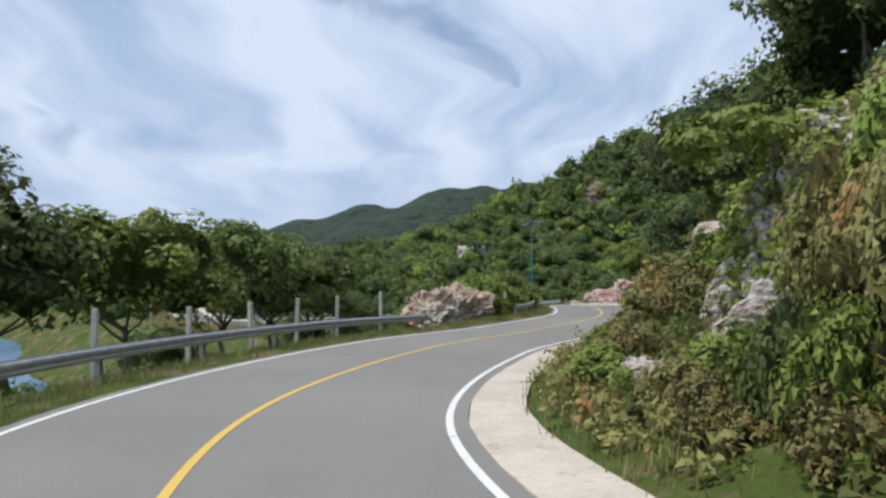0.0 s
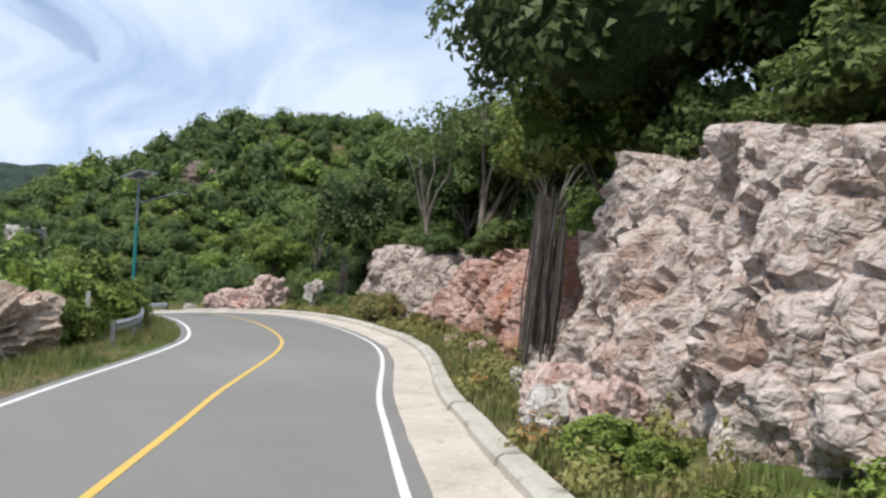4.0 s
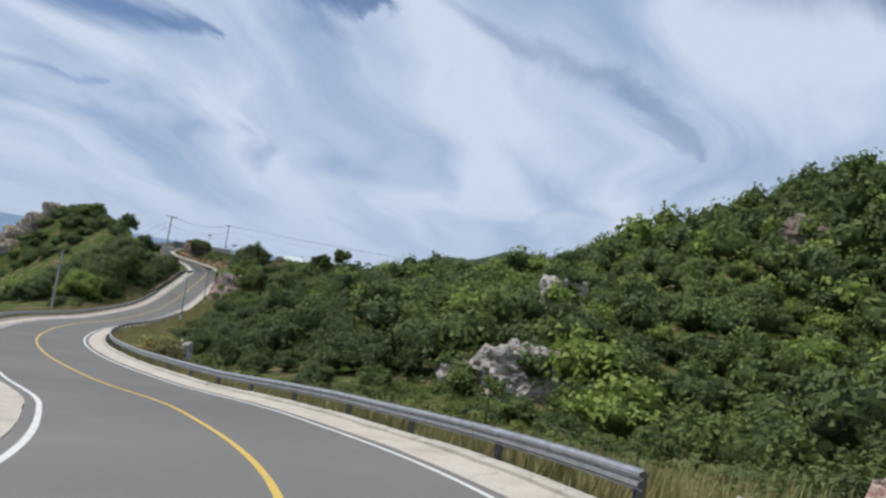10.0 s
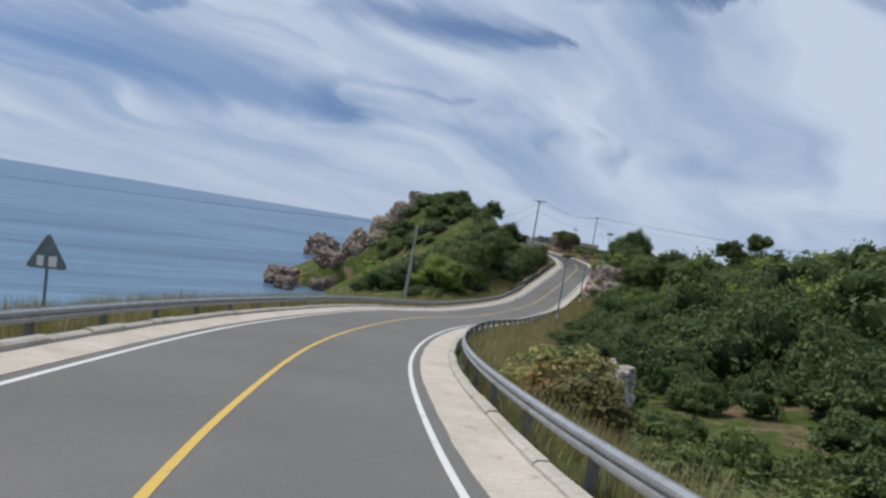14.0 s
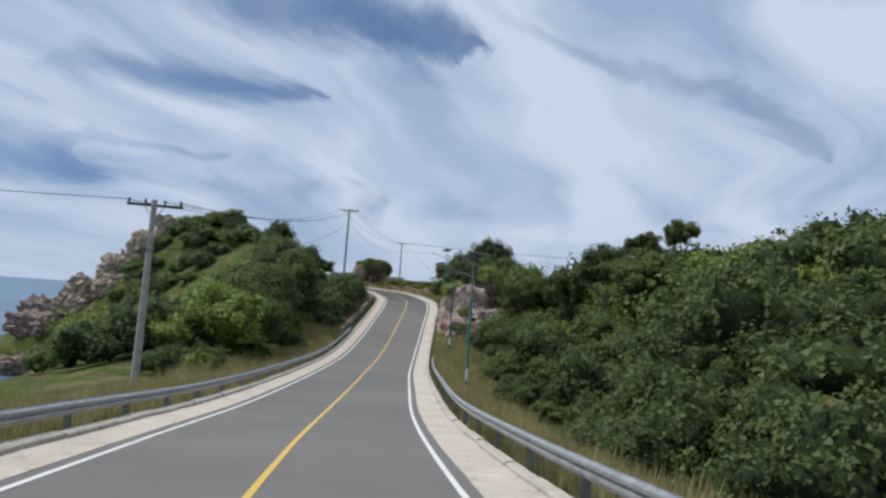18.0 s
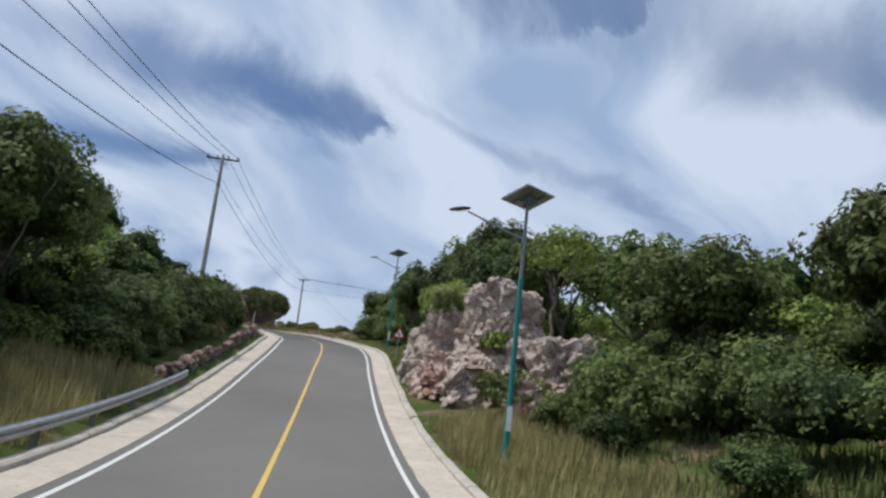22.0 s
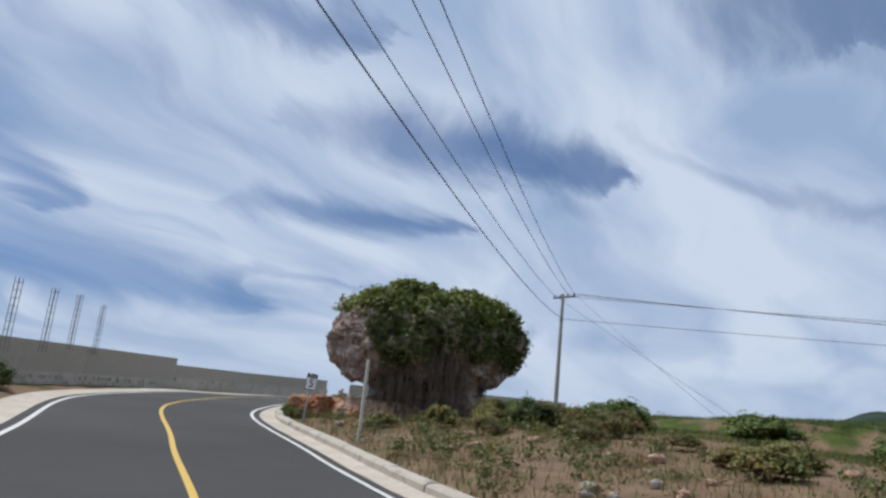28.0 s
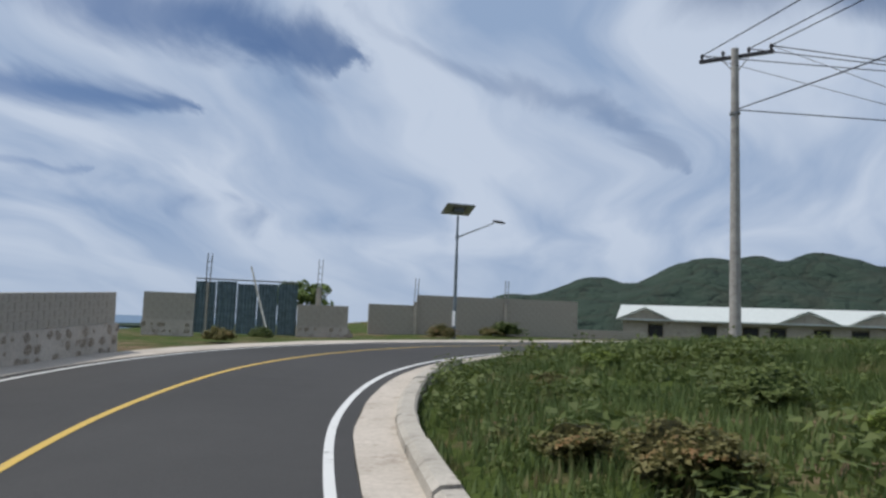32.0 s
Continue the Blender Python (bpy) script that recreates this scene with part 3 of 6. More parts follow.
def spread(lo, hi, fine_lo, fine_hi, step):
    mid = np.arange(fine_lo, fine_hi + step, step)
    left = fine_lo - np.geomspace(step, fine_lo - lo, 26)[::-1]
    right = mid[-1] + np.geomspace(step, hi - mid[-1], 26)
    return np.r_[left, mid, right]


def build_ground():
    gx, gy = spread(-4200, 4200, -200, 130, 2.0), spread(-4200, 4200, -50, 420, 2.0)
    X, Y = np.meshgrid(gx, gy)
    Z = ground_height(X, Y)
    nx, ny = len(gx), len(gy)
    v = np.stack([X, Y, Z], -1).reshape(-1, 3)
    i = (np.arange(ny - 1)[:, None] * nx + np.arange(nx - 1)[None, :]).ravel()
    f = np.stack([i, i + 1, i + nx + 1, i + nx], -1)
    ob = new("ground", fast_mesh("ground", v, f, GROUND))
    ob.data.polygons.foreach_set("use_smooth", [True] * len(ob.data.polygons))
    tagged(ob, "green and brown sloping coastal ground with low growth", "ground", kind="structure")


def build_sea():
    e = 4800
    tagged(new("water", mesh_of("water", [(-e, -e, SEA_LEVEL), (600, -e, SEA_LEVEL), (600, e, SEA_LEVEL), (-e, e, SEA_LEVEL)], [(0, 1, 2, 3)], SEA)),
           "blue-grey sea with small waves below the road", "sea", kind="structure")


def far_range(name, cx, cy, peaks, width, depth, yaw, label):
    """A wooded ridge far off: peaks are (place along, height)."""
    n, k = 160, 24
    xs = np.linspace(-width / 2, width / 2, n)
    px, ph = zip(*peaks)
    crest = np.interp(xs, px, ph)
    crest = np.convolve(np.pad(crest, 4, mode="edge"), np.hanning(9) / np.hanning(9).sum(), "valid")
    verts = []
    for j in range(k):
        u = j / (k - 1) * 2 - 1
        for i in range(n):
            wob = noise.fractal((xs[i] * 0.006, u * 2.0, cx * 0.01), 1.0, 2.0, 5)
            verts.append((xs[i], u * depth, max(0, crest[i] * (1 - abs(u) ** 1.3) * (1 + 0.22 * wob)) - 6))
    faces = [(j * n + i, j * n + i + 1, (j + 1) * n + i + 1, (j + 1) * n + i) for j, i in product(range(k - 1), range(n - 1))]
    ob = setting(name, verts, faces, FAR_HAZE_GREEN, label, "hills", True)
    ob.matrix_world = pose(cx, cy, SEA_LEVEL + 8, 0, 0, yaw)
    return ob


build_ground()
build_sea()
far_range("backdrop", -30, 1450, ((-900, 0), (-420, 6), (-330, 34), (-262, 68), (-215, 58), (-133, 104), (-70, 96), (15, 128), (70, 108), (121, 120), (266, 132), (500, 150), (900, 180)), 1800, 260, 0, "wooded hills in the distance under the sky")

# ---- road ----


def ribbon(name, s0, s1, d0, d1, h, material, label, category, step=0.8):
    v, f = strip(s0, s1, [(d1, h), (d0, h)], step)
    return setting(name, v, f, material, label, category)


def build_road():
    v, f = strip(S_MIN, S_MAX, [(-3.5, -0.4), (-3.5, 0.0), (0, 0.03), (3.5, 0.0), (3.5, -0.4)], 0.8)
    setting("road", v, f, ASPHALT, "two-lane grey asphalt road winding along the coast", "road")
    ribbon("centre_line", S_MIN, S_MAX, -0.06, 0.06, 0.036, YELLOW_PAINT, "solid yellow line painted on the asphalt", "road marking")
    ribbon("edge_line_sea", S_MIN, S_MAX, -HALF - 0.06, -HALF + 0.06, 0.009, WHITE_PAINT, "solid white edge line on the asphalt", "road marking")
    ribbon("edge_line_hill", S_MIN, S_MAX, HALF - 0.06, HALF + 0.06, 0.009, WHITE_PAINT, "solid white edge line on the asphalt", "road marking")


build_road()

# ---- gutters, kerbs ----


def build_shoulders():
    v, f = strip(S_MIN, 300, [(4.5, -0.5), (4.5, 0.06), (3.51, 0.012), (3.51, -0.4)], 0.6, wobble=0.04)
    setting("gutter_hill", v, f, SHOULDER, "pale rough concrete gutter strip beside the road", "gutter")
    v, f = strip(300, S_MAX, [(4.12, -0.5), (4.12, 0.04), (3.51, 0.012), (3.51, -0.4)], 0.6, wobble=0.03)
    setting("gutter_hilltop", v, f, SHOULDER, "narrow pale concrete gutter strip beside the road", "gutter")
    v, f = strip(84, S_MAX, [(-3.51, -0.4), (-3.51, 0.012), (-4.5, 0.05), (-4.5, -0.5)], 0.6, wobble=0.04)
    setting("gutter_sea", v, f, SHOULDER, "pale rough concrete gutter strip beside the road", "gutter")
    v, f = strip(S_MIN, 84, [(-3.51, -0.4), (-3.51, 0.0), (-3.8, 0.0), (-4.9, -0.05), (-5.2, -0.6)], 0.8, wobble=0.08)
    setting("verge_sea", v, f, GROUND, "earth verge with short grass beside the road", "verge")


def kerb_run(name, s0, s1, d, w, h, label):
    """Cast kerb stones of about two metres each, laid end to end."""
    root = tagged(new(name), label, "kerb", kind="structure")
    n = max(1, round((s1 - s0) / 2.2))
    rnd = random.Random(int(s0 * 7 + d * 3))
    for i in range(n):
        a, b = s0 + (s1 - s0) * i / n, s0 + (s1 - s0) * (i + 1) / n - 0.025
        hh, dd = h + rnd.uniform(-0.02, 0.02), d + rnd.uniform(-0.025, 0.025)
        sg = 1 if d > 0 else -1
        prof = [(dd - sg * w / 2, -0.3), (dd - sg * w * 0.42, hh * 0.75), (dd - sg * w * 0.2, hh), (dd + sg * w * 0.4, hh + 0.01), (dd + sg * w / 2, hh - 0.03), (dd + sg * w / 2, -0.4)]
        if d < 0:
            prof = prof[::-1]
        v, f = strip(a, b, prof, 0.6, closed=True, wobble=0.015)
        piece("kerb_stone", mesh_of("kerb_stone", v, [q[::-1] for q in f], KERB), root)
    return root


build_shoulders()
kerb_run("kerb_bend", 26, 84, 4.63, 0.42, 0.22, "pale cast concrete kerb along the rock cut")
kerb_run("kerb_hill", 84, 250, 4.6, 0.28, 0.16, "weathered concrete kerb under the guardrail")
kerb_run("kerb_rise", 250, 300, 4.6, 0.34, 0.2, "pale cast concrete kerb along the grassy verge")
kerb_run("kerb_hilltop", 300, S_MAX - 30, 4.22, 0.32, 0.2, "pale cast concrete kerb along the grassy verge")
kerb_run("kerb_sea", 88, 316, -4.6, 0.3, 0.18, "chipped pale concrete kerb on the seaward side")

# ---- guardrails ----
BEAM = ((0.0, 0.40), (0.0, 0.43), (0.075, 0.47), (0.075, 0.52), (0.0, 0.555), (0.0, 0.575), (0.075, 0.61), (0.075, 0.66), (0.0, 0.70), (0.0, 0.72))


def guardrail(s0, s1, d, label, grey=STEEL, flare=0.0):
    root = tagged(new("guardrail"), label, "guardrail")
    sg = -1 if d > 0 else 1
    n = max(1, round((s1 - s0) / 4.0))
    for i in range(n):
        a, b = s0 + (s1 - s0) * i / n, s0 + (s1 - s0) * (i + 1) / n
        front = [(d + sg * (x + 0.06), z) for x, z in BEAM]
        rear = [(q - sg * 0.006, z) for q, z in front][::-1]
        v, f = strip(a - 0.12, b + 0.12, front + rear, 1.0, closed=True)
        piece("beam", mesh_of("beam", v, f, grey), root)
        p = at(a, d, 0)
        bm = box(0.14, 0.012, 1.15, Matrix.Translation((0, 0.05, 0.1)))
        box(0.14, 0.012, 1.15, Matrix.Translation((0, -0.05, 0.1)), bm=bm)
        box(0.012, 0.1, 1.15, Matrix.Translation((0, 0, 0.1)), bm=bm)
        post = part("post", bm, STEEL_DARK, root)
        post.matrix_basis = Matrix.Translation(p) @ pose(0, 0, 0, 0, 0, heading(a) + 90)
        bm = rod(0.018, 0.012, 0.02, pose(0, 0, 0.54, 90, 0, 0), 6)
        bolt = part("bolt", bm, STEEL_DARK, root)
        bolt.matrix_basis = Matrix.Translation(at(a, d + sg * 0.072, 0)) @ pose(0, 0, 0, 0, 0, heading(a) + (0 if d > 0 else 180) + 180)
    return root


guardrail(-22, 38.5, -4.95, "galvanised corrugated steel guardrail on the seaward verge")
guardrail(52, 64, -5.0, "short galvanised guardrail half hidden in grass")
guardrail(86.8, 232, 5.1, "long galvanised corrugated steel guardrail above the valley")
guardrail(90, 253, -5.0, "long galvanised corrugated steel guardrail above the sea")

# ---- fence posts and marker posts ----


def concrete_post(s, d, h, lean=(0, 0), w=0.13, label="square white concrete fence post in the verge", group="fence posts by the road"):
    p = at(s, d)
    z = min(gh(p.x, p.y), p.z)
    bm = box(w, w, h + 0.3, Matrix.Translation((0, 0, h / 2 - 0.15)), 0.015)
    me = bpy.data.meshes.new("fence_post")
    bm.to_mesh(me)
    bm.free()
    me.materials.append(POST_CONC)
    ob = new("fence_post", me)
    ob.matrix_world = pose(p.x, p.y, z, lean[0], lean[1], heading(s) + 7 * lean[0])
    return tagged(ob, label, "fence post", group)


def near_sd(x, y):
    s, d, _ = near([x], [y])
    return float(s[0]), float(d[0])


rnd = random.Random(5)
for s, d, h in ((14.6, -6.0, 2.0), (19.6, -6.1, 1.9), (23.5, -6.2, 1.8), (27.2, -6.3, 1.85), (30.2, -6.4, 1.9), (33.3, -6.5, 1.95), (37.4, -6.6, 2.1), (55, -6.4, 1.7), (59, -6.6, 1.7), (70, -6.2, 1.6)):
    concrete_post(s, d, h, (rnd.uniform(-2, 2), rnd.uniform(-2, 2)))
for s, d, h in ((112, -6.2, 2.0), (116, -6.4, 2.0), (120.5, -6.6, 2.0), (124, -6.8, 1.9), (127, -7.0, 1.9)):
    concrete_post(s, d, h, (rnd.uniform(-4, 4), rnd.uniform(-3, 3)))
concrete_post(*near_sd(-111.7, 283.7), -6.4 - gh(-111.7, 283.7), (1, 2), 0.085, "slim white concrete marker post beside the boulder", "marker posts")

# ---- street lamps ----


def street_lamp(s, d, top, label, facing=0.0, arm_side=-1, lower=POLE_BLUE, foot=None, arm_len=1.9):
    """A solar street lamp: tapered pole, tilted panel on a bracket, arm with a lamp head over the road."""
    p = Vector(foot) if foot else at(s, d)
    z = gh(p.x, p.y) if not foot else p.z
    height = top - z
    root = tagged(new("street_lamp"), label, "street lamp", "solar street lamps")
    root.matrix_world = pose(p.x, p.y, z, 0, 0, facing)
    part("lower_pole", rod(0.10, 0.075, height * 0.70, Matrix.Translation((0, 0, -0.2))), lower, root, "blue-green painted steel tube")
    part("upper_pole", rod(0.062, 0.05, height * 0.28, Matrix.Translation((0, 0, height * 0.70 - 0.2))), POLE_GREY, root)
    part("base_plate", box(0.36, 0.36, 0.03, Matrix.Translation((0, 0, 0.02)), 0.006), STEEL_DARK, root)
    part("poster_scrap", box(0.16, 0.012, 0.75, Matrix.Translation((0, -0.098, 1.25))), SIGN_WHITE, root, "torn white paper stuck on the pole")
    zc = height - 1.42
    part("collar", rod(0.085, 0.085, 0.22, Matrix.Translation((0, 0, zc - 0.1)), 12), POLE_GREY, root)
    a, b = Vector((0, 0, zc)), Vector((arm_side * arm_len, 0, zc + 0.68))
    part("arm", rod(0.035, 0.03, (b - a).length, between(a, b), 8), POLE_GREY, root)
    bm = bmesh.new()
    bmesh.ops.create_uvsphere(bm, u_segments=12, v_segments=8, radius=1, matrix=Matrix.Translation(b + Vector((arm_side * 0.26, 0, 0.05))) @ pose(0, 0, 0, 0, -arm_side * -12, 0) @ Matrix.Diagonal((0.36, 0.13, 0.07, 1)))
    head = part("lamp_head", bm, DARK, root, "dark oval lamp head")
    bm = box(0.4, 0.16, 0.015, Matrix.Translation(b + Vector((arm_side * 0.26, 0, -0.005))) @ pose(0, 0, 0, 0, arm_side * 12, 0), 0.004)
    part("lens", bm, SIGN_WHITE, head)
    m = Matrix.Translation((0, 0, height)) @ pose(0, 0, 0, -20, 0, 40)
    panel = part("solar_panel", box(1.45, 1.05, 0.05, m, 0.008), PANEL, root, "dark solar panel tilted on the pole top")
    part("panel_frame", box(1.49, 1.09, 0.03, m @ Matrix.Translation((0, 0, -0.03)), 0.005), STEEL, panel)
    part("battery_box", box(0.5, 0.28, 0.16, m @ Matrix.Translation((0, 0, -0.13)), 0.02), POLE_GREY, panel)
    for sx in (-0.3, 0.3):
        part("bracket", box(0.04, 0.9, 0.05, m @ Matrix.Translation((sx, 0, -0.07))), STEEL_DARK, panel)
    return root


def lamp_at(s, d, rise, label, arm_side=-1, turn_by=0.0, **kw):
    return street_lamp(s, d, at(s).z + rise, label, heading(s) - 90 + turn_by, arm_side, **kw)


street_lamp(0, 0, 3.0, "solar street lamp with a blue-green pole among seaward bushes", heading(69) - 90, 1, foot=(6.9, 66.5, gh(6.9, 66.5)))
lamp_at(212.4, 6.8, 8.4, "solar street lamp with a blue-green pole behind the guardrail")
lamp_at(242.2, 6.6, 8.3, "solar street lamp with a blue-green pole before the outcrop")
lamp_at(286.3, 5.9, 8.9, "solar street lamp with a blue-green pole by the warning sign")
street_lamp(0, 0, -0.2, "solar street lamp with a grey pole before the block wall", -10, 1, POLE_GREY, foot=(-137.2, 336.6, -6.9))

# ---- power poles and wires ----


def power_pole(x, y, foot, top, yaw, label, lean=0.0):
    root = tagged(new("power_pole"), label, "power pole", "power poles along the road")
    root.matrix_world = pose(x, y, foot, 0, lean, 0)
    h = top - foot
    part("shaft", rod(0.21, 0.13, h + 0.4, Matrix.Translation((0, 0, -0.4)), 12), POLE_CONC, root)
    m = pose(0, 0, h - 0.25, 0, 0, yaw)
    part("crossarm", box(2.6, 0.11, 0.13, m @ Matrix.Translation((0, 0.16, 0)), 0.01), DARK, root, "dark weathered crossarm")
    for sx in (-1.2, -0.45, 0.45, 1.2):
        bm = rod(0.05, 0.035, 0.1, m @ Matrix.Translation((sx, 0.16, 0.06)), 8)
        rod(0.07, 0.05, 0.13, m @ Matrix.Translation((sx, 0.16, 0.15)), 8, bm=bm)
        part("insulator", bm, DARK, root)
    for sx in (-0.5, 0.5):
        a, b = m @ Vector((0, 0.12, -0.65)), m @ Vector((sx, 0.14, -0.02))
        part("brace", rod(0.018, 0.018, (b - a).length, between(a, b), 6), STEEL_DARK, root)
    part("band", rod(0.19, 0.19, 0.08, m @ Matrix.Translation((0, 0, -2.2)), 12), STEEL_DARK, root)
    return root


POLE_A, POLE_B, POLE_C = (-66.4, 170.8), (-96.4, 244.6), (-125.4, 328.1)
TOP_A, TOP_B, TOP_C = -7.45, 2.15, 4.4
power_pole(*POLE_A, gh(*POLE_A), TOP_A, 28, "grey concrete power pole with a dark crossarm behind the guardrail", 1.0)
power_pole(*POLE_B, gh(*POLE_B), TOP_B, 18, "tall grey concrete power pole with a dark crossarm above bushes", 0.6)
power_pole(*POLE_C, gh(*POLE_C), TOP_C, -20, "grey concrete power pole with a long crossarm in the grass field", 0.0)


def wire(a, b, sag, r=0.021):
    a, b = Vector(a), Vector(b)
    bm = bmesh.new()
    rings = []
    side = (b - a).cross(Vector((0, 0, 1))).normalized()
    n = 26
    for i in range(n + 1):
        u = i / n
        p = a.lerp(b, u) - Vector((0, 0, sag * 4 * u * (1 - u)))
        rings.append([bm.verts.new(p + side * r * math.cos(k) + Vector((0, 0, r * math.sin(k)))) for k in (0.5, 2.6, 4.7)])
    for q, w in zip(rings, rings[1:]):
        for k in range(3):
            bm.faces.new((q[k], q[(k + 1) % 3], w[(k + 1) % 3], w[k]))
    me = bpy.data.meshes.new("overhead_wire")
    bm.to_mesh(me)
    bm.free()
    me.materials.append(WIRE)
    return tagged(new("overhead_wire", me), "thin dark overhead wire sagging between poles", "wire", "overhead wires")


def arm_point(p, top, yaw, sx, drop=0.0):
    m = pose(p[0], p[1], top - 0.02 - drop, 0, 0, yaw)
    return m @ Vector((sx, 0.16, 0))


for sx in (-1.2, 0.45, 1.2):
    wire(arm_point(POLE_A, TOP_A, 28, sx), arm_point(POLE_B, TOP_B, 18, sx), 1.3)
    wire(arm_point(POLE_B, TOP_B, 18, sx), arm_point(POLE_C, TOP_C, -20, sx), 1.5)
    wire(arm_point(POLE_C, TOP_C, -20, sx), (-20 - 6 * sx, 360 + 3 * sx, 3.5), 1.0)
wire((-120, 100, -9), arm_point(POLE_A, TOP_A, 28, -1.2), 1.0)
wire(arm_point(POLE_A, TOP_A, 28, 0, 2.2), arm_point(POLE_B, TOP_B, 18, 0, 2.2), 1.6, 0.024)
wire(arm_point(POLE_B, TOP_B, 18, 0, 2.2), arm_point(POLE_C, TOP_C, -20, 0, 2.2), 1.8, 0.024)
wire(arm_point(POLE_C, TOP_C, -20, 0, 2.2), (-30, 350, 1.0), 0.6, 0.024)
wire(arm_point(POLE_C, TOP_C, -20, 1.2), (-108, 318, -7.0), 0.1, 0.014)
wire(arm_point(POLE_C, TOP_C, -20, -1.2), (-106, 316, -7.0), 0.1, 0.014)

# ---- rocks ----


def chisel(p, seed, amp, freq):
    """How far a rock's face stands out at p: broad swells, angular blocks, clefts, pits."""
    q = Vector(p) * freq + Vector((seed * 7.3, seed * 3.1, seed * 1.7))
    q += Vector((noise.noise(q * 1.7), noise.noise(q * 1.7 + Vector((9, 0, 0))), noise.noise(q * 1.7 + Vector((0, 9, 0))))) * 0.3
    f = 0.6 * noise.fractal(q * 0.6, 1.0, 2.0, 3)
    d, c = noise.voronoi(q * 1.1)
    f += 0.5 * min(0.45, d[1] - d[0]) + 0.35 * noise.cell(Vector(c[0]) * 9.7) - 0.3
    d2, c2 = noise.voronoi(q * 2.9 + Vector((5, 1, 2)))
    f += 0.26 * min(0.35, d2[1] - d2[0]) + 0.13 * noise.cell(Vector(c2[0]) * 9.7)
    d3, _ = noise.voronoi(q * 7.5)
    f += 0.08 * (d3[1] - d3[0])
    f -= 0.35 * max(0.0, noise.noise(q * 2.1) - 0.22)
    return amp * f


def rock_mesh(name, size, seed, material, amp=0.28, freq=0.9, detail=5, block=0.45, under=0.0):
    bm = bmesh.new()
    bmesh.ops.create_icosphere(bm, subdivisions=detail, radius=1.0)
    for v in bm.verts:
        n = v.co.normalized()
        # a blockier start than a ball
        k = max(abs(n.x), abs(n.y), abs(n.z))
        n2 = n / (k**block)
        p = Vector((n2.x * size[0] / 2, n2.y * size[1] / 2, n2.z * size[2] / 2))
        out = chisel(p, seed, amp * min(size), freq * 2.2 / min(size) ** 0.6)
        p += n * out
        if under and n.z < 0:
            p.x *= 1 + under * n.z
            p.y *= 1 + under * n.z
        v.co = p
    me = bpy.data.meshes.new(name)
    bm.to_mesh(me)
    bm.free()
    me.materials.append(material)
    return me


def rock(s, d, size, seed, material, label, name="rock", category="rock", sink=0.2, yaw=None, where=None, detail=5, amp=0.28, tilt=(0, 0), freq=0.9, under=0.0):
    p = Vector(where) if where else at(s, d)
    z = p.z if where else min(gh(p.x, p.y), p.z + 3)
    ob = new(name, rock_mesh(name, size, seed, material, amp, freq, detail, 0.45, under))
    ob.matrix_world = pose(p.x, p.y, z + size[2] * (0.5 - sink), tilt[0], tilt[1], heading(s) if yaw is None else yaw)
    return tagged(ob, label, category)


def rock_face(name, s0, s1, tops, foot, material, seed, label, step=0.11, lean=1.6):
    """A cut in the hillside: tops are (station, height) of its edge."""
    ts, th = zip(*tops)
    ns, nh = int((s1 - s0) / step) + 1, 64
    verts, faces = [], []
    for i in range(ns):
        s = s0 + (s1 - s0) * i / (ns - 1)
        h = float(np.interp(s, ts, th)) * (1 + 0.16 * noise.noise((s * 0.55, seed, 0)))
        edge = min(1.0, (s - s0) / 1.2, (s1 - s) / 1.2)
        h = max(0.3, h * (0.35 + 0.65 * max(0, edge)))
        f = float(np.interp(s, *zip(*foot))) + (1 - max(0, edge)) * 1.5
        for j in range(nh):
            u = j / (nh - 1)
            if u < 0.72:
                w = u / 0.72
                d, z = f + lean * w**1.5, -0.3 + (h + 0.3) * w
            else:
                w = (u - 0.72) / 0.28
                d, z = f + lean + 5.0 * w, h + 0.5 * w - 0.6 * w * w
            p = at(s, d, z)
            out = chisel((p.x, p.y, p.z * 0.62), seed, 1.05, 0.8)
            rim = max(0.15, 1 - max(0, (u - 0.72) / 0.28))
            q = at(s, d - out * rim, z + 0.25 * out * rim)
            verts.append(q)
        if i:
            a, b = (i - 1) * nh, i * nh
            faces += [(a + j, b + j, b + j + 1, a + j + 1) for j in range(nh - 1)]
    me = mesh_of(name, verts, [f[::-1] for f in faces], material)
    return tagged(new(name, me), label, "rock face", kind="structure")


rock_face("rock_face_spur", 8.0, 20.0, ((8, 1.4), (12, 4.0), (15, 5.2), (18, 3.8), (20, 1.8)), ((8, 7.4), (14, 6.9), (20, 7.6)), ROCK_PALE, 3.0, "pale limestone spur half covered with growth beside the road")
rock_face("rock_face_white", 32.0, 47.0, ((32, 2.6), (35, 4.3), (38, 4.9), (42, 5.0), (45, 5.0), (47, 4.4)), ((32, 7.0), (36, 6.6), (47, 7.2)), ROCK_GREYPINK, 7.0, "high pinkish white limestone face cut beside the road")
rock_face("rock_face_red", 47.5, 62.0, ((47, 3.4), (50, 3.7), (54, 3.8), (58, 3.2), (62, 3.2)), ((45, 7.6), (52, 7.0), (62, 7.2)), ROCK_RED, 11.0, "broken pink and rust-red limestone face beside the road")
rock_face("rock_face_grey", 62.5, 71.0, ((62, 3.2), (66, 3.9), (69, 4.0), (71, 2.6)), ((62, 7.4), (67, 6.9), (71, 7.6)), ROCK_GREYPINK, 17.0, "grey-pink limestone bluff with pits beside the road")
rock(82.2, 7.0, (7.2, 2.4, 2.2), 4, ROCK_PINK, "pink and white limestone outcrop at the outside of the bend", sink=0.24, amp=0.26, tilt=(0, 9))
rock(79.2, 7.1, (2.4, 2.0, 3.2), 9, ROCK_PINK, "orange-stained limestone block at the end of the outcrop", sink=0.22)
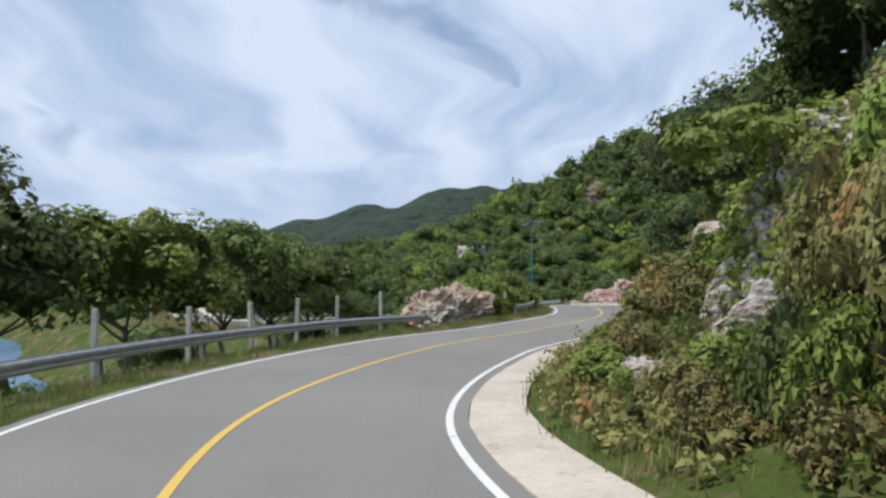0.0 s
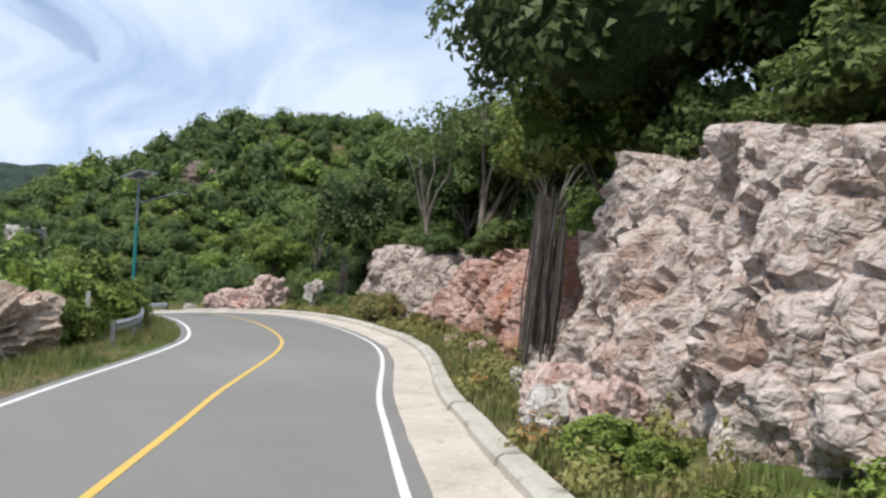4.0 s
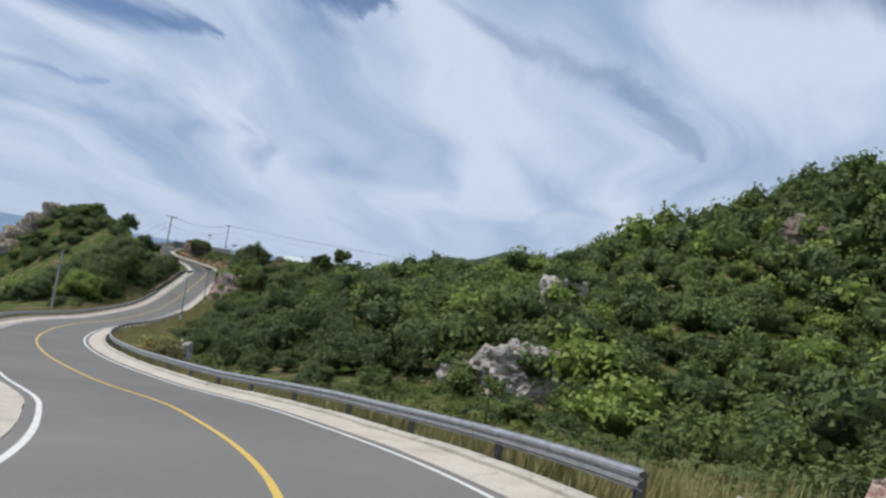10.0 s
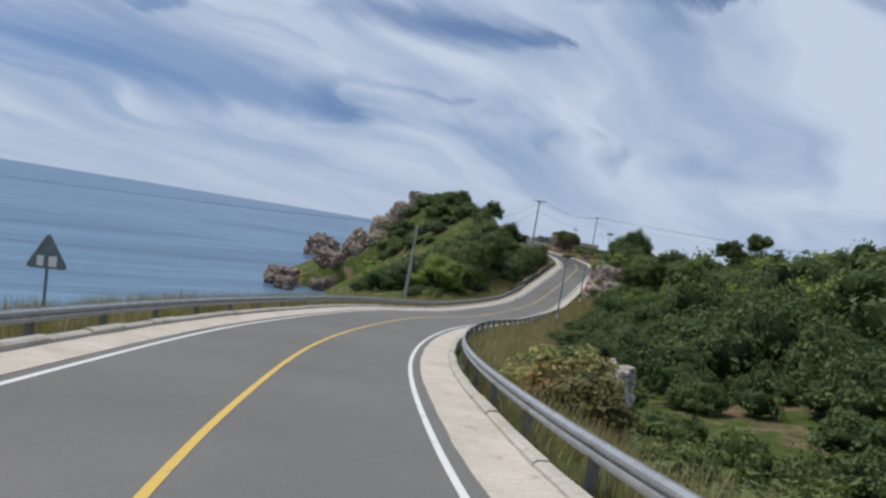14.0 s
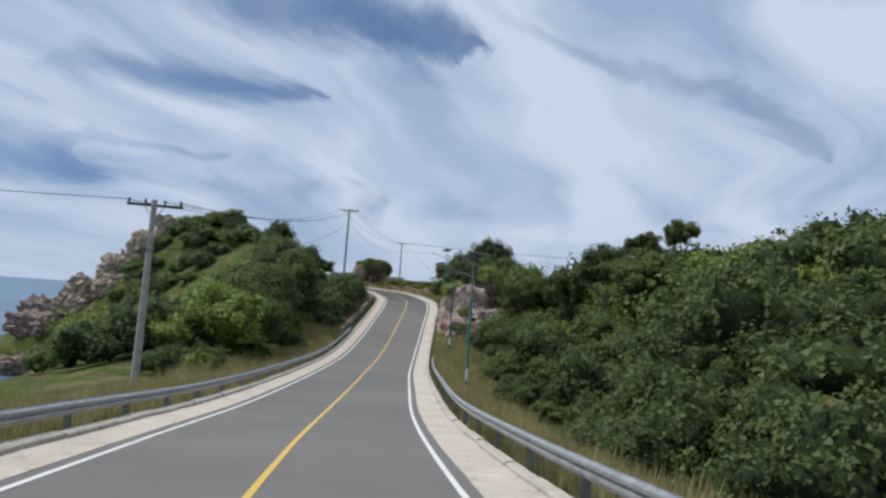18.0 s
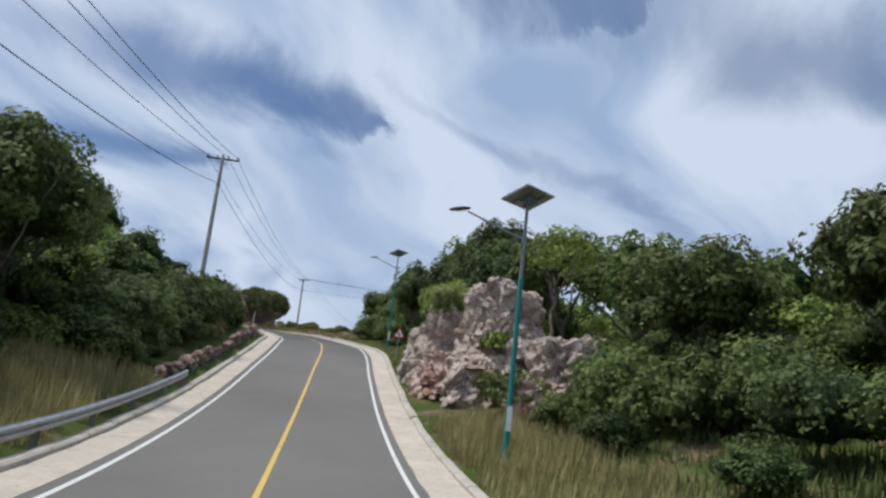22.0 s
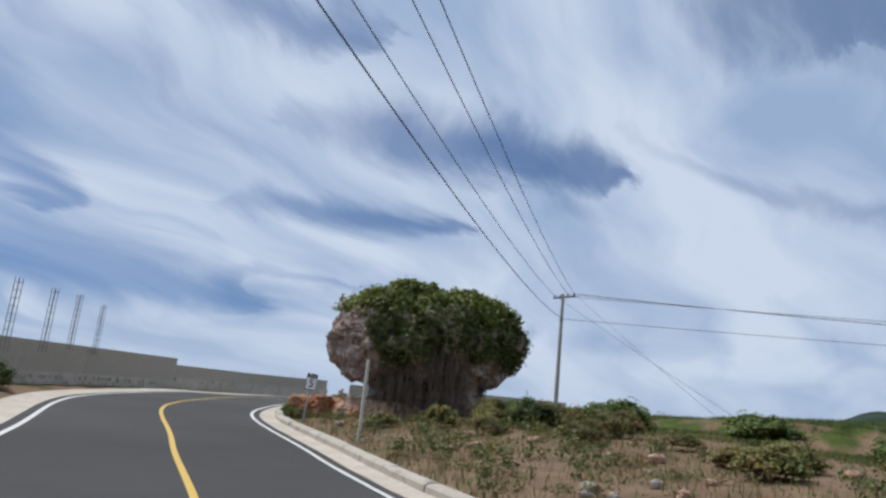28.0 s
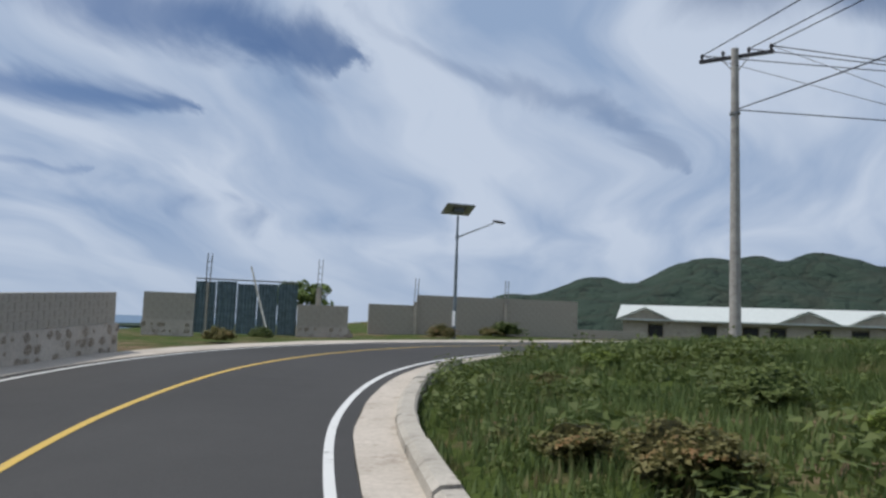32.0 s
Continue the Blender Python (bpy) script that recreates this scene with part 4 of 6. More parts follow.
rock(85.4, 5.9, (1.3, 0.9, 0.9), 14, ROCK_PALE, "small pale boulder at the end of the guardrail", detail=4)
rock(74.6, 7.6, (1.5, 1.3, 2.2), 6, ROCK_PALE, "pale grey pointed boulder before dark bushes", sink=0.2)
rock(48.0, 7.0, (1.5, 1.1, 1.0), 21, RUBBLE, "orange broken rock at the foot of the cut", detail=4)
for k, (s, d, w) in enumerate(((40.0, 6.1, (1.6, 1.2, 1.2)), (39.0, 5.8, (1.3, 1.0, 0.9)), (41.4, 6.3, (1.2, 1.0, 0.9)), (38.2, 6.3, (1.4, 1.1, 1.1)), (44.0, 6.4, (0.9, 0.8, 0.7)), (51.5, 6.2, (0.8, 0.6, 0.5)), (54.5, 6.0, (0.6, 0.5, 0.4)), (13.4, 6.1, (1.3, 0.9, 0.8)), (11.6, 6.3, (1.0, 0.8, 0.6)))):
    rock(s, d, w, 220 + k, ROCK_PALE if k % 3 == 1 else ROCK_PINK, "fallen pinkish boulder at the foot of the cut", detail=4)
rock(49.0, -8.4, (8.5, 3.4, 3.0), 31, HEAP_ROCK, "heap of pale pinkish broken rock on the verge", "broken_rock", "rubble", sink=0.3, amp=0.34)
rock(46.0, -7.9, (3.4, 2.4, 2.2), 32, ROCK_PALE, "pale broken rock heaped on the seaward verge", "broken_rock", "rubble", sink=0.3, amp=0.34)
rock(53.5, -8.0, (3.2, 2.2, 1.8), 33, HEAP_ROCK, "small pinkish rubble heap on the verge", "broken_rock", "rubble", sink=0.3, amp=0.34)
# valley rocks
rock(0, 0, (7, 5, 5), 41, ROCK_PALE, "grey-white rock outcrop among valley bushes", where=(5.5, 182, gh(5.5, 182)), yaw=20, detail=4)
rock(0, 0, (4, 3, 2.6), 42, ROCK_PALE, "grey-white rock outcrop among valley bushes", where=(-2, 150, gh(-2, 150)), yaw=70, detail=4)
rock(0, 0, (11.5, 7.0, 6.6), 45, ROCK_PALE, "broad grey-white rock mound on the valley floor", where=(5.2, 151.0, -12.9), yaw=25, sink=0.22, amp=0.2)
rock(0, 0, (4.2, 3.0, 2.6), 46, ROCK_PALE, "grey-white rock ledge beside the valley mound", where=(-2.5, 152.0, gh(-2.5, 152.0)), yaw=60, sink=0.25)
rock(0, 0, (9, 6, 6), 43, ROCK_PALE, "grey rock showing on the wooded slope", where=(27.2, 206.0, 1.0), yaw=10, detail=4)
rock(0, 0, (9, 7, 7), 44, ROCK_DARK, "dark rock showing on the wooded slope", where=(41.7, 207.4, 11.0), yaw=40, detail=4)
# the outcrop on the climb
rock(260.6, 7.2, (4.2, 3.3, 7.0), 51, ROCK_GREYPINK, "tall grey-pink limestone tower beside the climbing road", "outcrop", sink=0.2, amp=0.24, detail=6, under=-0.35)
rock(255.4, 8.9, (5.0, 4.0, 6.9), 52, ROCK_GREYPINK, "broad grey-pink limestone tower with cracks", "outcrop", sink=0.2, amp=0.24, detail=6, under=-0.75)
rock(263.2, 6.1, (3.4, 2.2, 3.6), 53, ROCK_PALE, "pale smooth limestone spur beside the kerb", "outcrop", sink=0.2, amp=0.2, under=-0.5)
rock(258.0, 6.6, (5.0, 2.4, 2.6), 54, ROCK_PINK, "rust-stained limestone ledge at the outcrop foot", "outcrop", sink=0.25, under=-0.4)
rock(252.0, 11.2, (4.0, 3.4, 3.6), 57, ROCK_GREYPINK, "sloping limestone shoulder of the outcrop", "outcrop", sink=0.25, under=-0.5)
rock(251.0, 9.6, (4.0, 3.0, 1.8), 55, ROCK_PINK, "low broken limestone slope beside the lamp", "outcrop", sink=0.25)
rock(282.0, 11.5, (6.0, 4.5, 4.5), 56, ROCK_PINK, "rust-brown rock bank under trees", "outcrop", sink=0.3)
for k, (s, d, a) in enumerate(((310, 19, 2.0), (315, 22, 2.4), (306, 17, 2.4), (303, 14, 2.0), (297, 9.5, 1.2))):
    rock(s, d, (a * 1.2, a, a), 60 + k, ROCK_PALE, "grey weathered boulder at the edge of the bushes", sink=0.25, detail=4)
# seaward knoll and shore
for k, (x, y, zz, w) in enumerate(((-137.2, 253.4, -4.9, (5.0, 5.5, 7.2)), (-134.6, 250.6, -6.6, (6, 5, 7.4)), (-137.6, 249.0, -9.0, (5, 5, 8)), (-140.6, 248.0, -12.0, (5, 5, 8.5)), (-136.5, 245.0, -11.0, (4.5, 4.5, 6)), (-144.5, 243.5, -19.0, (6, 6, 6)))):
    rock(0, 0, w, 70 + k, ROCK_TAN, "bare tan limestone crag above the sea", "crag", "rock", where=(x, y, zz), yaw=20 * k, amp=0.26, detail=4)
for k, (x, y, top, a, b) in enumerate(((-141.0, 237.5, -10.8, 5.0, 4.5), (-138.7, 241.9, -7.0, 5.5, 5.0), (-135.8, 244.6, -2.6, 4.6, 5.0), (-134.3, 248.3, 0.8, 3.6, 3.8), (-136.6, 239.6, -12.0, 3.4, 3.6), (-135.4, 236.6, -15.6, 3.0, 3.4), (-138.2, 234.2, -17.4, 3.4, 3.0), (-143.5, 236.5, -14.5, 3.8, 3.6))):
    foot = gh(x, y)
    rock(0, 0, (a, b, max(3.0, (top - foot) / 0.78)), 170 + k, ROCK_TAN, "tall fissured tan limestone crag on the knoll", "crag", "rock", where=(x, y, foot), yaw=35 * k, amp=0.24, detail=5)
for k, (x, y, w) in enumerate(((-142.5, 230.0, (8, 5, 4.5)), (-147.5, 234.5, (6, 5, 4.0)), (-139.0, 226.0, (7, 4, 3.6)))):
    rock(0, 0, w, 190 + k, ROCK_DARK, "dark brown rock ledge along the shore", "shore_rock", "rock", where=(x, y, max(gh(x, y), SEA_LEVEL - 0.5)), yaw=40 * k, detail=4)
for k, (x, y, w) in enumerate(((-231, 309, (14, 11, 11)), (-163, 259, (9.5, 8.5, 9.5)), (-146, 219, (7, 6, 6)), (-151, 226, (6, 5, 4.5)), (-139, 214, (5, 4, 4)), (-50, 30, (9, 7, 14)), (-56, 44, (7, 7, 8)))):
    rock(0, 0, w, 80 + k, ROCK_DARK, "brown weathered sea rock standing in the water", "sea_rock", "rock", where=(x, y, SEA_LEVEL - 0.5), yaw=31 * k, detail=4)

# ---- the boulder on the hilltop ----


def hilltop_boulder():
    """A huge rock on a narrow foot; its own x axis runs along the road side, y away from the road."""
    cx, cy = -115.7, 292.45
    ob = new("boulder", rock_mesh("boulder", (8.2, 6.2, 4.4), 5.5, BOULDER_ROCK, 0.11, 1.1, 7, 0.22, 0.05))
    ob.matrix_world = pose(cx, cy, -4.9, 0, -4, 25)
    tagged(ob, "huge brown pitted boulder overhanging the ground, draped with vines", "boulder")
    m = pose(cx, cy, 0, 0, 0, 25)
    for k, (dx, dy, w) in enumerate(((0.9, -0.4, (3.6, 3.2, 2.6)), (-0.9, 1.2, (1.6, 2.0, 2.2)), (-2.4, 1.6, (1.4, 1.6, 1.2)), (1.8, 1.5, (1.8, 2.0, 2.4)))):
        q = m @ Vector((dx, dy, 0))
        rock(0, 0, w, 90 + k, ROCK_DARK, "dark brown foot rock under the boulder", where=(q.x, q.y, -8.2), yaw=25 + 30 * k, sink=0.14, detail=4, amp=0.2)
    for k, (dx, dy, w) in enumerate(((-1.0, -0.2, (4.6, 4.6, 1.4)), (2.2, -1.8, (4.6, 3.0, 0.9)))):
        q = m @ Vector((dx, dy, 0))
        rock(0, 0, w, 95 + k, EARTH_PINK, "mound of bare pinkish-orange earth under the boulder", "earth_mound", "earth", where=(q.x, q.y, -8.4), yaw=25, sink=0.3, detail=5, amp=0.12)
    return cx, cy, -8.6, ob


EARTH_PINK = m_rock("pinkish bare earth", (0.62, 0.43, 0.33), (0.46, 0.29, 0.21), (0.38, 0.17, 0.10), 0.55, 1.6)
BX, BY, BZ, BOULDER = hilltop_boulder()
for k, (x, y, w) in enumerate(((-118.9, 289.6, (1.7, 1.3, 1.1)), (-119.6, 291.2, (1.5, 1.2, 0.9)), (-117.9, 290.6, (1.2, 1.0, 0.8)), (-116.6, 289.9, (1.0, 0.9, 0.6)), (-120.6, 292.4, (1.0, 0.8, 0.6)))):
    rock(0, 0, w, 100 + k, RUBBLE, "rust-orange broken rock on bare earth by the boulder", where=(x, y, gh(x, y)), yaw=40 * k, sink=0.25, detail=4)


def loose_stone(s, d, a, k):
    ob = rock(s, d, (a * 1.3, a, a * 0.8), 400 + k % 5, EARTH_PINK if k % 3 else ROCK_PALE, "loose broken stone lying on the bare earth", "stone", "stone", sink=0.25, detail=2, yaw=k * 47 % 360)
    return tagged(ob, "loose broken stone lying on the bare earth", "stone", "loose stones by the boulder")


rnd = random.Random(88)
for k in range(46):
    s, d = rnd.uniform(300, 331), rnd.uniform(5.4, 13)
    a = rnd.uniform(0.1, 0.32)
    loose_stone(s, d, a, k)


def stone_heap(x, y, r, h, n, seed, label, material):
    """A heap of separate broken stones."""
    root = tagged(new("stone_heap"), label, "stone heap")
    root.matrix_world = pose(x, y, gh(x, y), 0, 0, 0)
    rr = random.Random(seed)
    base = [rock_mesh("stone", (1, 0.8, 0.62), seed + k, material, 0.22, 1.2, 2) for k in range(4)]
    for _ in range(n):
        a, q = rr.uniform(0, 6.28), rr.random() ** 0.6
        size = rr.uniform(0.08, 0.28) * (1.3 - 0.6 * q)
        piece("stone", rr.choice(base), root, pose(math.cos(a) * q * r, math.sin(a) * q * r, h * (1 - q) ** 0.9 * rr.uniform(0.5, 1.0) + size * 0.2, rr.uniform(0, 360), rr.uniform(0, 360), rr.uniform(0, 360)) @ Matrix.Diagonal((size, size, size, 1)))


PALE_HEAP = m_rock("buff broken stone", (0.66, 0.52, 0.40), (0.52, 0.40, 0.29), (0.48, 0.28, 0.17), 0.6, 3.0)
p = at(350.3, 5.45)
stone_heap(p.x, p.y, 0.85, 0.85, 200, 7, "heap of buff broken stones in the grass", PALE_HEAP)
p = at(342, 8.0)
stone_heap(p.x, p.y, 0.8, 0.35, 60, 17, "low heap of buff rubble in the grass", PALE_HEAP)

# ---- dry stone wall on the climb ----


def dry_wall(s0, s1, d, h, label):
    root = tagged(new("dry_stone_wall"), label, "stone wall")
    rr = random.Random(int(s0))
    base = [rock_mesh("stone", (1, 0.75, 0.6), 30 + k, ROCK_PINK if k % 2 else ROCK_DARK, 0.2, 1.2, 2) for k in range(5)]
    n = 0
    s = s0
    while s < s1 and n < 290:
        top = h * (0.65 + 0.35 * abs(noise.noise((s * 0.35, 1, 2))) * 2)
        z = 0.0
        while z < top and n < 290:
            w = rr.uniform(0.34, 0.62)
            q = at(s + rr.uniform(-0.15, 0.15), d + rr.uniform(-0.12, 0.12), z + 0.1)
            piece("stone", rr.choice(base), root, Matrix.Translation(q) @ pose(0, 0, 0, rr.uniform(-14, 14), rr.uniform(-14, 14), heading(s) + rr.uniform(-14, 14)) @ Matrix.Diagonal((w * 1.15, w, w * 0.75, 1)))
            z += 0.25
            n += 1
        s += 0.42
    return root


dry_wall(251, 287, -5.55, 1.05, "low dry wall of rough brown and pink stones")

# ---- signs ----


def flat_shape(points, y, thick, m=Matrix()):
    bm = bmesh.new()
    lo = [bm.verts.new(m @ Vector((x, y, z))) for x, z in points]
    hi = [bm.verts.new(m @ Vector((x, y + thick, z))) for x, z in points]
    bm.faces.new(lo)
    bm.faces.new(hi[::-1])
    for i in range(len(points)):
        j = (i + 1) % len(points)
        bm.faces.new((lo[j], lo[i], hi[i], hi[j]))
    bmesh.ops.recalc_face_normals(bm, faces=bm.faces)
    return bm


def rounded_triangle(r, n=5, k=0.12):
    out = []
    for i in range(3):
        a = radians(90 + 120 * i)
        c = Vector((math.cos(a), math.sin(a))) * (r - 2 * k * r)
        for j in range(n):
            b = a + radians(-60 + 120 * j / (n - 1))
            out.append((c.x + math.cos(b) * k * r, c.y + math.sin(b) * k * r))
    return out


def warning_sign(s, d, height, label, face):
    p = at(s, d)
    root = tagged(new("warning_sign"), label, "road sign")
    root.matrix_world = pose(p.x, p.y, gh(p.x, p.y), 0, 2, face)
    part("post", rod(0.035, 0.035, height + 0.3, Matrix.Translation((0, 0.05, -0.3)), 8), STEEL, root)
    m = Matrix.Translation((0, 0, height - 0.1))
    plate = part("sign_plate", flat_shape(rounded_triangle(0.56), 0.0, 0.012, m), SIGN_RED, root, "red-bordered triangular plate")
    part("white_field", flat_shape(rounded_triangle(0.37), -0.004, 0.003, m), SIGN_WHITE, plate)
    bend = [(-0.09, 0.20), (-0.02, 0.14), (-0.055, 0.14), (-0.055, 0.03), (0.09, 0.03), (0.09, -0.15), (0.02, -0.15), (0.02, -0.04), (-0.125, -0.04), (-0.125, 0.14), (-0.16, 0.14)]
    part("bend_arrow", flat_shape(bend, -0.008, 0.003, m), SIGN_BLACK, plate, "black double-bend arrow")
    return root


warning_sign(*near_sd(-79.9, 244.2), -10.65 - gh(-79.9, 244.2), "red and white triangular double-bend warning sign on a post", heading(262) - 90 - 4)


def text_part(words, size, m, material, parent, name):
    cu = bpy.data.curves.new(name, "FONT")
    cu.body, cu.size, cu.align_x, cu.align_y, cu.extrude = words, size, "CENTER", "CENTER", 0.002
    tmp = bpy.data.objects.new(name, cu)
    scene.collection.objects.link(tmp)
    dg = bpy.context.evaluated_depsgraph_get()
    me = bpy.data.meshes.new_from_object(tmp.evaluated_get(dg))
    bpy.data.objects.remove(tmp)
    me.materials.clear()
    me.materials.append(material)
    return piece(name, me, parent, m)


def kilometre_sign(s, d, height, face):
    p = Vector((s, d, 0))
    root = tagged(new("kilometre_sign"), "white and black kilometre plate on a thin steel post", "road sign")
    root.matrix_world = pose(p.x, p.y, gh(p.x, p.y), 0, 4, face)
    part("post", rod(0.04, 0.04, height + 0.2, Matrix.Translation((0, 0.05, -0.3)), 8), STEEL, root)
    m = Matrix.Translation((0, 0, height - 0.30))
    plate = part("sign_plate", box(0.40, 0.012, 0.60, m, 0.005), SIGN_BLACK, root)
    part("white_field", box(0.37, 0.006, 0.425, m @ Matrix.Translation((0, -0.007, -0.07))), SIGN_WHITE, plate)
    up = pose(0, 0, 0, 90, 0, 0)
    text_part("5", 0.44, m @ Matrix.Translation((0, -0.012, -0.07)) @ up, SIGN_BLACK, plate, "numeral")
    text_part("Km", 0.165, m @ Matrix.Translation((0, -0.010, 0.222)) @ up, SIGN_WHITE, plate, "lettering")
    return root


kilometre_sign(-117.33, 287.5, -6.82 - gh(-117.33, 287.5), heading(322) - 90 - 3)


def back_sign(s, d, height, face):
    """A triangular sign seen from behind."""
    p = at(s, d)
    root = tagged(new("warning_sign"), "grey back of a triangular road sign with pale marks", "road sign")
    root.matrix_world = pose(p.x, p.y, gh(p.x, p.y), 0, -3, face)
    h = height + p.z - gh(p.x, p.y)
    part("post", rod(0.04, 0.04, h + 0.4, Matrix.Translation((0, 0.05, -0.3)), 8), POLE_GREY, root)
    plate = part("sign_plate", flat_shape(rounded_triangle(0.62), 0.0, 0.012, Matrix.Translation((0, 0, h - 0.2))), POLE_GREY, root)
    for sx, w in ((-0.16, 0.16), (0.14, 0.2)):
        part("pale_mark", box(w, 0.004, 0.26, Matrix.Translation((sx, -0.006, h - 0.32))), SIGN_WHITE, plate)
    return root


back_sign(133, -6.2, 1.9, heading(125) - 90)

# ---- block walls, gate, house on the hilltop ----


WALL_STONE = m_rock("pale buff wall stone", (0.62, 0.54, 0.44), (0.46, 0.39, 0.31), (0.36, 0.25, 0.18), 0.62, 2.0)


def block_wall(name, a, b, z, base_h, courses, label, broken=0.0, seed=1, rise=0.0):
    """A rubble base with courses of concrete blocks on it, from a to b."""
    a, b = Vector((*a, 0)), Vector((*b, 0))
    length = (b - a).length
    yaw = math.degrees(math.atan2(b.y - a.y, b.x - a.x))
    root = tagged(new(name), label, "wall", kind="structure")
    root.matrix_world = pose(a.x, a.y, z, 0, -math.degrees(math.atan2(rise, length)), yaw)
    rr = random.Random(seed)
    bm = box(length, 0.31, base_h + 0.6, Matrix.Translation((length / 2, 0, base_h / 2 - 0.3)))
    part("base_mortar", bm, SHOULDER, root)
    if base_h > 0.3:
        stones = [rock_mesh("stone", (1, 0.45, 0.8), seed + k, WALL_STONE, 0.1, 1.2, 2) for k in range(4)]
        n = 0
        x = 0.15
        while x < length and n < 150:
            zz = 0.12
            while zz < base_h:
                w = rr.uniform(0.28, 0.44)
                for sd in (-1,):
                    piece("stone", rr.choice(stones), root, pose(x + rr.uniform(-0.07, 0.07), sd * 0.10, zz, 0, rr.uniform(-35, 35), rr.uniform(-8, 8)) @ Matrix.Diagonal((w * rr.uniform(0.75, 1.25), w * 0.75, w * rr.uniform(0.8, 1.05), 1)))
                    n += 1
                zz += 0.27
            x += 0.36
    bl, bh = 0.40, 0.20
    me = bpy.data.meshes.new("block")
    q = box(bl - 0.016, 0.15, bh - 0.016)
    q.to_mesh(me)
    q.free()
    me.materials.append(BLOCK)
    part("block_mortar", box(length, 0.125, courses * bh, Matrix.Translation((length / 2, 0, base_h + courses * bh / 2))), BLOCK, root)
    n = 0
    for c in range(courses):
        off = 0.2 if c % 2 else 0.0
        for i in range(int((length - off) / bl)):
            if n > 290:
                break
            if broken and c >= courses - 2 and noise.noise((i * 0.35, c, seed)) > 0.5 - broken:
                continue
            piece("block", me, root, pose(off + (i + 0.5) * bl, 0, base_h + (c + 0.5) * bh))
            n += 1
    return root


def wall_chain(points, base_h, courses, label, seed, step=9.0):
    k = 0
    for a, b in zip(points, points[1:]):
        a, b = Vector(a), Vector(b)
        n = max(1, round((b - a).length / step))
        for j in range(n):
            p, q = a.lerp(b, j / n), a.lerp(b, (j + 1) / n)
            block_wall("wall_sea_%d" % (seed * 10 + k), tuple(p), tuple(q), near_z(p) - 0.05, base_h, courses, label, 0.0, seed + k, near_z(q) - near_z(p))
            k += 1


def roadside(s, d):
    q = at(s, d)
    return (q.x, q.y)


W = [roadside(304, -10.5), roadside(318, -9.2), roadside(331, -8.2), roadside(342, -6.9), roadside(350, -5.5), roadside(359, -4.9), roadside(367.6, -4.9)]


def near_z(q):
    return float(near([q.x], [q.y])[2][0])


wall_chain(W[:5], 0.6, 7, "unfinished tan-grey block wall on a rubble base along the road", 1, 7.0)
wall_chain(W[4:], 0.8, 4, "grey block wall on a rubble stone base along the road", 2, 7.0)
GL, GR = (-147.6, 330.2), (-143.6, 332.2)
ZH = at(372).z
block_wall("wall_gate_stub", (-149.6, 329.4), GL, ZH, 0.6, 6, "broken grey block wall beside the gate", 0.3, 31)
block_wall("wall_gate_side", GR, (-141.6, 333.4), ZH, 0.5, 5, "low grey block wall beside the gate", 0.2, 32)
block_wall("wall_back_low", (-142.6, 339.5), (-140.2, 340.6), ZH, 0.0, 9, "grey block wall behind the road", 0.0, 33)
block_wall("wall_back_high", (-140.2, 340.7), (-131.6, 344.8), ZH, 0.0, 12, "high grey block wall behind the street lamp", 0.0, 34)
block_wall("wall_back_mid", (-131.6, 344.9), (-127.6, 348.0), ZH, 0.0, 4, "low grey block wall behind the grass field", 0.0, 35)
block_wall("wall_back_far", (-127.6, 348.0), (-116.0, 354.0), ZH - 0.1, 0.0, 3, "low grey block wall behind the grass field", 0.0, 36)


def pillar(x, y, z, h, label):
    bm = box(0.2, 0.2, h, Matrix.Translation((0, 0, h / 2)), 0.01)
    me = bpy.data.meshes.new("wall_pillar")
    bm.to_mesh(me)
    bm.free()
    me.materials.append(BLOCK)
    ob = new("wall_pillar", me)
    ob.matrix_world = pose(x, y, z)
    return tagged(ob, label, "pillar", "concrete pillars of the walls")


def rebar_column(x, y, z0, h, label="upright rusty reinforcing bars rising from the wall"):
    root = tagged(new("rebar_column"), label, "rebar", "reinforcing bars on the wall")
    root.matrix_world = pose(x, y, z0, 2, 1.5, 20)
    for sx, sy in ((-0.09, -0.09), (0.09, -0.09), (0.09, 0.09), (-0.09, 0.09)):
        part("bar", rod(0.014, 0.014, h, Matrix.Translation((sx, sy, 0)), 5), STEEL_DARK, root)
    for k in range(int(h / 0.28)):
        bm = bmesh.new()
        for (ax, ay), (bx, by) in (((-0.1, -0.1), (0.1, -0.1)), ((0.1, -0.1), (0.1, 0.1)), ((0.1, 0.1), (-0.1, 0.1)), ((-0.1, 0.1), (-0.1, -0.1))):
            a, b = Vector((ax, ay, 0.2 + k * 0.28)), Vector((bx, by, 0.2 + k * 0.28))
            rod(0.008, 0.008, (b - a).length, between(a, b), 4, bm=bm)
        part("stirrup", bm, STEEL_DARK, root)
    return root


for x, y, top in ((-124.6, 279.9, -4.7), (-127.8, 283.1, -4.4), (-131.2, 286.3, -4.0), (-134.3, 289.6, -3.9)):
    rebar_column(x, y, top - 2.6, 2.6)
for x, y, h in ((-147.2, 330.5, 2.9), (-142.8, 332.7, 2.9), (-140.2, 340.5, 2.6), (-135.5, 342.8, 2.7)):
    pillar(x, y, ZH, h - 0.6, "slim grey concrete pillar in the block wall")
    rebar_column(x, y, ZH + h - 0.7, 1.4)


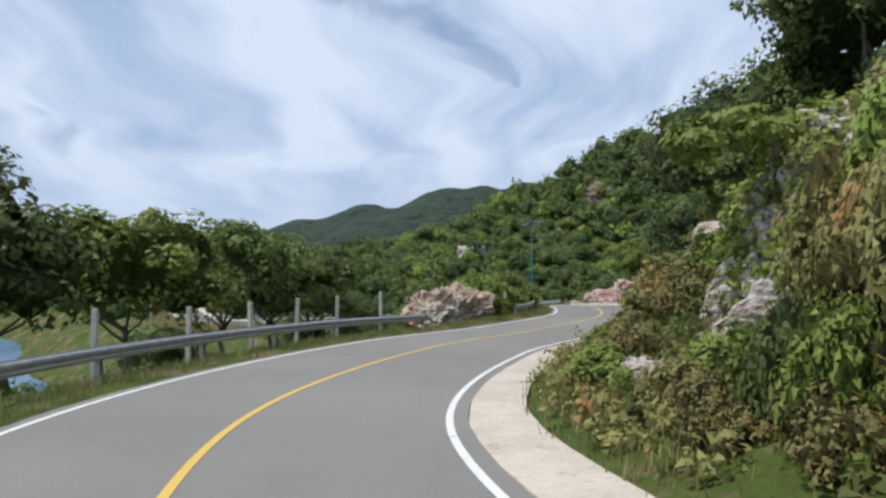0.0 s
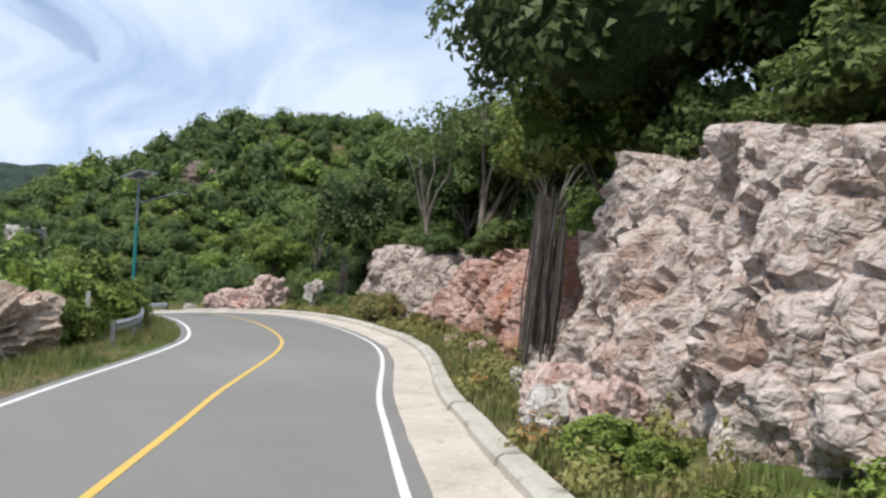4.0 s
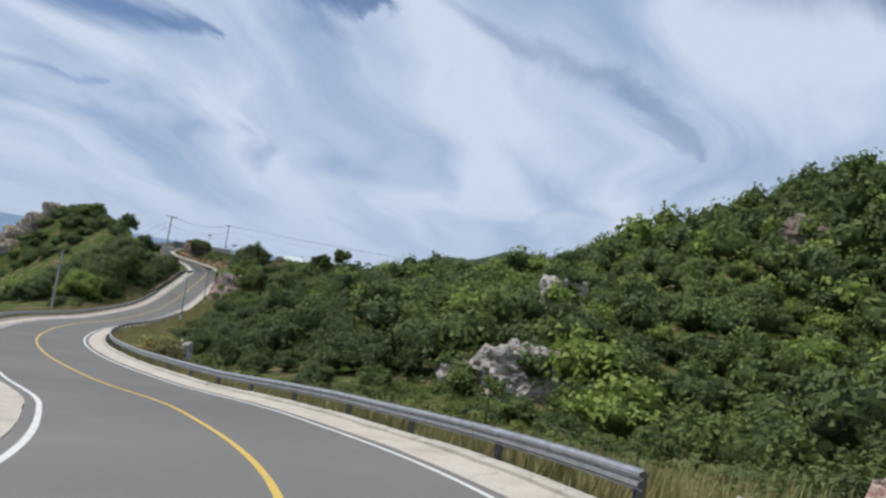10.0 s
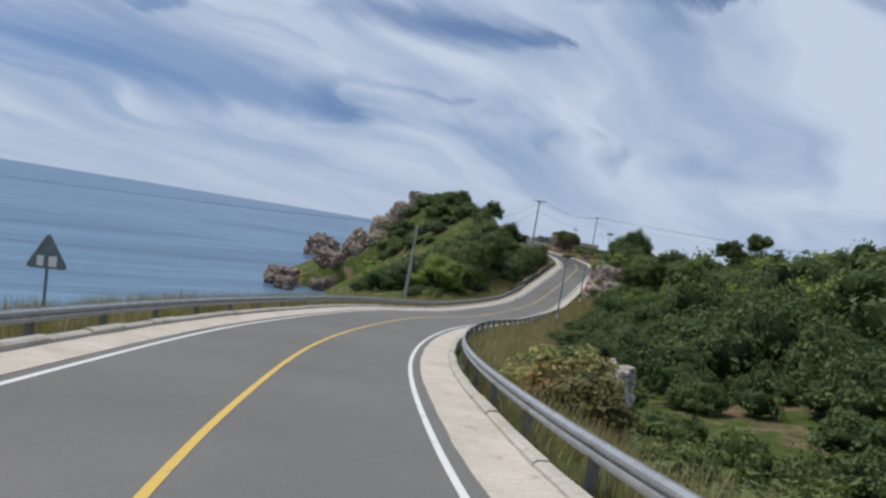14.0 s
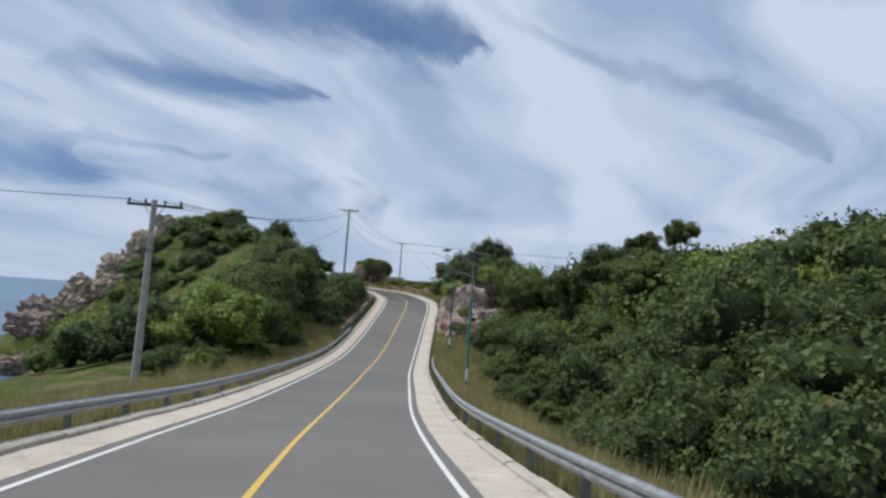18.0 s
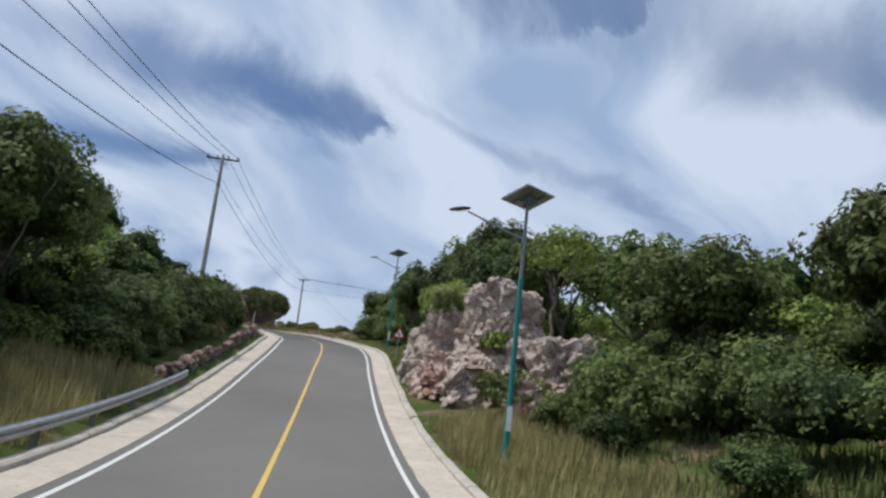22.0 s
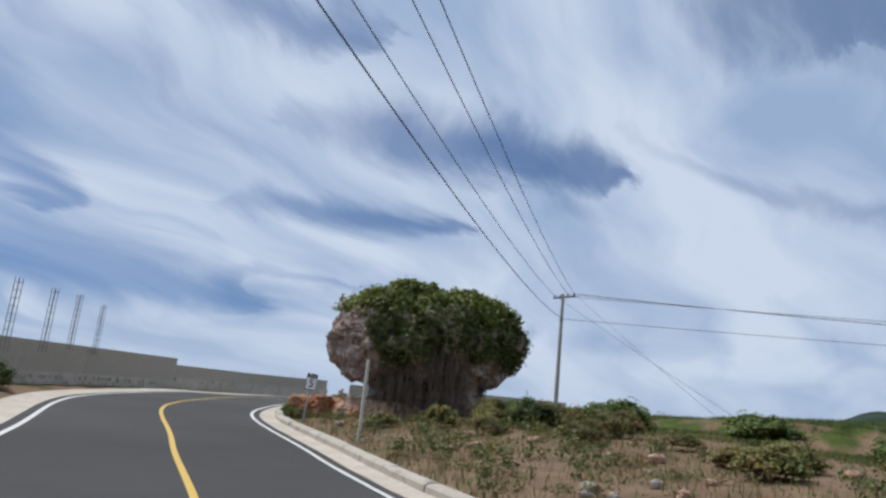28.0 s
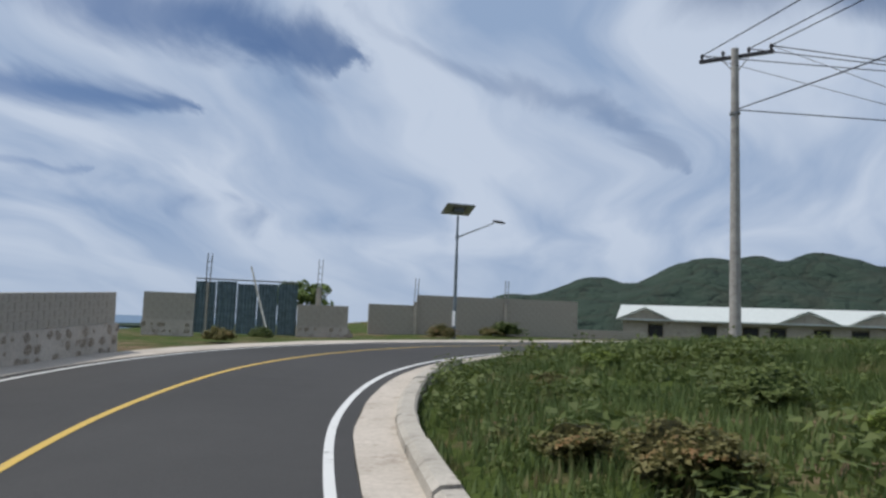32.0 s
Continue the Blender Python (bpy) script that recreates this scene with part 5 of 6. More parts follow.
def sheet_gate(a, b, z, h):
    a, b = Vector((*a, 0)), Vector((*b, 0))
    L_ = (b - a).length
    root = tagged(new("gate"), "blue-grey corrugated sheet metal gate closed between pillars", "gate")
    root.matrix_world = pose(a.x, a.y, z, 0, 0, math.degrees(math.atan2(b.y - a.y, b.x - a.x)))
    n = 5
    for i in range(n):
        w = L_ / n - 0.03
        bm = bmesh.new()
        cols = []
        for k in range(25):
            x = i * L_ / n + w * k / 24
            y = 0.02 * math.sin(k * 1.57)
            cols.append((bm.verts.new((x, y, 0.08)), bm.verts.new((x, y, h + 0.05 * math.sin(i * 2.1)))))
        for (p0, p1), (q0, q1) in zip(cols, cols[1:]):
            bm.faces.new((p0, q0, q1, p1))
        bmesh.ops.solidify(bm, geom=bm.faces[:], thickness=0.004)
        part("sheet", bm, GATE, root)
    part("top_rail", box(L_, 0.06, 0.06, Matrix.Translation((L_ / 2, 0.06, h + 0.12))), STEEL_DARK, root)
    a2, b2 = Vector((L_ * 0.72, -1.2, 0.0)), Vector((L_ * 0.52, -0.1, h + 0.75))
    part("prop", rod(0.05, 0.04, (b2 - a2).length, between(a2, b2), 6), POST_CONC, root, "pale timber prop leaning on the gate")
    return root


sheet_gate(GL, GR, ZH, 2.35)


def long_house(x, y, z, yaw):
    root = tagged(new("house"), "long low grey house with a pale sheet roof behind the field", "house")
    root.matrix_world = pose(x, y, z, 0, 0, yaw)
    L_, D_, H_ = 27.0, 9.0, 2.9
    openings = (3.2, 8.2, 12.0, 14.4, 18.2, 21.4, 25.0)
    bm = bmesh.new()
    last = 0.0
    for c in openings:
        box(c - 0.75 - last, 0.2, H_, Matrix.Translation(((last + c - 0.75) / 2, 0, H_ / 2)), bm=bm)
        box(1.5, 0.2, 0.9, Matrix.Translation((c, 0, 0.45)), bm=bm)
        box(1.5, 0.2, 0.5, Matrix.Translation((c, 0, H_ - 0.25)), bm=bm)
        last = c + 0.75
    box(L_ - last, 0.2, H_, Matrix.Translation(((last + L_) / 2, 0, H_ / 2)), bm=bm)
    part("front_wall", bm, BLOCK, root)
    bm = box(L_, 0.2, H_, Matrix.Translation((L_ / 2, D_, H_ / 2)))
    box(0.2, D_ - 0.2, H_, Matrix.Translation((0.1, D_ / 2, H_ / 2)), bm=bm)
    box(0.2, D_ - 0.2, H_, Matrix.Translation((L_ - 0.1, D_ / 2, H_ / 2)), bm=bm)
    part("rear_walls", bm, BLOCK, root)
    for c in openings:
        # a black sheet in each opening stands in for the room's darkness
        w = part("window", box(1.3, 0.03, 1.3, Matrix.Translation((c, 0.12, 1.6))), SIGN_BLACK, root, "unglazed window opening filled with a black sheet for the unlit room")
        part("sill", box(1.6, 0.32, 0.07, Matrix.Translation((c, -0.05, 0.9))), POST_CONC, w)
    bm = bmesh.new()
    prof = [(-0.8, H_ - 0.05), (D_ / 2, H_ + 1.5), (D_ + 0.8, H_ - 0.05), (D_ + 0.8, H_ - 0.2), (D_ / 2, H_ + 1.32), (-0.8, H_ - 0.2)]
    ends = [[bm.verts.new((xx, yy, zz)) for yy, zz in prof] for xx in (-0.6, L_ + 0.6)]
    bm.faces.new(ends[0])
    bm.faces.new(ends[1][::-1])
    for k in range(6):
        j = (k + 1) % 6
        bm.faces.new((ends[0][j], ends[0][k], ends[1][k], ends[1][j]))
    roof = part("roof", bm, ROOF_WHITE, root, "pale low-pitched sheet roof")
    for k, c in enumerate((2.2, 17.0, 23.0)):
        bm = bmesh.new()
        w = 2.8
        tri = [(c - w, H_ - 0.1), (c, H_ + 1.15), (c + w, H_ - 0.1)]
        f0 = [bm.verts.new((xx, -1.1, zz)) for xx, zz in tri]
        f1 = [bm.verts.new((xx, D_ / 2, zz)) for xx, zz in tri]
        for q in ((f0[0], f0[1], f1[1], f1[0]), (f0[1], f0[2], f1[2], f1[1])):
            bm.faces.new(q)
        bmesh.ops.solidify(bm, geom=bm.faces[:], thickness=0.12)
        gable = part("gable_roof", bm, ROOF_WHITE, roof)
        bm = flat_shape([(c - w + 0.4, H_ - 0.12), (c, H_ + 0.92), (c + w - 0.4, H_ - 0.12)], -0.75, 0.1)
        part("gable_wall", bm, BLOCK, root)
    return root


long_house(-128.5, 379.0, -7.6, -6)

# ---- growth: leaves are small kites set on clumps ----


def leaf_cloud(rng, n, radii, leaf, clumps=26, spread_=0.34, low=-0.35, droop=0.0):
    """Pointed leaves on the skin of clumps that make up an uneven dome; returns vertices, triangles and the clumps."""
    radii = np.array(radii, float)
    c = rng.normal(size=(clumps * 4, 3))
    c /= np.linalg.norm(c, axis=1)[:, None]
    c = c[c[:, 2] > low][:clumps]
    c *= rng.uniform(0.5, 0.95, (len(c), 1))
    k = rng.integers(0, len(c), n)
    off = rng.normal(size=(n, 3)) + 0.5 * c[k]
    off /= np.linalg.norm(off, axis=1)[:, None]
    size_c = rng.uniform(0.6, 1.3, len(c)) * spread_
    p = c[k] + off * size_c[k][:, None] * rng.uniform(0.8, 1.12, (n, 1))
    nrm = off + 0.4 * c[k] + np.array([0, 0, 0.5]) + rng.normal(size=(n, 3)) * 0.5
    nrm /= np.linalg.norm(nrm, axis=1)[:, None]
    p = p * radii
    up = rng.normal(size=(n, 3)) + np.array([0, 0, -droop])
    a = np.cross(nrm, up)
    a /= np.linalg.norm(a, axis=1)[:, None] + 1e-9
    b = np.cross(a, nrm)
    ln = leaf * rng.uniform(0.55, 1.4, (n, 1))
    v, f = leaf_triangles(p, a, b, ln, rng.uniform(0.34, 0.5, (n, 1)))
    return v, f, c, size_c


def leaf_triangles(p, a, b, ln, broad):
    """One pointed triangle a leaf."""
    n = len(p)
    w = ln * broad
    return np.stack([p - b * ln * 0.45 - a * w, p - b * ln * 0.45 + a * w, p + b * ln * 0.65], 1).reshape(-1, 3), np.arange(3 * n).reshape(-1, 3)


BALLS = {}


def ball(level):
    if level not in BALLS:
        bm = bmesh.new()
        bmesh.ops.create_icosphere(bm, subdivisions=level, radius=1.0)
        bm.verts.ensure_lookup_table()
        BALLS[level] = (np.array([v.co[:] for v in bm.verts]), np.array([[v.index for v in f.verts] for f in bm.faces]))
        bm.free()
    return BALLS[level]


def clump_body(rng, c, size_c, radii, level=4, k=0.82, ragged=0.09):
    """The clumps' common skin, seen from the crown's middle: close foliage behind the leaves."""
    u, f = ball(level)
    dot = u @ c.T
    disc = size_c[None, :] ** 2 - (c**2).sum(1)[None, :] + dot**2
    far = np.where(disc > 0, dot + np.sqrt(np.maximum(disc, 0)), 0.0).max(axis=1)
    r = np.maximum(far, 0.42) * k * (1 + ragged * rng.normal(size=len(u)))
    return u * r[:, None] * np.array(radii), f


def crown_mesh(name, seed, n, radii, leaf, material, clumps=26, core=4, spread_=0.34, low=-0.35, droop=0.0):
    rng = np.random.default_rng(seed)
    v, f, c, size_c = leaf_cloud(rng, n, radii, leaf, clumps, spread_, low, droop)
    n_leaf = len(f)
    if core:
        cv, cf = clump_body(rng, c, size_c, radii, core)
        f = np.vstack([f, cf + len(v)])
        v = np.vstack([v, cv])
    me = fast_mesh(name, v, f, material)
    me.polygons.foreach_set("use_smooth", np.ones(len(me.polygons), bool))
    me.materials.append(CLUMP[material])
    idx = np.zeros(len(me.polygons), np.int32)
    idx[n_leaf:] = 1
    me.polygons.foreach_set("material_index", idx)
    return me


BUSH_MESH = {}
for key, mat, leaf, n in (("mid", LEAF_MID, 0.090, 2500), ("dark", LEAF_DARK, 0.084, 2500), ("bright", LEAF_BRIGHT, 0.094, 2500), ("dry", LEAF_DRY, 0.078, 2500)):
    BUSH_MESH[key] = [crown_mesh("bush", 10 + i * 7 + len(key), n, (1, 1, 0.85), leaf, mat, 58, 3, 0.25) for i in range(3)]
LABELS = {
    "mid": "dense green leafy bush on the slope", "dark": "dark green dense bush on the slope",
    "bright": "bright green broad-leaved bush by the road", "dry": "straggly olive bush with rust-brown dry leaves",
}


BULK = {}


def bush(x, y, r, kind, h=0.85, z=None, label="", seed=0, sink=0.45, bulk=False):
    rr = random.Random(int(x * 31 + y * 17 + seed))
    me = rr.choice(BUSH_MESH[kind])
    zz = gh(x, y) if z is None else z
    m = pose(x, y, zz + r * h * (1 - sink), 0, 0, rr.uniform(0, 360)) @ Matrix.Diagonal((r * rr.uniform(0.9, 1.15), r * rr.uniform(0.9, 1.15), r * h * rr.uniform(0.9, 1.2), 1))
    if bulk:
        BULK.setdefault(kind, []).append((me, np.array(m)))
        return None
    ob = new("bush", me)
    ob.matrix_world = m
    return tagged(ob, label or LABELS[kind], "bush", kind + " bushes")


def bush_at(s, d, r, kind, **kw):
    q = at(s, d)
    return bush(q.x, q.y, r, kind, **kw)


def limb_path(bm, a, b, r0, r1, bend, seed, n=6, sides=7):
    a, b = Vector(a), Vector(b)
    pts = []
    for i in range(n + 1):
        u = i / n
        w = Vector((noise.noise((u * 2.3, seed, 1)), noise.noise((u * 2.3, seed, 5)), 0.3 * noise.noise((u * 2, seed, 9)))) * bend * math.sin(u * math.pi * 0.9)
        pts.append((a.lerp(b, u) + w, r0 + (r1 - r0) * u))
    for (p, r), (q, t) in zip(pts, pts[1:]):
        rod(r, t, (q - p).length * 1.06, between(p, q), sides, bm=bm)


def tree(x, y, h, crown, kind, label, seed=0, trunk_r=0.16, lean=(0.0, 0.0), leaf=0.20, n=5600, z=None, clumps=60, spread_=0.23, core=3, name="tree"):
    """A tapered trunk with limbs and an uneven crown."""
    rr = random.Random(seed)
    z = gh(x, y) if z is None else z
    root = tagged(new(name), label, "tree", "trees by the road")
    root.matrix_world = pose(x, y, z - 0.2, 0, 0, 0)
    top = Vector((lean[0], lean[1], h))
    fork = top * 0.55
    bm = bmesh.new()
    limb_path(bm, (0, 0, 0), fork, trunk_r, trunk_r * 0.65, 0.4, seed)
    part("trunk", bm, BARK, root, "grey-brown tapered trunk")
    for k in range(6):
        a = rr.uniform(0, 6.28)
        tip = top + Vector((math.cos(a) * crown[0] * 0.6, math.sin(a) * crown[1] * 0.6, rr.uniform(-0.6, 0.5) * crown[2]))
        bm = bmesh.new()
        limb_path(bm, fork * rr.uniform(0.75, 1.0), tip, trunk_r * 0.5, trunk_r * 0.12, 0.5, seed + k + 1, 5, 6)
        part("limb", bm, BARK, root)
    mat = {"mid": LEAF_MID, "dark": LEAF_DARK, "bright": LEAF_BRIGHT, "dry": LEAF_DRY}[kind]
    me = crown_mesh("crown", seed + 500, n, crown, leaf, mat, clumps, core, spread_, -0.6)
    piece("crown", me, root, Matrix.Translation(top))
    return root


# trees over the cut
for s, d, h, cr, kind, sd in (
    (38, 13.5, 5.6, (3.4, 3.4, 3.0), "mid", 1), (44, 13.5, 6.0, (3.6, 3.4, 3.2), "mid", 2), (32, 14.5, 6.5, (4.0, 4.0, 3.2), "mid", 3), (26, 16, 5.0, (3.8, 3.8, 2.8), "mid", 4),
    (49, 13.5, 8.0, (4.0, 4.0, 3.4), "dark", 5), (20, 17, 4.2, (3.6, 3.6, 2.6), "mid", 6), (12, 18, 4.0, (3.6, 3.6, 2.6), "mid", 7), (67, 13.0, 6.0, (3.6, 3.8, 3.2), "dark", 8), (72, 13.0, 3.6, (3.2, 3.2, 2.8), "dark", 9),
    (57, 14, 6.0, (3.6, 3.6, 3.0), "mid", 12), (62, 15, 5.4, (3.8, 3.8, 3.0), "mid", 13), (78, 14.5, 6.6, (3.2, 3.2, 2.8), "mid", 14), (74.5, 13.5, 7.4, (3.4, 3.4, 3.0), "mid", 15), (82.5, 15.5, 6.0, (3.2, 3.2, 2.6), "mid", 16), (86.5, 17.5, 4.6, (3.0, 3.0, 2.4), "bright", 17), (70, 16.5, 7.4, (3.6, 3.6, 3.0), "dark", 18), (80, 20, 5.4, (3.6, 3.6, 2.8), "mid", 19)):
    q = at(s, d)
    tree(q.x, q.y, h, cr, kind, "tall dark leafy tree above the rock cut" if kind == "dark" else "leafy green tree on the slope above the road", sd, 0.2, (rnd.uniform(-1, 1), rnd.uniform(-1, 1)))
tree(20.0, 60.2, 9.6, (2.6, 2.6, 1.8), "mid", "slender bare-stemmed tree with a thin high crown", 21, 0.17, (0.6, 1.0), n=900, core=0, spread_=0.26)
tree(20.5, 57.0, 9.5, (3.4, 3.4, 2.2), "mid", "tall leaning tree with pale forked trunk", 22, 0.26, (2.2, 1.0), n=1400, core=0, spread_=0.26)
q = at(79.5, 11.0)
tree(q.x, q.y, 6.0, (2.2, 2.2, 1.7), "mid", "slender open tree above the outcrop at the bend", 24, 0.09, (0.3, 0.4), n=800, core=0, leaf=0.16)
for sx, sd_ in ((59.5, 31), (62.5, 33)):
    q = at(sx, 12.0)
    tree(q.x, q.y, 6.4, (3.0, 3.0, 2.6), "mid", "leafy tree standing over the rock face", 70 + sd_, 0.14, (0.3, 0.4))
q = at(56, 10.5)
tree(q.x, q.y, 7.5, (3.0, 3.0, 2.2), "bright", "open green tree on top of the red rock face", 23, 0.16, (0.5, 0.2), n=1500, core=0)
q = at(50.5, 10.3)
tree(q.x, q.y, 6.2, (3.6, 3.4, 2.4), "bright", "spreading bright green tree over the root-hung rock", 26, 0.2, (-0.4, 0.3), z=min(gh(q.x, q.y), q.z + 4.2))
# seaward trees at the start
for s, d, h, cr, kind, sd in ((20, -10, 5.0, (3.0, 3.0, 2.6), "mid", 32), (26, -10.5, 4.6, (3.4, 3.2, 2.6), "bright", 33), (31, -10.5, 4.2, (3.0, 3.0, 2.4), "mid", 34), (36, -12, 4.4, (3.4, 3.4, 2.4), "mid", 35), (41, -13, 4.2, (3.4, 3.4, 2.4), "mid", 36)):
    q = at(s, d)
    tree(q.x, q.y, h, cr, kind, "leafy green tree between the road and the sea", sd, 0.12)
# trees round the outcrop and on the climb
for s, d, h, cr, kind, sd in ((259, 13, 6.5, (3.0, 3.0, 2.0), "mid", 41), (254, 15, 5.0, (3.4, 3.2, 2.6), "mid", 42), (266, 12, 6.0, (3.2, 3.2, 2.8), "dark", 43), (272, 12, 7.6, (3.2, 3.2, 3.0), "dark", 44), (289.5, 8.6, 5.6, (2.4, 2.4, 3.0), "dark", 143), (252.5, 33, 6.6, (2.2, 2.2, 2.0), "mid", 144), (252.5, 28.6, 6.0, (2.4, 2.4, 2.0), "dark", 145), (278, 10, 5.6, (2.6, 2.6, 2.8), "dark", 45), (282, 11.5, 6.6, (3.0, 3.0, 4.0), "mid", 46), (286, 12.5, 5.0, (2.6, 2.6, 2.4), "mid", 47), (247, 15, 4.5, (3.0, 3.0, 2.4), "mid", 48), (240, 18, 5.0, (2.6, 2.6, 2.4), "mid", 49), (232, 20, 6.4, (2.6, 2.6, 2.2), "dark", 50), (226, 22, 5.0, (2.8, 2.8, 2.4), "mid", 51), (290, 12, 3.0, (2.0, 2.0, 1.6), "bright", 52), (298, 11.0, 3.2, (2.6, 2.6, 2.8), "mid", 53), (301, 12.5, 3.6, (2.8, 2.8, 3.0), "mid", 54), (300, 16, 4.5, (3.2, 3.2, 3.4), "dark", 55), (305, 12, 3.6, (2.0, 2.0, 1.8), "mid", 56), (308, 15, 3.4, (2.2, 2.2, 1.8), "bright", 57)):
    q = at(s, d)
    tree(q.x, q.y, h, cr, kind, "leafy tree beside the limestone outcrop" if s > 245 else "round-topped dark tree above the valley bushes", sd, 0.15)
q = at(252.5, 10.5)
tree(q.x, q.y, 4.4, (1.7, 1.7, 1.3), "bright", "small open tree growing from the outcrop top", 61, 0.09, (0.4, 0.0), n=700, core=0, z=q.z + 3.6)
# seaward of the climb
for s, d, h, cr, kind, sd in ((220, -11, 3.2, (3.4, 3.2, 2.8), "bright", 72), (226, -10.5, 3.6, (3.4, 3.4, 2.8), "mid", 73), (232, -11, 4.0, (3.4, 3.4, 2.8), "mid", 75), (240, -12.5, 4.6, (3.6, 3.6, 3.0), "mid", 76), (246.3, -10.6, 5.4, (3.2, 3.2, 2.8), "mid", 77), (251, -12.8, 5.6, (3.8, 3.6, 3.0), "dark", 78), (257, -14.6, 5.8, (4.0, 3.8, 3.0), "mid", 79), (262.5, -15.6, 5.4, (3.4, 3.4, 2.8), "dark", 80)):
    q = at(s, d)
    tree(q.x, q.y, h, cr, kind, "dense dark tree on the seaward knoll", sd, 0.14)
for s in np.arange(253.5, 287, 3.9):
    bush_at(s + rnd.uniform(-0.6, 0.6), -9.0 + rnd.uniform(-0.7, 0.6), rnd.uniform(2.0, 2.7), rnd.choice(("dark", "dark", "mid")), h=0.95, label="large dark thorn bush behind the stone wall")
tree(-117, 257, 3.6, (2.8, 2.8, 2.6), "dark", "rounded dark tree on the seaward knoll", 82, 0.12)
tree(-124, 253, 1.6, (2.5, 2.5, 2.0), "mid", "rounded dark tree on the seaward knoll", 83, 0.12)


ROOT = m_plain("dark grey hanging roots", (0.085, 0.072, 0.062), 0.9, vary=0.5, scale=2)


def root_curtain(s, d, h, w, n, seed, label, size=1.0):
    """Hanging aerial roots down a rock face."""
    q = at(s, d)
    root = tagged(new("rooted_tree"), label, "tree", "trees by the road")
    root.matrix_world = pose(q.x, q.y, q.z, 0, 0, heading(s))
    rr = random.Random(seed)
    for k in range(n):
        x = rr.uniform(-w, w)
        y = rr.uniform(-0.45, 0.25)
        bm = bmesh.new()
        limb_path(bm, (x + rr.uniform(-0.15, 0.15), y, -0.2), (x * 0.95, y - 0.25, h + rr.uniform(-0.6, 0.6)), rr.uniform(0.012, 0.034), rr.uniform(0.012, 0.03), 0.12, seed + k, 5, 5)
        part("aerial_root", bm, ROOT, root)
    me = crown_mesh("crown", seed, int(2600 * size**1.5), (2.9 * size, 2.6 * size, 2.2 * size * 1.15), 0.24, LEAF_DARK, 60, 3, 0.26)
    piece("crown", me, root, Matrix.Translation((0.6, -1.1 * size, h + 2.8 * size)))
    return root


root_curtain(45.8, 6.7, 4.2, 0.65, 64, 91, "fig tree with a curtain of grey hanging roots on the rock", 1.6)
root_curtain(71.9, 7.8, 3.4, 0.3, 16, 92, "fig tree with pale roots clasping the end of the bluff")

# bushes along the first cut
rnd = random.Random(11)
for s in np.arange(2, 33, 1.3):
    spur = 9.5 < s < 18.5
    bush_at(s + rnd.uniform(-0.5, 0.5), 5.7 + rnd.uniform(-0.3, 0.5) + (0.6 if s > 20 else 0), rnd.uniform(0.35, 0.7), rnd.choice(("dry", "bright", "dry", "dry")), h=1.0, label="straggly roadside shrub with dry brown and orange leaves")
    if not spur:
        bush_at(s + rnd.uniform(-0.5, 0.5), 7.6 + rnd.uniform(-0.4, 1.0), rnd.uniform(0.7, 1.2), rnd.choice(("dry", "bright", "dry", "mid", "dry")))
for s in np.arange(4, 33, 4.0):
    bush_at(s + rnd.uniform(-0.5, 0.5), 10.5 + rnd.uniform(-0.8, 1.2), rnd.uniform(1.1, 1.6), rnd.choice(("mid", "dark", "mid", "dry")))
for s, d, r, k in ((5.6, 6.9, 0.8, "dry"), (6.8, 7.6, 0.95, "dry"), (8.2, 7.2, 0.85, "dry"), (9.3, 8.2, 0.95, "bright"), (7.6, 9.0, 1.0, "dry"), (10.4, 9.0, 0.9, "dry"), (8.4, 8.4, 0.9, "dry"), (6.0, 8.6, 0.9, "dry"), (10.0, 7.6, 0.8, "dry"), (4.6, 8.2, 0.9, "mid"), (6.2, 5.9, 0.5, "bright"), (7.4, 5.8, 0.45, "bright"), (8.6, 6.1, 0.5, "mid")):
    bush_at(s, d, r, k, h=2.1, label="tall straggly shrub with yellow-green and rusty leaves")
for k in range(18):
    bush_at(rnd.uniform(16.5, 32), rnd.uniform(8.4, 11.5), rnd.uniform(0.9, 1.4), rnd.choice(("bright", "bright", "dry", "dry")), label="olive shrub with dry stems on the steep bank")
bush_at(31.8, 5.5, 0.55, "bright", label="bright broad-leaved plant at the gutter edge")
bush_at(33.0, 5.6, 0.45, "bright", label="bright broad-leaved plant at the gutter edge")
for s, d, r, k in ((63.5, 6.2, 1.3, "dry"), (65.5, 6.4, 1.1, "dry"), (67.5, 6.7, 0.7, "mid"), (70, 7.0, 0.9, "mid"), (60, 6.6, 0.6, "dry"), (57, 6.5, 0.5, "dry"), (72.5, 7.4, 1.0, "dark"), (74.6, 7.0, 0.7, "mid"), (73.5, 9.5, 1.6, "dark"), (75.5, 9.5, 1.6, "mid"), (53, 6.4, 0.45, "dry")):
    bush_at(s, d, r, k)
for s in np.arange(28, 74, 2.8):
    bush_at(s, 10.4 + rnd.uniform(-0.7, 0.7), rnd.uniform(0.8, 1.6), rnd.choice(("mid", "dark", "bright", "mid")), z=at(s).z + 4.4 - (0.9 if s > 50 else -1.0) + rnd.uniform(-0.4, 0.4))
for s in np.arange(76, 90, 2.4):
    bush_at(s, 10.6 + rnd.uniform(-0.6, 1.2), rnd.uniform(0.9, 1.7), rnd.choice(("mid", "bright", "mid", "dark")))
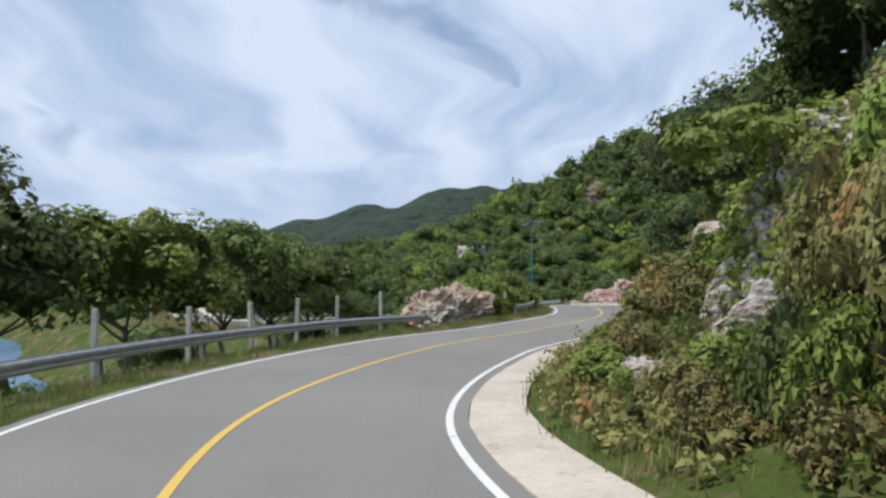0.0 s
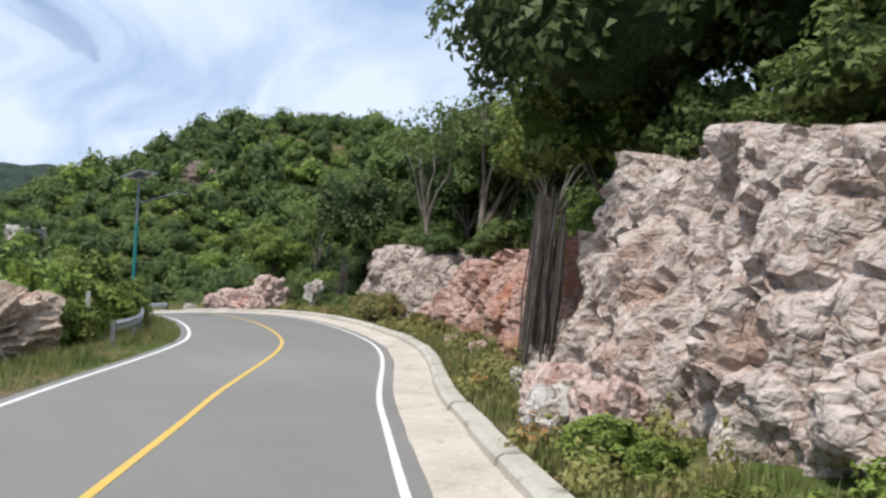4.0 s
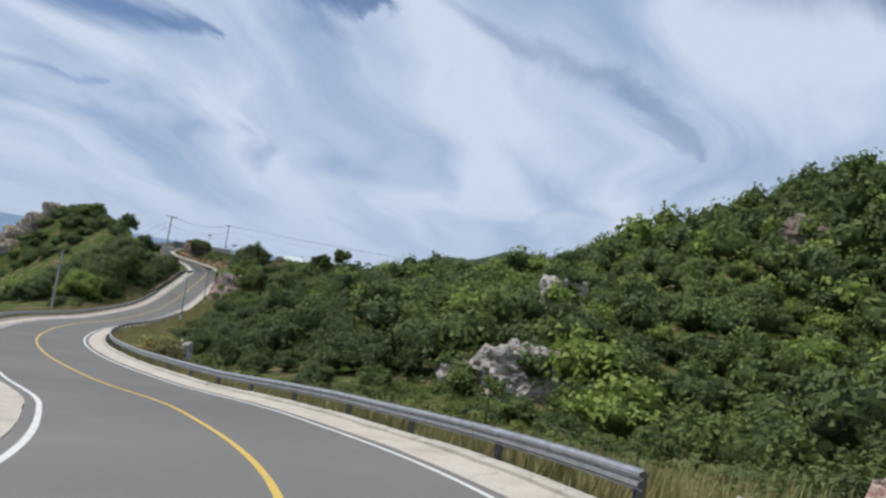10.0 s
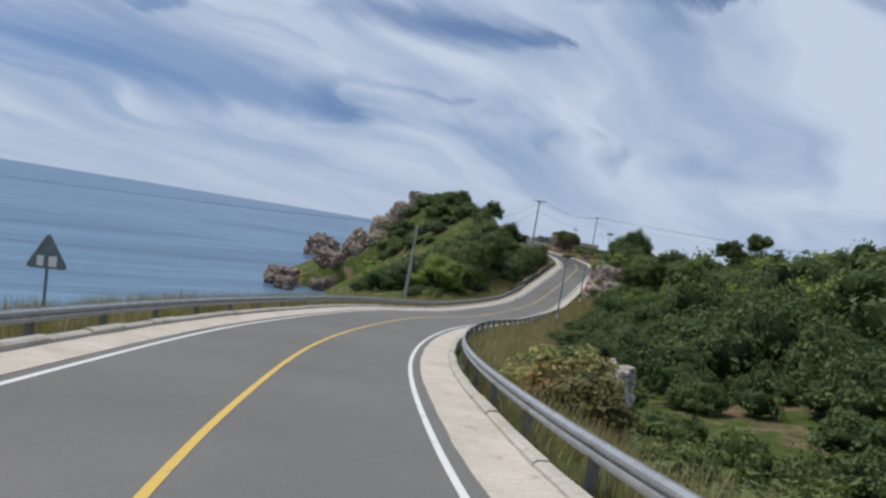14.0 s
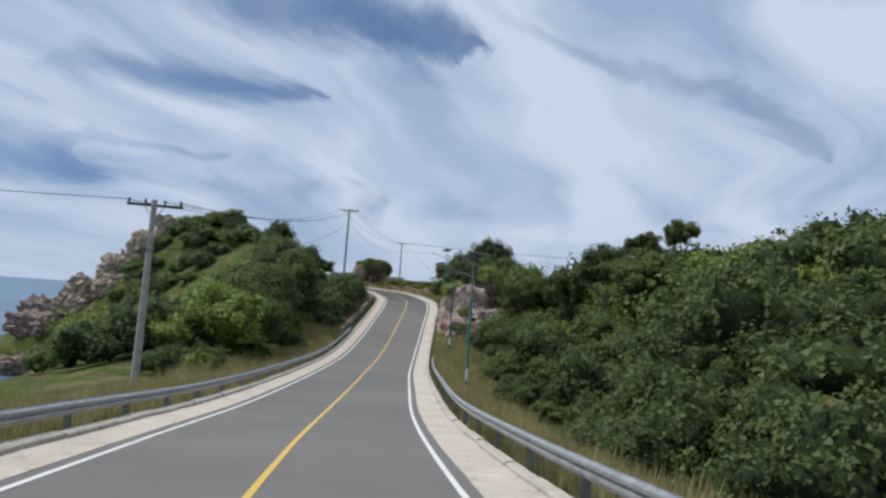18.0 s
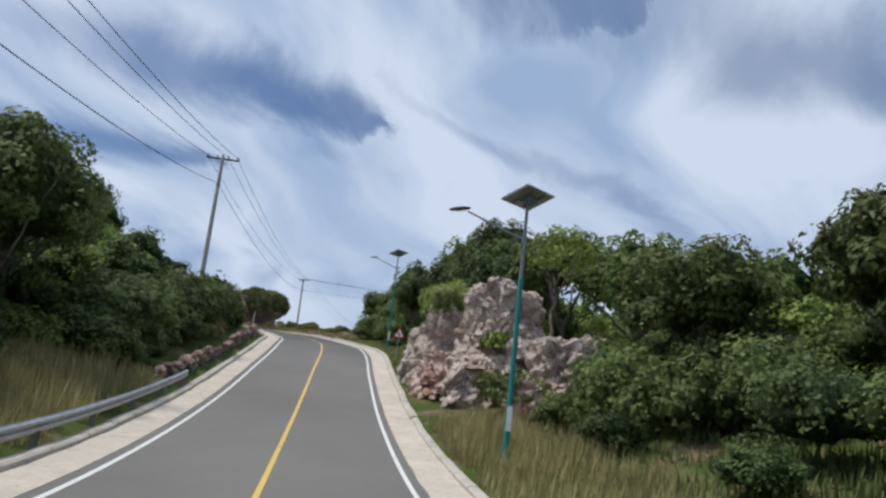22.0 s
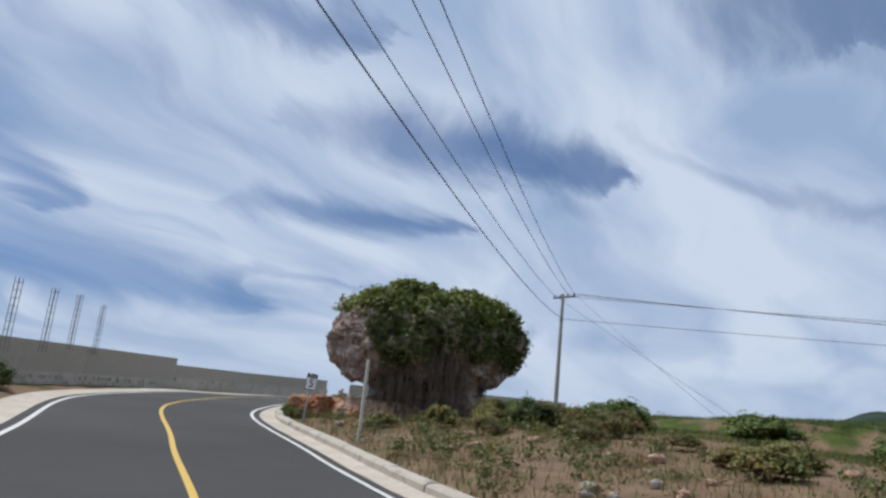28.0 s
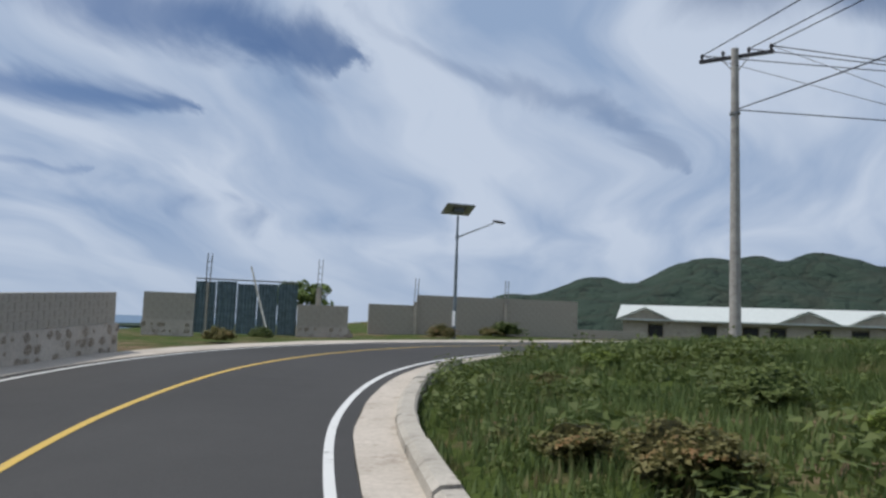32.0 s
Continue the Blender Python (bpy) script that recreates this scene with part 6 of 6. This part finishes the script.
# seaward bushes on the bend
for s in np.arange(42, 86, 2.2):
    bush_at(s, -9.2 - rnd.uniform(0, 2.2) + (1.2 if 56 < s < 76 else 0), rnd.uniform(0.9, 1.7), rnd.choice(("mid", "bright", "bright", "mid")), bulk=True)
    if int(s * 10) % 3 == 0:
        bush_at(s, -13 - rnd.uniform(0, 2.2), rnd.uniform(1.4, 2.4), rnd.choice(("mid", "bright", "mid", "dark")))
# valley edge
for s, d, r, k in ((137.0, 8.0, 1.9, "dry"), (134.0, 8.0, 1.4, "dry"), (117.3, 17.5, 2.3, "bright"), (115.4, 18.6, 1.9, "mid"), (119.5, 19, 1.7, "bright"), (112, 18, 1.3, "bright"), (106, 19, 1.5, "mid"), (120, 13, 1.2, "mid"), (126, 15, 1.3, "dry"), (103, 15, 1.1, "bright"), (138, 8.5, 1.6, "mid"), (128, 8.4, 0.9, "mid"), (142, 9, 1.4, "dark"), (148, 8.6, 1.3, "mid"), (100, 10.5, 1.5, "bright"), (104, 11.5, 1.4, "mid"), (97, 12, 1.6, "mid")):
    bush_at(s, d, r, k)
for k in range(26):
    s, d = rnd.uniform(140, 246), rnd.uniform(10.5, 20)
    bush_at(s, d, rnd.uniform(1.0, 2.1), rnd.choice(("mid", "dark", "dark", "dark")), bulk=True)
for k in range(20):
    s, d = rnd.uniform(206, 250), -rnd.uniform(7.4, 12)
    bush_at(s, d, rnd.uniform(0.8, 1.7), rnd.choice(("mid", "dark", "bright", "dark")), bulk=True)
for k in range(20):
    s, d = rnd.uniform(246, 292), -rnd.uniform(7.2, 12)
    bush_at(s, d, rnd.uniform(0.9, 1.9), rnd.choice(("dark", "dark", "dark", "mid")), bulk=True)
for k in range(16):
    s, d = rnd.uniform(264, 292), rnd.uniform(7.6, 11)
    bush_at(s, d, rnd.uniform(0.6, 1.4), rnd.choice(("dark", "mid", "dark", "dry")), bulk=True)
for s, d, r, k in ((316, -6.8, 0.8, "mid"), (331, -6.2, 0.95, "mid"), (332.5, -6.6, 0.7, "mid"), (333.5, 4.8, 0.5, "bright"), (334.8, 5.1, 0.55, "bright"), (332.4, 4.9, 0.4, "mid"), (336.5, 5.3, 0.5, "bright"), (338, 5.6, 0.5, "mid"), (331.3, 5.0, 0.35, "dry"), (324, 12, 1.0, "dark"), (322, 14, 1.1, "mid"), (319, 17, 1.1, "mid"), (326, 16, 0.9, "dry"), (320, 12.5, 0.9, "dry"), (316, 20, 1.2, "mid"), (312, 22, 1.3, "dark"), (308, 20, 1.3, "mid"), (304, 17, 1.3, "dark"), (300, 13, 1.0, "mid"),
                   (371.5, -6.0, 0.55, "dry"), (374, -8.4, 0.5, "mid"), (384, -9.0, 0.7, "dry"), (390, -10, 0.9, "mid"), (388, -9.4, 0.6, "dry")):
    bush_at(s, d, r, k, h=0.7)

for k in range(18):
    s, d = rnd.uniform(293, 304), rnd.uniform(8.6, 15)
    bush_at(s, d, rnd.uniform(1.1, 2.0), rnd.choice(("mid", "bright", "mid", "dark", "dry")), h=1.1, label="tall leafy scrub at the edge of the trees")
for k in range(16):
    s, d = rnd.uniform(306, 330), rnd.uniform(9, 18)
    bush_at(s, d, rnd.uniform(0.4, 0.8), rnd.choice(("dry", "mid", "dry", "dry")), h=0.7)
for x, y, r, kk in ((-110.6, 289.6, 0.8, "dry"), (-109.0, 291.0, 0.85, "dry"), (-107.4, 290.2, 0.65, "dry"), (-111.6, 288.0, 0.6, "dry"), (-113.2, 287.0, 0.45, "dry")):
    bush(x, y, r, kk, label="low olive bush before the boulder")
# mostly dark leaves: the shade on this bank is put into their colour
for k in range(16):
    bush_at(rnd.uniform(182, 247), rnd.uniform(9.4, 13), rnd.uniform(0.9, 1.6), rnd.choice(("dark", "dark", "mid")), label="dense green bush behind the tall grass")
for s, d, r in ((244, 11, 1.5), (247, 12, 1.7), (250, 13, 1.8), (253, 13.5, 1.7), (246, 9.5, 1.0), (242, 12.5, 1.7)):
    bush_at(s, d, r, "mid", h=1.1, label="leafy green bush beside the limestone outcrop")
for s in np.arange(251, 289, 2.7):
    bush_at(s, -7.3 + rnd.uniform(-0.4, 0.3), rnd.uniform(0.7, 1.2), rnd.choice(("dry", "dark", "dark")), label="dark fine-leaved thorn bush behind the stone wall")
for k in range(84):
    x, y = -129.0 + rnd.uniform(-3.0, 15), 248 + rnd.uniform(-18, 12)
    bush(x, y, rnd.uniform(1.3, 2.1), rnd.choice(("dark", "mid", "mid")), sink=0.62, bulk=True)
for s, d, r in ((55, -8.4, 1.9), (58.5, -7.6, 1.7), (62, -7.4, 1.9), (66, -6.9, 1.7), (70, -6.9, 1.6), (74, -7.0, 1.6), (55, -6.9, 1.1), (60.5, -6.2, 1.1), (63.5, -5.3, 0.9), (66.5, -5.2, 1.1), (69, -5.6, 1.5), (72, -5.5, 1.3), (75, -5.6, 1.0), (54.5, -7.2, 1.0), (66, -7.4, 1.5)):
    bush_at(s, d, r, "bright", h=1.1, label="bright yellow-green bush beside the seaward verge")
for k in range(8):
    bush_at(rnd.uniform(9, 19), rnd.uniform(5.4, 6.5), rnd.uniform(0.3, 0.7), rnd.choice(("dry", "mid", "dry", "bright")), h=1.1, label="straggly roadside shrub before the pale spur")
for s, d, r, k in ((104, 24, 1.6, "bright"), (108, 28, 1.9, "mid"), (112, 23, 1.2, "dry"), (116, 27, 1.8, "bright"), (121, 24, 1.5, "mid"), (124, 29, 2.0, "dark"), (128, 22, 1.4, "mid"), (131, 27, 1.7, "bright"), (134, 19, 1.3, "dry"), (137, 24, 1.8, "mid"), (142, 21, 1.7, "dark"), (146, 17, 1.6, "mid"), (150, 14, 1.6, "dark"), (126, 34, 2.1, "mid"), (118, 33, 2.0, "dark"), (111, 34, 2.0, "mid"), (152, 24, 2.0, "dark"), (148, 29, 1.8, "mid")):
    bush_at(s, d, r, k, h=0.9, bulk=True)
for k in range(20):
    bush_at(rnd.uniform(334, 366), rnd.uniform(5.5, 20), rnd.uniform(0.3, 0.75), rnd.choice(("mid", "bright", "dry", "bright")), h=0.6, label="low green weeds in the hilltop field")
for s, d, r in ((36.5, 5.7, 0.5), (37.4, 5.9, 0.42), (35.6, 6.0, 0.4)):
    bush_at(s, d, r, "bright", label="bright broad-leaved plant at the foot of the cut")


# vines over the boulder, the outcrop and the spur
def leaf_blanket(ob, n, leaf, material, seed, where, label):
    """Leaves lying on those faces of a rock for which where(place, normal) holds."""
    rng = np.random.default_rng(seed)
    faces = [f for f in ob.data.polygons if where(f.center, f.normal)]
    w = np.array([f.area for f in faces])
    pick = rng.choice(len(faces), n, p=w / w.sum())
    c = np.array([faces[i].center for i in pick])
    nr = np.array([faces[i].normal for i in pick])
    tuft = np.array([0.5 + 0.5 * noise.noise(Vector(p) * 1.6) for p in c])
    p = c + rng.normal(size=(n, 3)) * 0.05 + nr * (rng.random(n) * 0.42 * tuft + 0.03)[:, None]
    nrm = nr * 0.7 + np.array([0, 0, 0.5]) + rng.normal(size=(n, 3)) * 0.45
    nrm /= np.linalg.norm(nrm, axis=1)[:, None]
    a = np.cross(nrm, rng.normal(size=(n, 3)))
    a /= np.linalg.norm(a, axis=1)[:, None] + 1e-9
    b = np.cross(a, nrm)
    ln = leaf * rng.uniform(0.6, 1.35, (n, 1))
    vv, ff = leaf_triangles(p, a, b, ln, 0.42)
    vine = tagged(new("vine", fast_mesh("vine", vv, ff, material)), label, "vine")
    vine.matrix_world = ob.matrix_world.copy()
    return vine


def vine_cover(x, y, z, radii, leaf, n, seed, label, material=LEAF_BRIGHT, low=0.05, strands=0, drop=3.0):
    root = tagged(new("vine"), label, "vine")
    root.matrix_world = pose(x, y, z)
    me = crown_mesh("leaf_cover", seed, n, radii, leaf, material, 60, 0, 0.2, low, 0.6)
    piece("leaf_cover", me, root)
    rr = random.Random(seed)
    for k in range(strands):
        a = rr.uniform(-2.9, -0.2)
        px, py = math.cos(a) * radii[0] * rr.uniform(0.55, 0.9), math.sin(a) * radii[1] * rr.uniform(0.6, 0.95)
        bm = bmesh.new()
        limb_path(bm, (px, py, -0.2), (px + rr.uniform(-0.3, 0.3), py + rr.uniform(-0.3, 0.1), -rr.uniform(0.6, 1.0) * drop), 0.018, 0.012, 0.3, seed + k, 5, 4)
        part("hanging_stem", bm, BARK, root, "dry grey hanging stem")
    return root


def on_top(p, n):
    return p.z > 0.75 + 0.8 * noise.noise((p.x * 0.5, p.y * 0.5, 3)) + (0.5 if p.x < -2.2 else 0.0)


def on_front(p, n):
    return p.x > -1.7 + 0.8 * noise.noise((p.z, 1, 1)) and p.z > -0.9 + 0.9 * noise.noise((p.x * 0.9, 2, 7)) and p.y < 1.8


leaf_blanket(BOULDER, 15000, 0.15, LEAF_BRIGHT, 301, on_top, "thick green vine draped over the boulder's top")
leaf_blanket(BOULDER, 13000, 0.15, LEAF_MID, 302, on_front, "green vine hanging down the boulder's face")
BM_ = pose(BX, BY, 0, 0, 0, 25)


def stem_curtain(label, n, seed):
    """Dry stems hanging from the vine to the ground before the foot."""
    root = tagged(new("hanging_stems"), label, "vine")
    root.matrix_world = BM_ @ Matrix.Translation((0, 0, -8.5))
    rr = random.Random(seed)
    for k in range(n):
        x = rr.uniform(-1.5, 2.2)
        y = -2.9 + 0.10 * (x - 1) ** 2 + rr.uniform(-0.2, 0.8)
        bm = bmesh.new()
        r = rr.uniform(0.008, 0.022)
        limb_path(bm, (x, y, rr.uniform(2.8, 3.9)), (x + rr.uniform(-0.35, 0.35), y + rr.uniform(0.0, 0.5), rr.uniform(-0.1, 0.7)), r, r * 0.7, 0.35, seed + k, 5, 4)
        part("stem", bm, STEM, root)
    return root


STEM = m_plain("dry grey stems", (0.15, 0.115, 0.09), 0.9, vary=0.4)
stem_curtain("curtain of dry grey hanging stems below the vine", 240, 202)
leaf_blanket(bpy.data.objects["outcrop"], 9000, 0.125, LEAF_BRIGHT, 304, lambda p, n: p.z > 1.75 + 0.7 * noise.noise((p.x * 0.8, p.y * 0.8, 1)), "bright green creeper capping the limestone tower")
q = at(254.0, 9.0)
vine_cover(q.x - 0.4, q.y - 1.2, q.z + 3.2, (0.7, 0.6, 0.6), 0.18, 320, 205, "small green tuft growing on the rock", LEAF_BRIGHT, -0.4)
q = at(250.0, 8.6)
vine_cover(q.x, q.y, q.z + 1.5, (1.8, 1.4, 1.1), 0.18, 1300, 206, "green creeper on the outcrop's foot", LEAF_MID, -0.4)
q = at(15.0, 8.2)
vine_cover(q.x, q.y, q.z + 4.3, (1.5, 1.4, 0.7), 0.16, 1700, 207, "bright yellow-green creeper over the pale spur", LEAF_BRIGHT, -0.2)
leaf_blanket(bpy.data.objects["rock_face_spur"], 9500, 0.13, LEAF_BRIGHT, 305, lambda p, n: p.z > at(14).z + 2.2 + 1.2 * noise.noise((p.x * 0.7, p.y * 0.7, 4)), "yellow-green creeper hanging over the pale spur")
q = at(139.6, 8.6)
rock(0, 0, (1.8, 1.4, 2.8), 210, ROCK_PALE, "white rock standing beside valley bushes", where=(q.x + 1.4, q.y + 0.4, gh(q.x, q.y)), detail=4)



def build_scrub():
    """The scrub that nobody could count, joined kind by kind."""
    for kind, found in BULK.items():
        V, F, I, base = [], [], [], 0
        for me, m in found:
            v = np.empty(len(me.vertices) * 3, np.float32)
            me.vertices.foreach_get("co", v)
            f = np.empty(len(me.polygons) * 3, np.int32)
            me.loops.foreach_get("vertex_index", f)
            i = np.empty(len(me.polygons), np.int32)
            me.polygons.foreach_get("material_index", i)
            V.append(v.reshape(-1, 3) @ m[:3, :3].T + m[:3, 3])
            F.append(f.reshape(-1, 3) + base)
            I.append(i)
            base += len(me.vertices)
        mats = list(found[0][0].materials)
        me = fast_mesh("scrub", np.vstack(V), np.vstack(F), mats[0])
        me.materials.append(mats[1])
        me.polygons.foreach_set("material_index", np.concatenate(I))
        me.polygons.foreach_set("use_smooth", np.ones(len(me.polygons), bool))
        tagged(new("scrub", me), {"mid": "green leafy scrub on the slopes", "dark": "dark green thorny scrub on the slopes", "bright": "light green scrub on the slopes", "dry": "olive and rust-brown scrub on the slopes"}[kind], "scrub", kind="stuff")


build_scrub()

# ---- woods over the slopes: one mass of crowns ----


def build_woods():
    rng = np.random.default_rng(77)
    protos = {}
    for lod, n, leaf, level in ((0, 1250, 0.078, 3), (1, 520, 0.118, 2), (2, 320, 0.15, 2), (3, 180, 0.20, 2)):
        protos[lod] = []
        for k in range(6):
            r2 = np.random.default_rng(900 + k + 10 * lod)
            v, f, c, sc = leaf_cloud(r2, n, (1, 1, 0.9), leaf, 26, 0.30, -0.05)
            cv, cf = clump_body(r2, c, sc, (1, 1, 0.9), level, 0.80, 0.09)
            protos[lod].append((v, f, cv, cf))
    xs, ys = [], []
    for step, lo, hi in ((2.9, 0, 34), (3.5, 34, 85), (4.4, 85, 190), (8.0, 190, 380)):
        gx, gy = np.meshgrid(np.arange(-210, 260, step), np.arange(-60, 480, step))
        gx = gx.ravel() + rng.uniform(-0.5, 0.5, gx.size) * step
        gy = gy.ravel() + rng.uniform(-0.5, 0.5, gy.size) * step
        s, d, z = near(gx, gy)
        a = np.abs(d)
        ok = (a >= lo) & (a < hi)
        right = (d > np.interp(s, [0, 60, 76, 88, 100, 112, 132, 150, 166, 180, 240, 255, 290, 296], [12.5, 12.5, 12, 15, 32, 37, 40, 34, 20, 12, 13, 16, 15, 60])) & (s < 300)
        left = (d < -np.interp(s, [0, 45, 86, 95], [11, 13, 12, 400])) & (s < 92) | ((d < -12) & (s > 214) & (s < 292) & (d > -24))
        ok &= (right | left) & (gx < 0.75 * gy + 15) & ~((d > 110) & (s > 235))
        ok &= ~((s > 296) & (a < 150)) & (gy > 12) & ((d > 0) | (d > -34))
        xs.append(np.c_[gx[ok], gy[ok], np.full(ok.sum(), step), d[ok]])
    q = np.vstack(xs)
    hz = ground_height(q[:, 0], q[:, 1])
    keep_ = hz > SEA_LEVEL + 2.5
    q, hz = q[keep_], hz[keep_]
    # seen from the road only up to the ridge
    n = len(q)
    kind = rng.random(n)
    sq, dq, _ = near(q[:, 0], q[:, 1])
    # all dark leaves beside this stretch, their colour carries the slope's shade
    kind = np.where((sq > 142) & (sq < 216) & (np.abs(dq) < 34), 0.6, kind)
    groups = {"mid": (kind < 0.52), "dark": (kind >= 0.52) & (kind < 0.85), "bright": kind >= 0.85}
    for g, mask in groups.items():
        V, F, CI, base = [], [], [], 0
        CV, CF, cbase = [], [], 0
        for (x, y, step, d), z in zip(q[mask], hz[mask]):
            tall = 1.0 if rng.random() > 0.16 else rng.uniform(1.15, 1.4)
            r = step * (0.40 + 0.55 * rng.random() ** 1.6) * tall
            h = r * rng.uniform(0.85, 1.35)
            lod = 0 if abs(d) < 20 else 1 if step < 3 else 2 if step < 4 else 3
            r = min(r, 2.5) if lod == 0 else r
            h = min(h, 3.0) if lod == 0 else h
            v, f, cv, cf = protos[lod][rng.integers(0, 6)]
            a = rng.uniform(0, 6.28)
            c, s_ = math.cos(a), math.sin(a)
            m = np.array([[c * r, -s_ * r, 0], [s_ * r, c * r, 0], [0, 0, h]]).T
            o = np.array([x, y, z + h * 0.45 + (tall - 1) * 2.2])
            V.append(v @ m + o)
            F.append(f + base)
            base += len(v)
            CV.append(cv @ m + o)
            CF.append(cf + cbase)
            cbase += len(cv)
        V, F, CV, CF = np.vstack(V), np.vstack(F), np.vstack(CV), np.vstack(CF)
        nl = len(F)
        me = fast_mesh("woods", np.vstack([V, CV]), np.vstack([F, CF + len(V)]), {"mid": LEAF_MID, "dark": LEAF_DARK, "bright": LEAF_BRIGHT}[g])
        me.polygons.foreach_set("use_smooth", np.ones(len(me.polygons), bool))
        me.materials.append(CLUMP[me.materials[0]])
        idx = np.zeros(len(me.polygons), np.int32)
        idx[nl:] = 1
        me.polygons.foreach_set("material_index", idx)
        tagged(new("woods", me), {"mid": "green scrub woodland covering the slopes", "dark": "dark green scrub trees covering the slopes", "bright": "light green scrub scattered over the slopes"}[g], "woods", kind="stuff")


build_woods()

# ---- grass ----


def grass_patch(name, spans, per_m2, h, material, label, seed, wide=0.03, clump=0.5):
    """Blades scattered over spans of (s0, s1, d0, d1)."""
    rng = np.random.default_rng(seed)
    P_ = []
    for s0, s1, d0, d1 in spans:
        n = int((s1 - s0) * abs(d1 - d0) * per_m2)
        s, d = rng.uniform(s0, s1, n), rng.uniform(min(d0, d1), max(d0, d1), n)
        x, y = np.interp(s, RUN, LINE[:, 0]), np.interp(s, RUN, LINE[:, 1])
        tx, ty = np.interp(s, RUN, TAN[:, 0]), np.interp(s, RUN, TAN[:, 1])
        x, y = x + ty * d, y - tx * d
        dens = np.sin(x * 1.1 + 2 * np.sin(y * 0.7)) * np.sin(y * 1.3 + np.sin(x * 0.9)) * 0.5 + 0.5
        ok = dens > clump * rng.random(n)
        P_.append(np.c_[x[ok], y[ok], dens[ok]])
    q = np.vstack(P_)
    z = ground_height(q[:, 0], q[:, 1])
    s, d, rz = near(q[:, 0], q[:, 1])
    z = np.where(np.abs(d) < 4.9, np.maximum(z, rz - 0.06), z)
    ok = np.abs(d) > 3.5
    q, z = q[ok], z[ok]
    n = len(q)
    hh = h * rng.uniform(0.45, 1.3, n) * (0.6 + 0.6 * q[:, 2])
    a = rng.uniform(0, 6.28, n)
    bend = rng.uniform(0.1, 0.55, n) * hh
    side = np.c_[np.cos(a), np.sin(a), np.zeros(n)]
    fwd = np.c_[-np.sin(a), np.cos(a), np.zeros(n)]
    w = wide * rng.uniform(0.6, 1.4, n)
    o = np.c_[q[:, :2], z - 0.04]
    up = np.c_[np.zeros(n), np.zeros(n), hh]
    v = np.stack([o - side * w[:, None], o + side * w[:, None], o + fwd * bend[:, None] + up], 1).reshape(-1, 3)
    f = np.arange(3 * n).reshape(-1, 3)
    tagged(new(name, fast_mesh(name, v, f, material)), label, "grass", kind="stuff")


grass_patch("verge_grass", ((-20, 84, -3.6, -6.4), (30, 76, 5.0, 7.0), (262, 292, 4.9, 8)), 150, 0.30, GRASS, "short green and straw-coloured grass on the verge", 1, 0.015)
grass_patch("tall_grass", ((84, 250, 5.1, 9.4), (88, 250, -5.2, -9.5)), 95, 0.85, GRASS_STRAW, "tall dry grass beyond the guardrail", 2, 0.018)
grass_patch("field_grass", ((331, 396, 4.4, 16),), 190, 0.24, GRASS_GREEN, "lush green grass on the hilltop field", 3, 0.02, 0.5)
grass_patch("far_field_grass", ((334, 400, 16, 44),), 40, 0.26, GRASS_GREEN, "rough green grass at the back of the field", 4, 0.03, 0.9)
grass_patch("slope_grass", ((92, 150, 8.6, 28), (150, 250, 8.6, 16)), 42, 0.5, GRASS_GREEN, "green grass on the valley slope", 5, 0.05, 0.6)
grass_patch("dry_grass", ((292, 334, 4.6, 22),), 42, 0.26, GRASS, "sparse dry grass on the bare earth", 6, 0.016, 1.0)
grass_patch("roadside_grass", ((-4, 33, 4.4, 7.4), (33, 76, 4.8, 7.0)), 70, 0.42, GRASS, "dry brown grass and weeds along the gutter", 8, 0.014, 0.8)


def weeds(spans, n, radius, height, material, label, seed, leaf=0.1, per=90):
    """Low matted clumps of leaves scattered over spans of (s0, s1, d0, d1)."""
    rng = np.random.default_rng(seed)
    protos = [leaf_cloud(np.random.default_rng(seed + k), per, (1, 1, 1), leaf / radius, 9, 0.5, 0.0)[0] for k in range(4)]
    V_ = []
    for k in range(n):
        s0, s1, d0, d1 = spans[k % len(spans)]
        q = at(rng.uniform(s0, s1), rng.uniform(d0, d1))
        r, a = radius * rng.uniform(0.5, 1.5), rng.uniform(0, 6.28)
        h = height * rng.uniform(0.5, 1.5)
        c, s_ = math.cos(a), math.sin(a)
        V_.append(protos[k % 4] @ np.array([[c * r, s_ * r, 0], [-s_ * r, c * r, 0], [0, 0, h]]) + np.array([q.x, q.y, gh(q.x, q.y)]))
    v = np.vstack(V_)
    tagged(new("weeds", fast_mesh("weeds", v, np.arange(len(v)).reshape(-1, 3), material)), label, "weeds", kind="stuff")


weeds(((333, 372, 4.8, 11), (338, 380, 9, 24)), 330, 0.5, 0.34, LEAF_MID, "low leafy weeds matted over the hilltop field", 61)
weeds(((0, 33, 4.7, 7.0), (33, 76, 5.0, 6.8)), 260, 0.34, 0.4, LEAF_DRY, "dry brown and olive weeds along the gutter", 62, 0.08)
weeds(((0, 33, 5.2, 8.0), (300, 333, 5, 12), (86, 180, 8, 14)), 240, 0.45, 0.4, LEAF_MID, "green weeds scattered along the roadside", 63, 0.09)
weeds(((296, 334, 4.8, 14),), 150, 0.35, 0.25, LEAF_DRY, "dry weeds on the bare earth", 64, 0.07)
weeds(((90, 150, 7.5, 20), (98, 150, 16, 38)), 560, 0.85, 0.62, GRASS_GREEN, "lush green weeds over the valley slope", 65, 0.2, 110)
weeds(((92, 150, 7.5, 38),), 260, 1.1, 0.95, LEAF_MID, "rank green growth over the valley floor", 66, 0.24, 120)
vine_cover(-144.3, 333.6, -5.0, (1.7, 1.0, 0.9), 0.2, 1500, 208, "green creeper heaped over the wall beside the gate", LEAF_MID, -0.3)
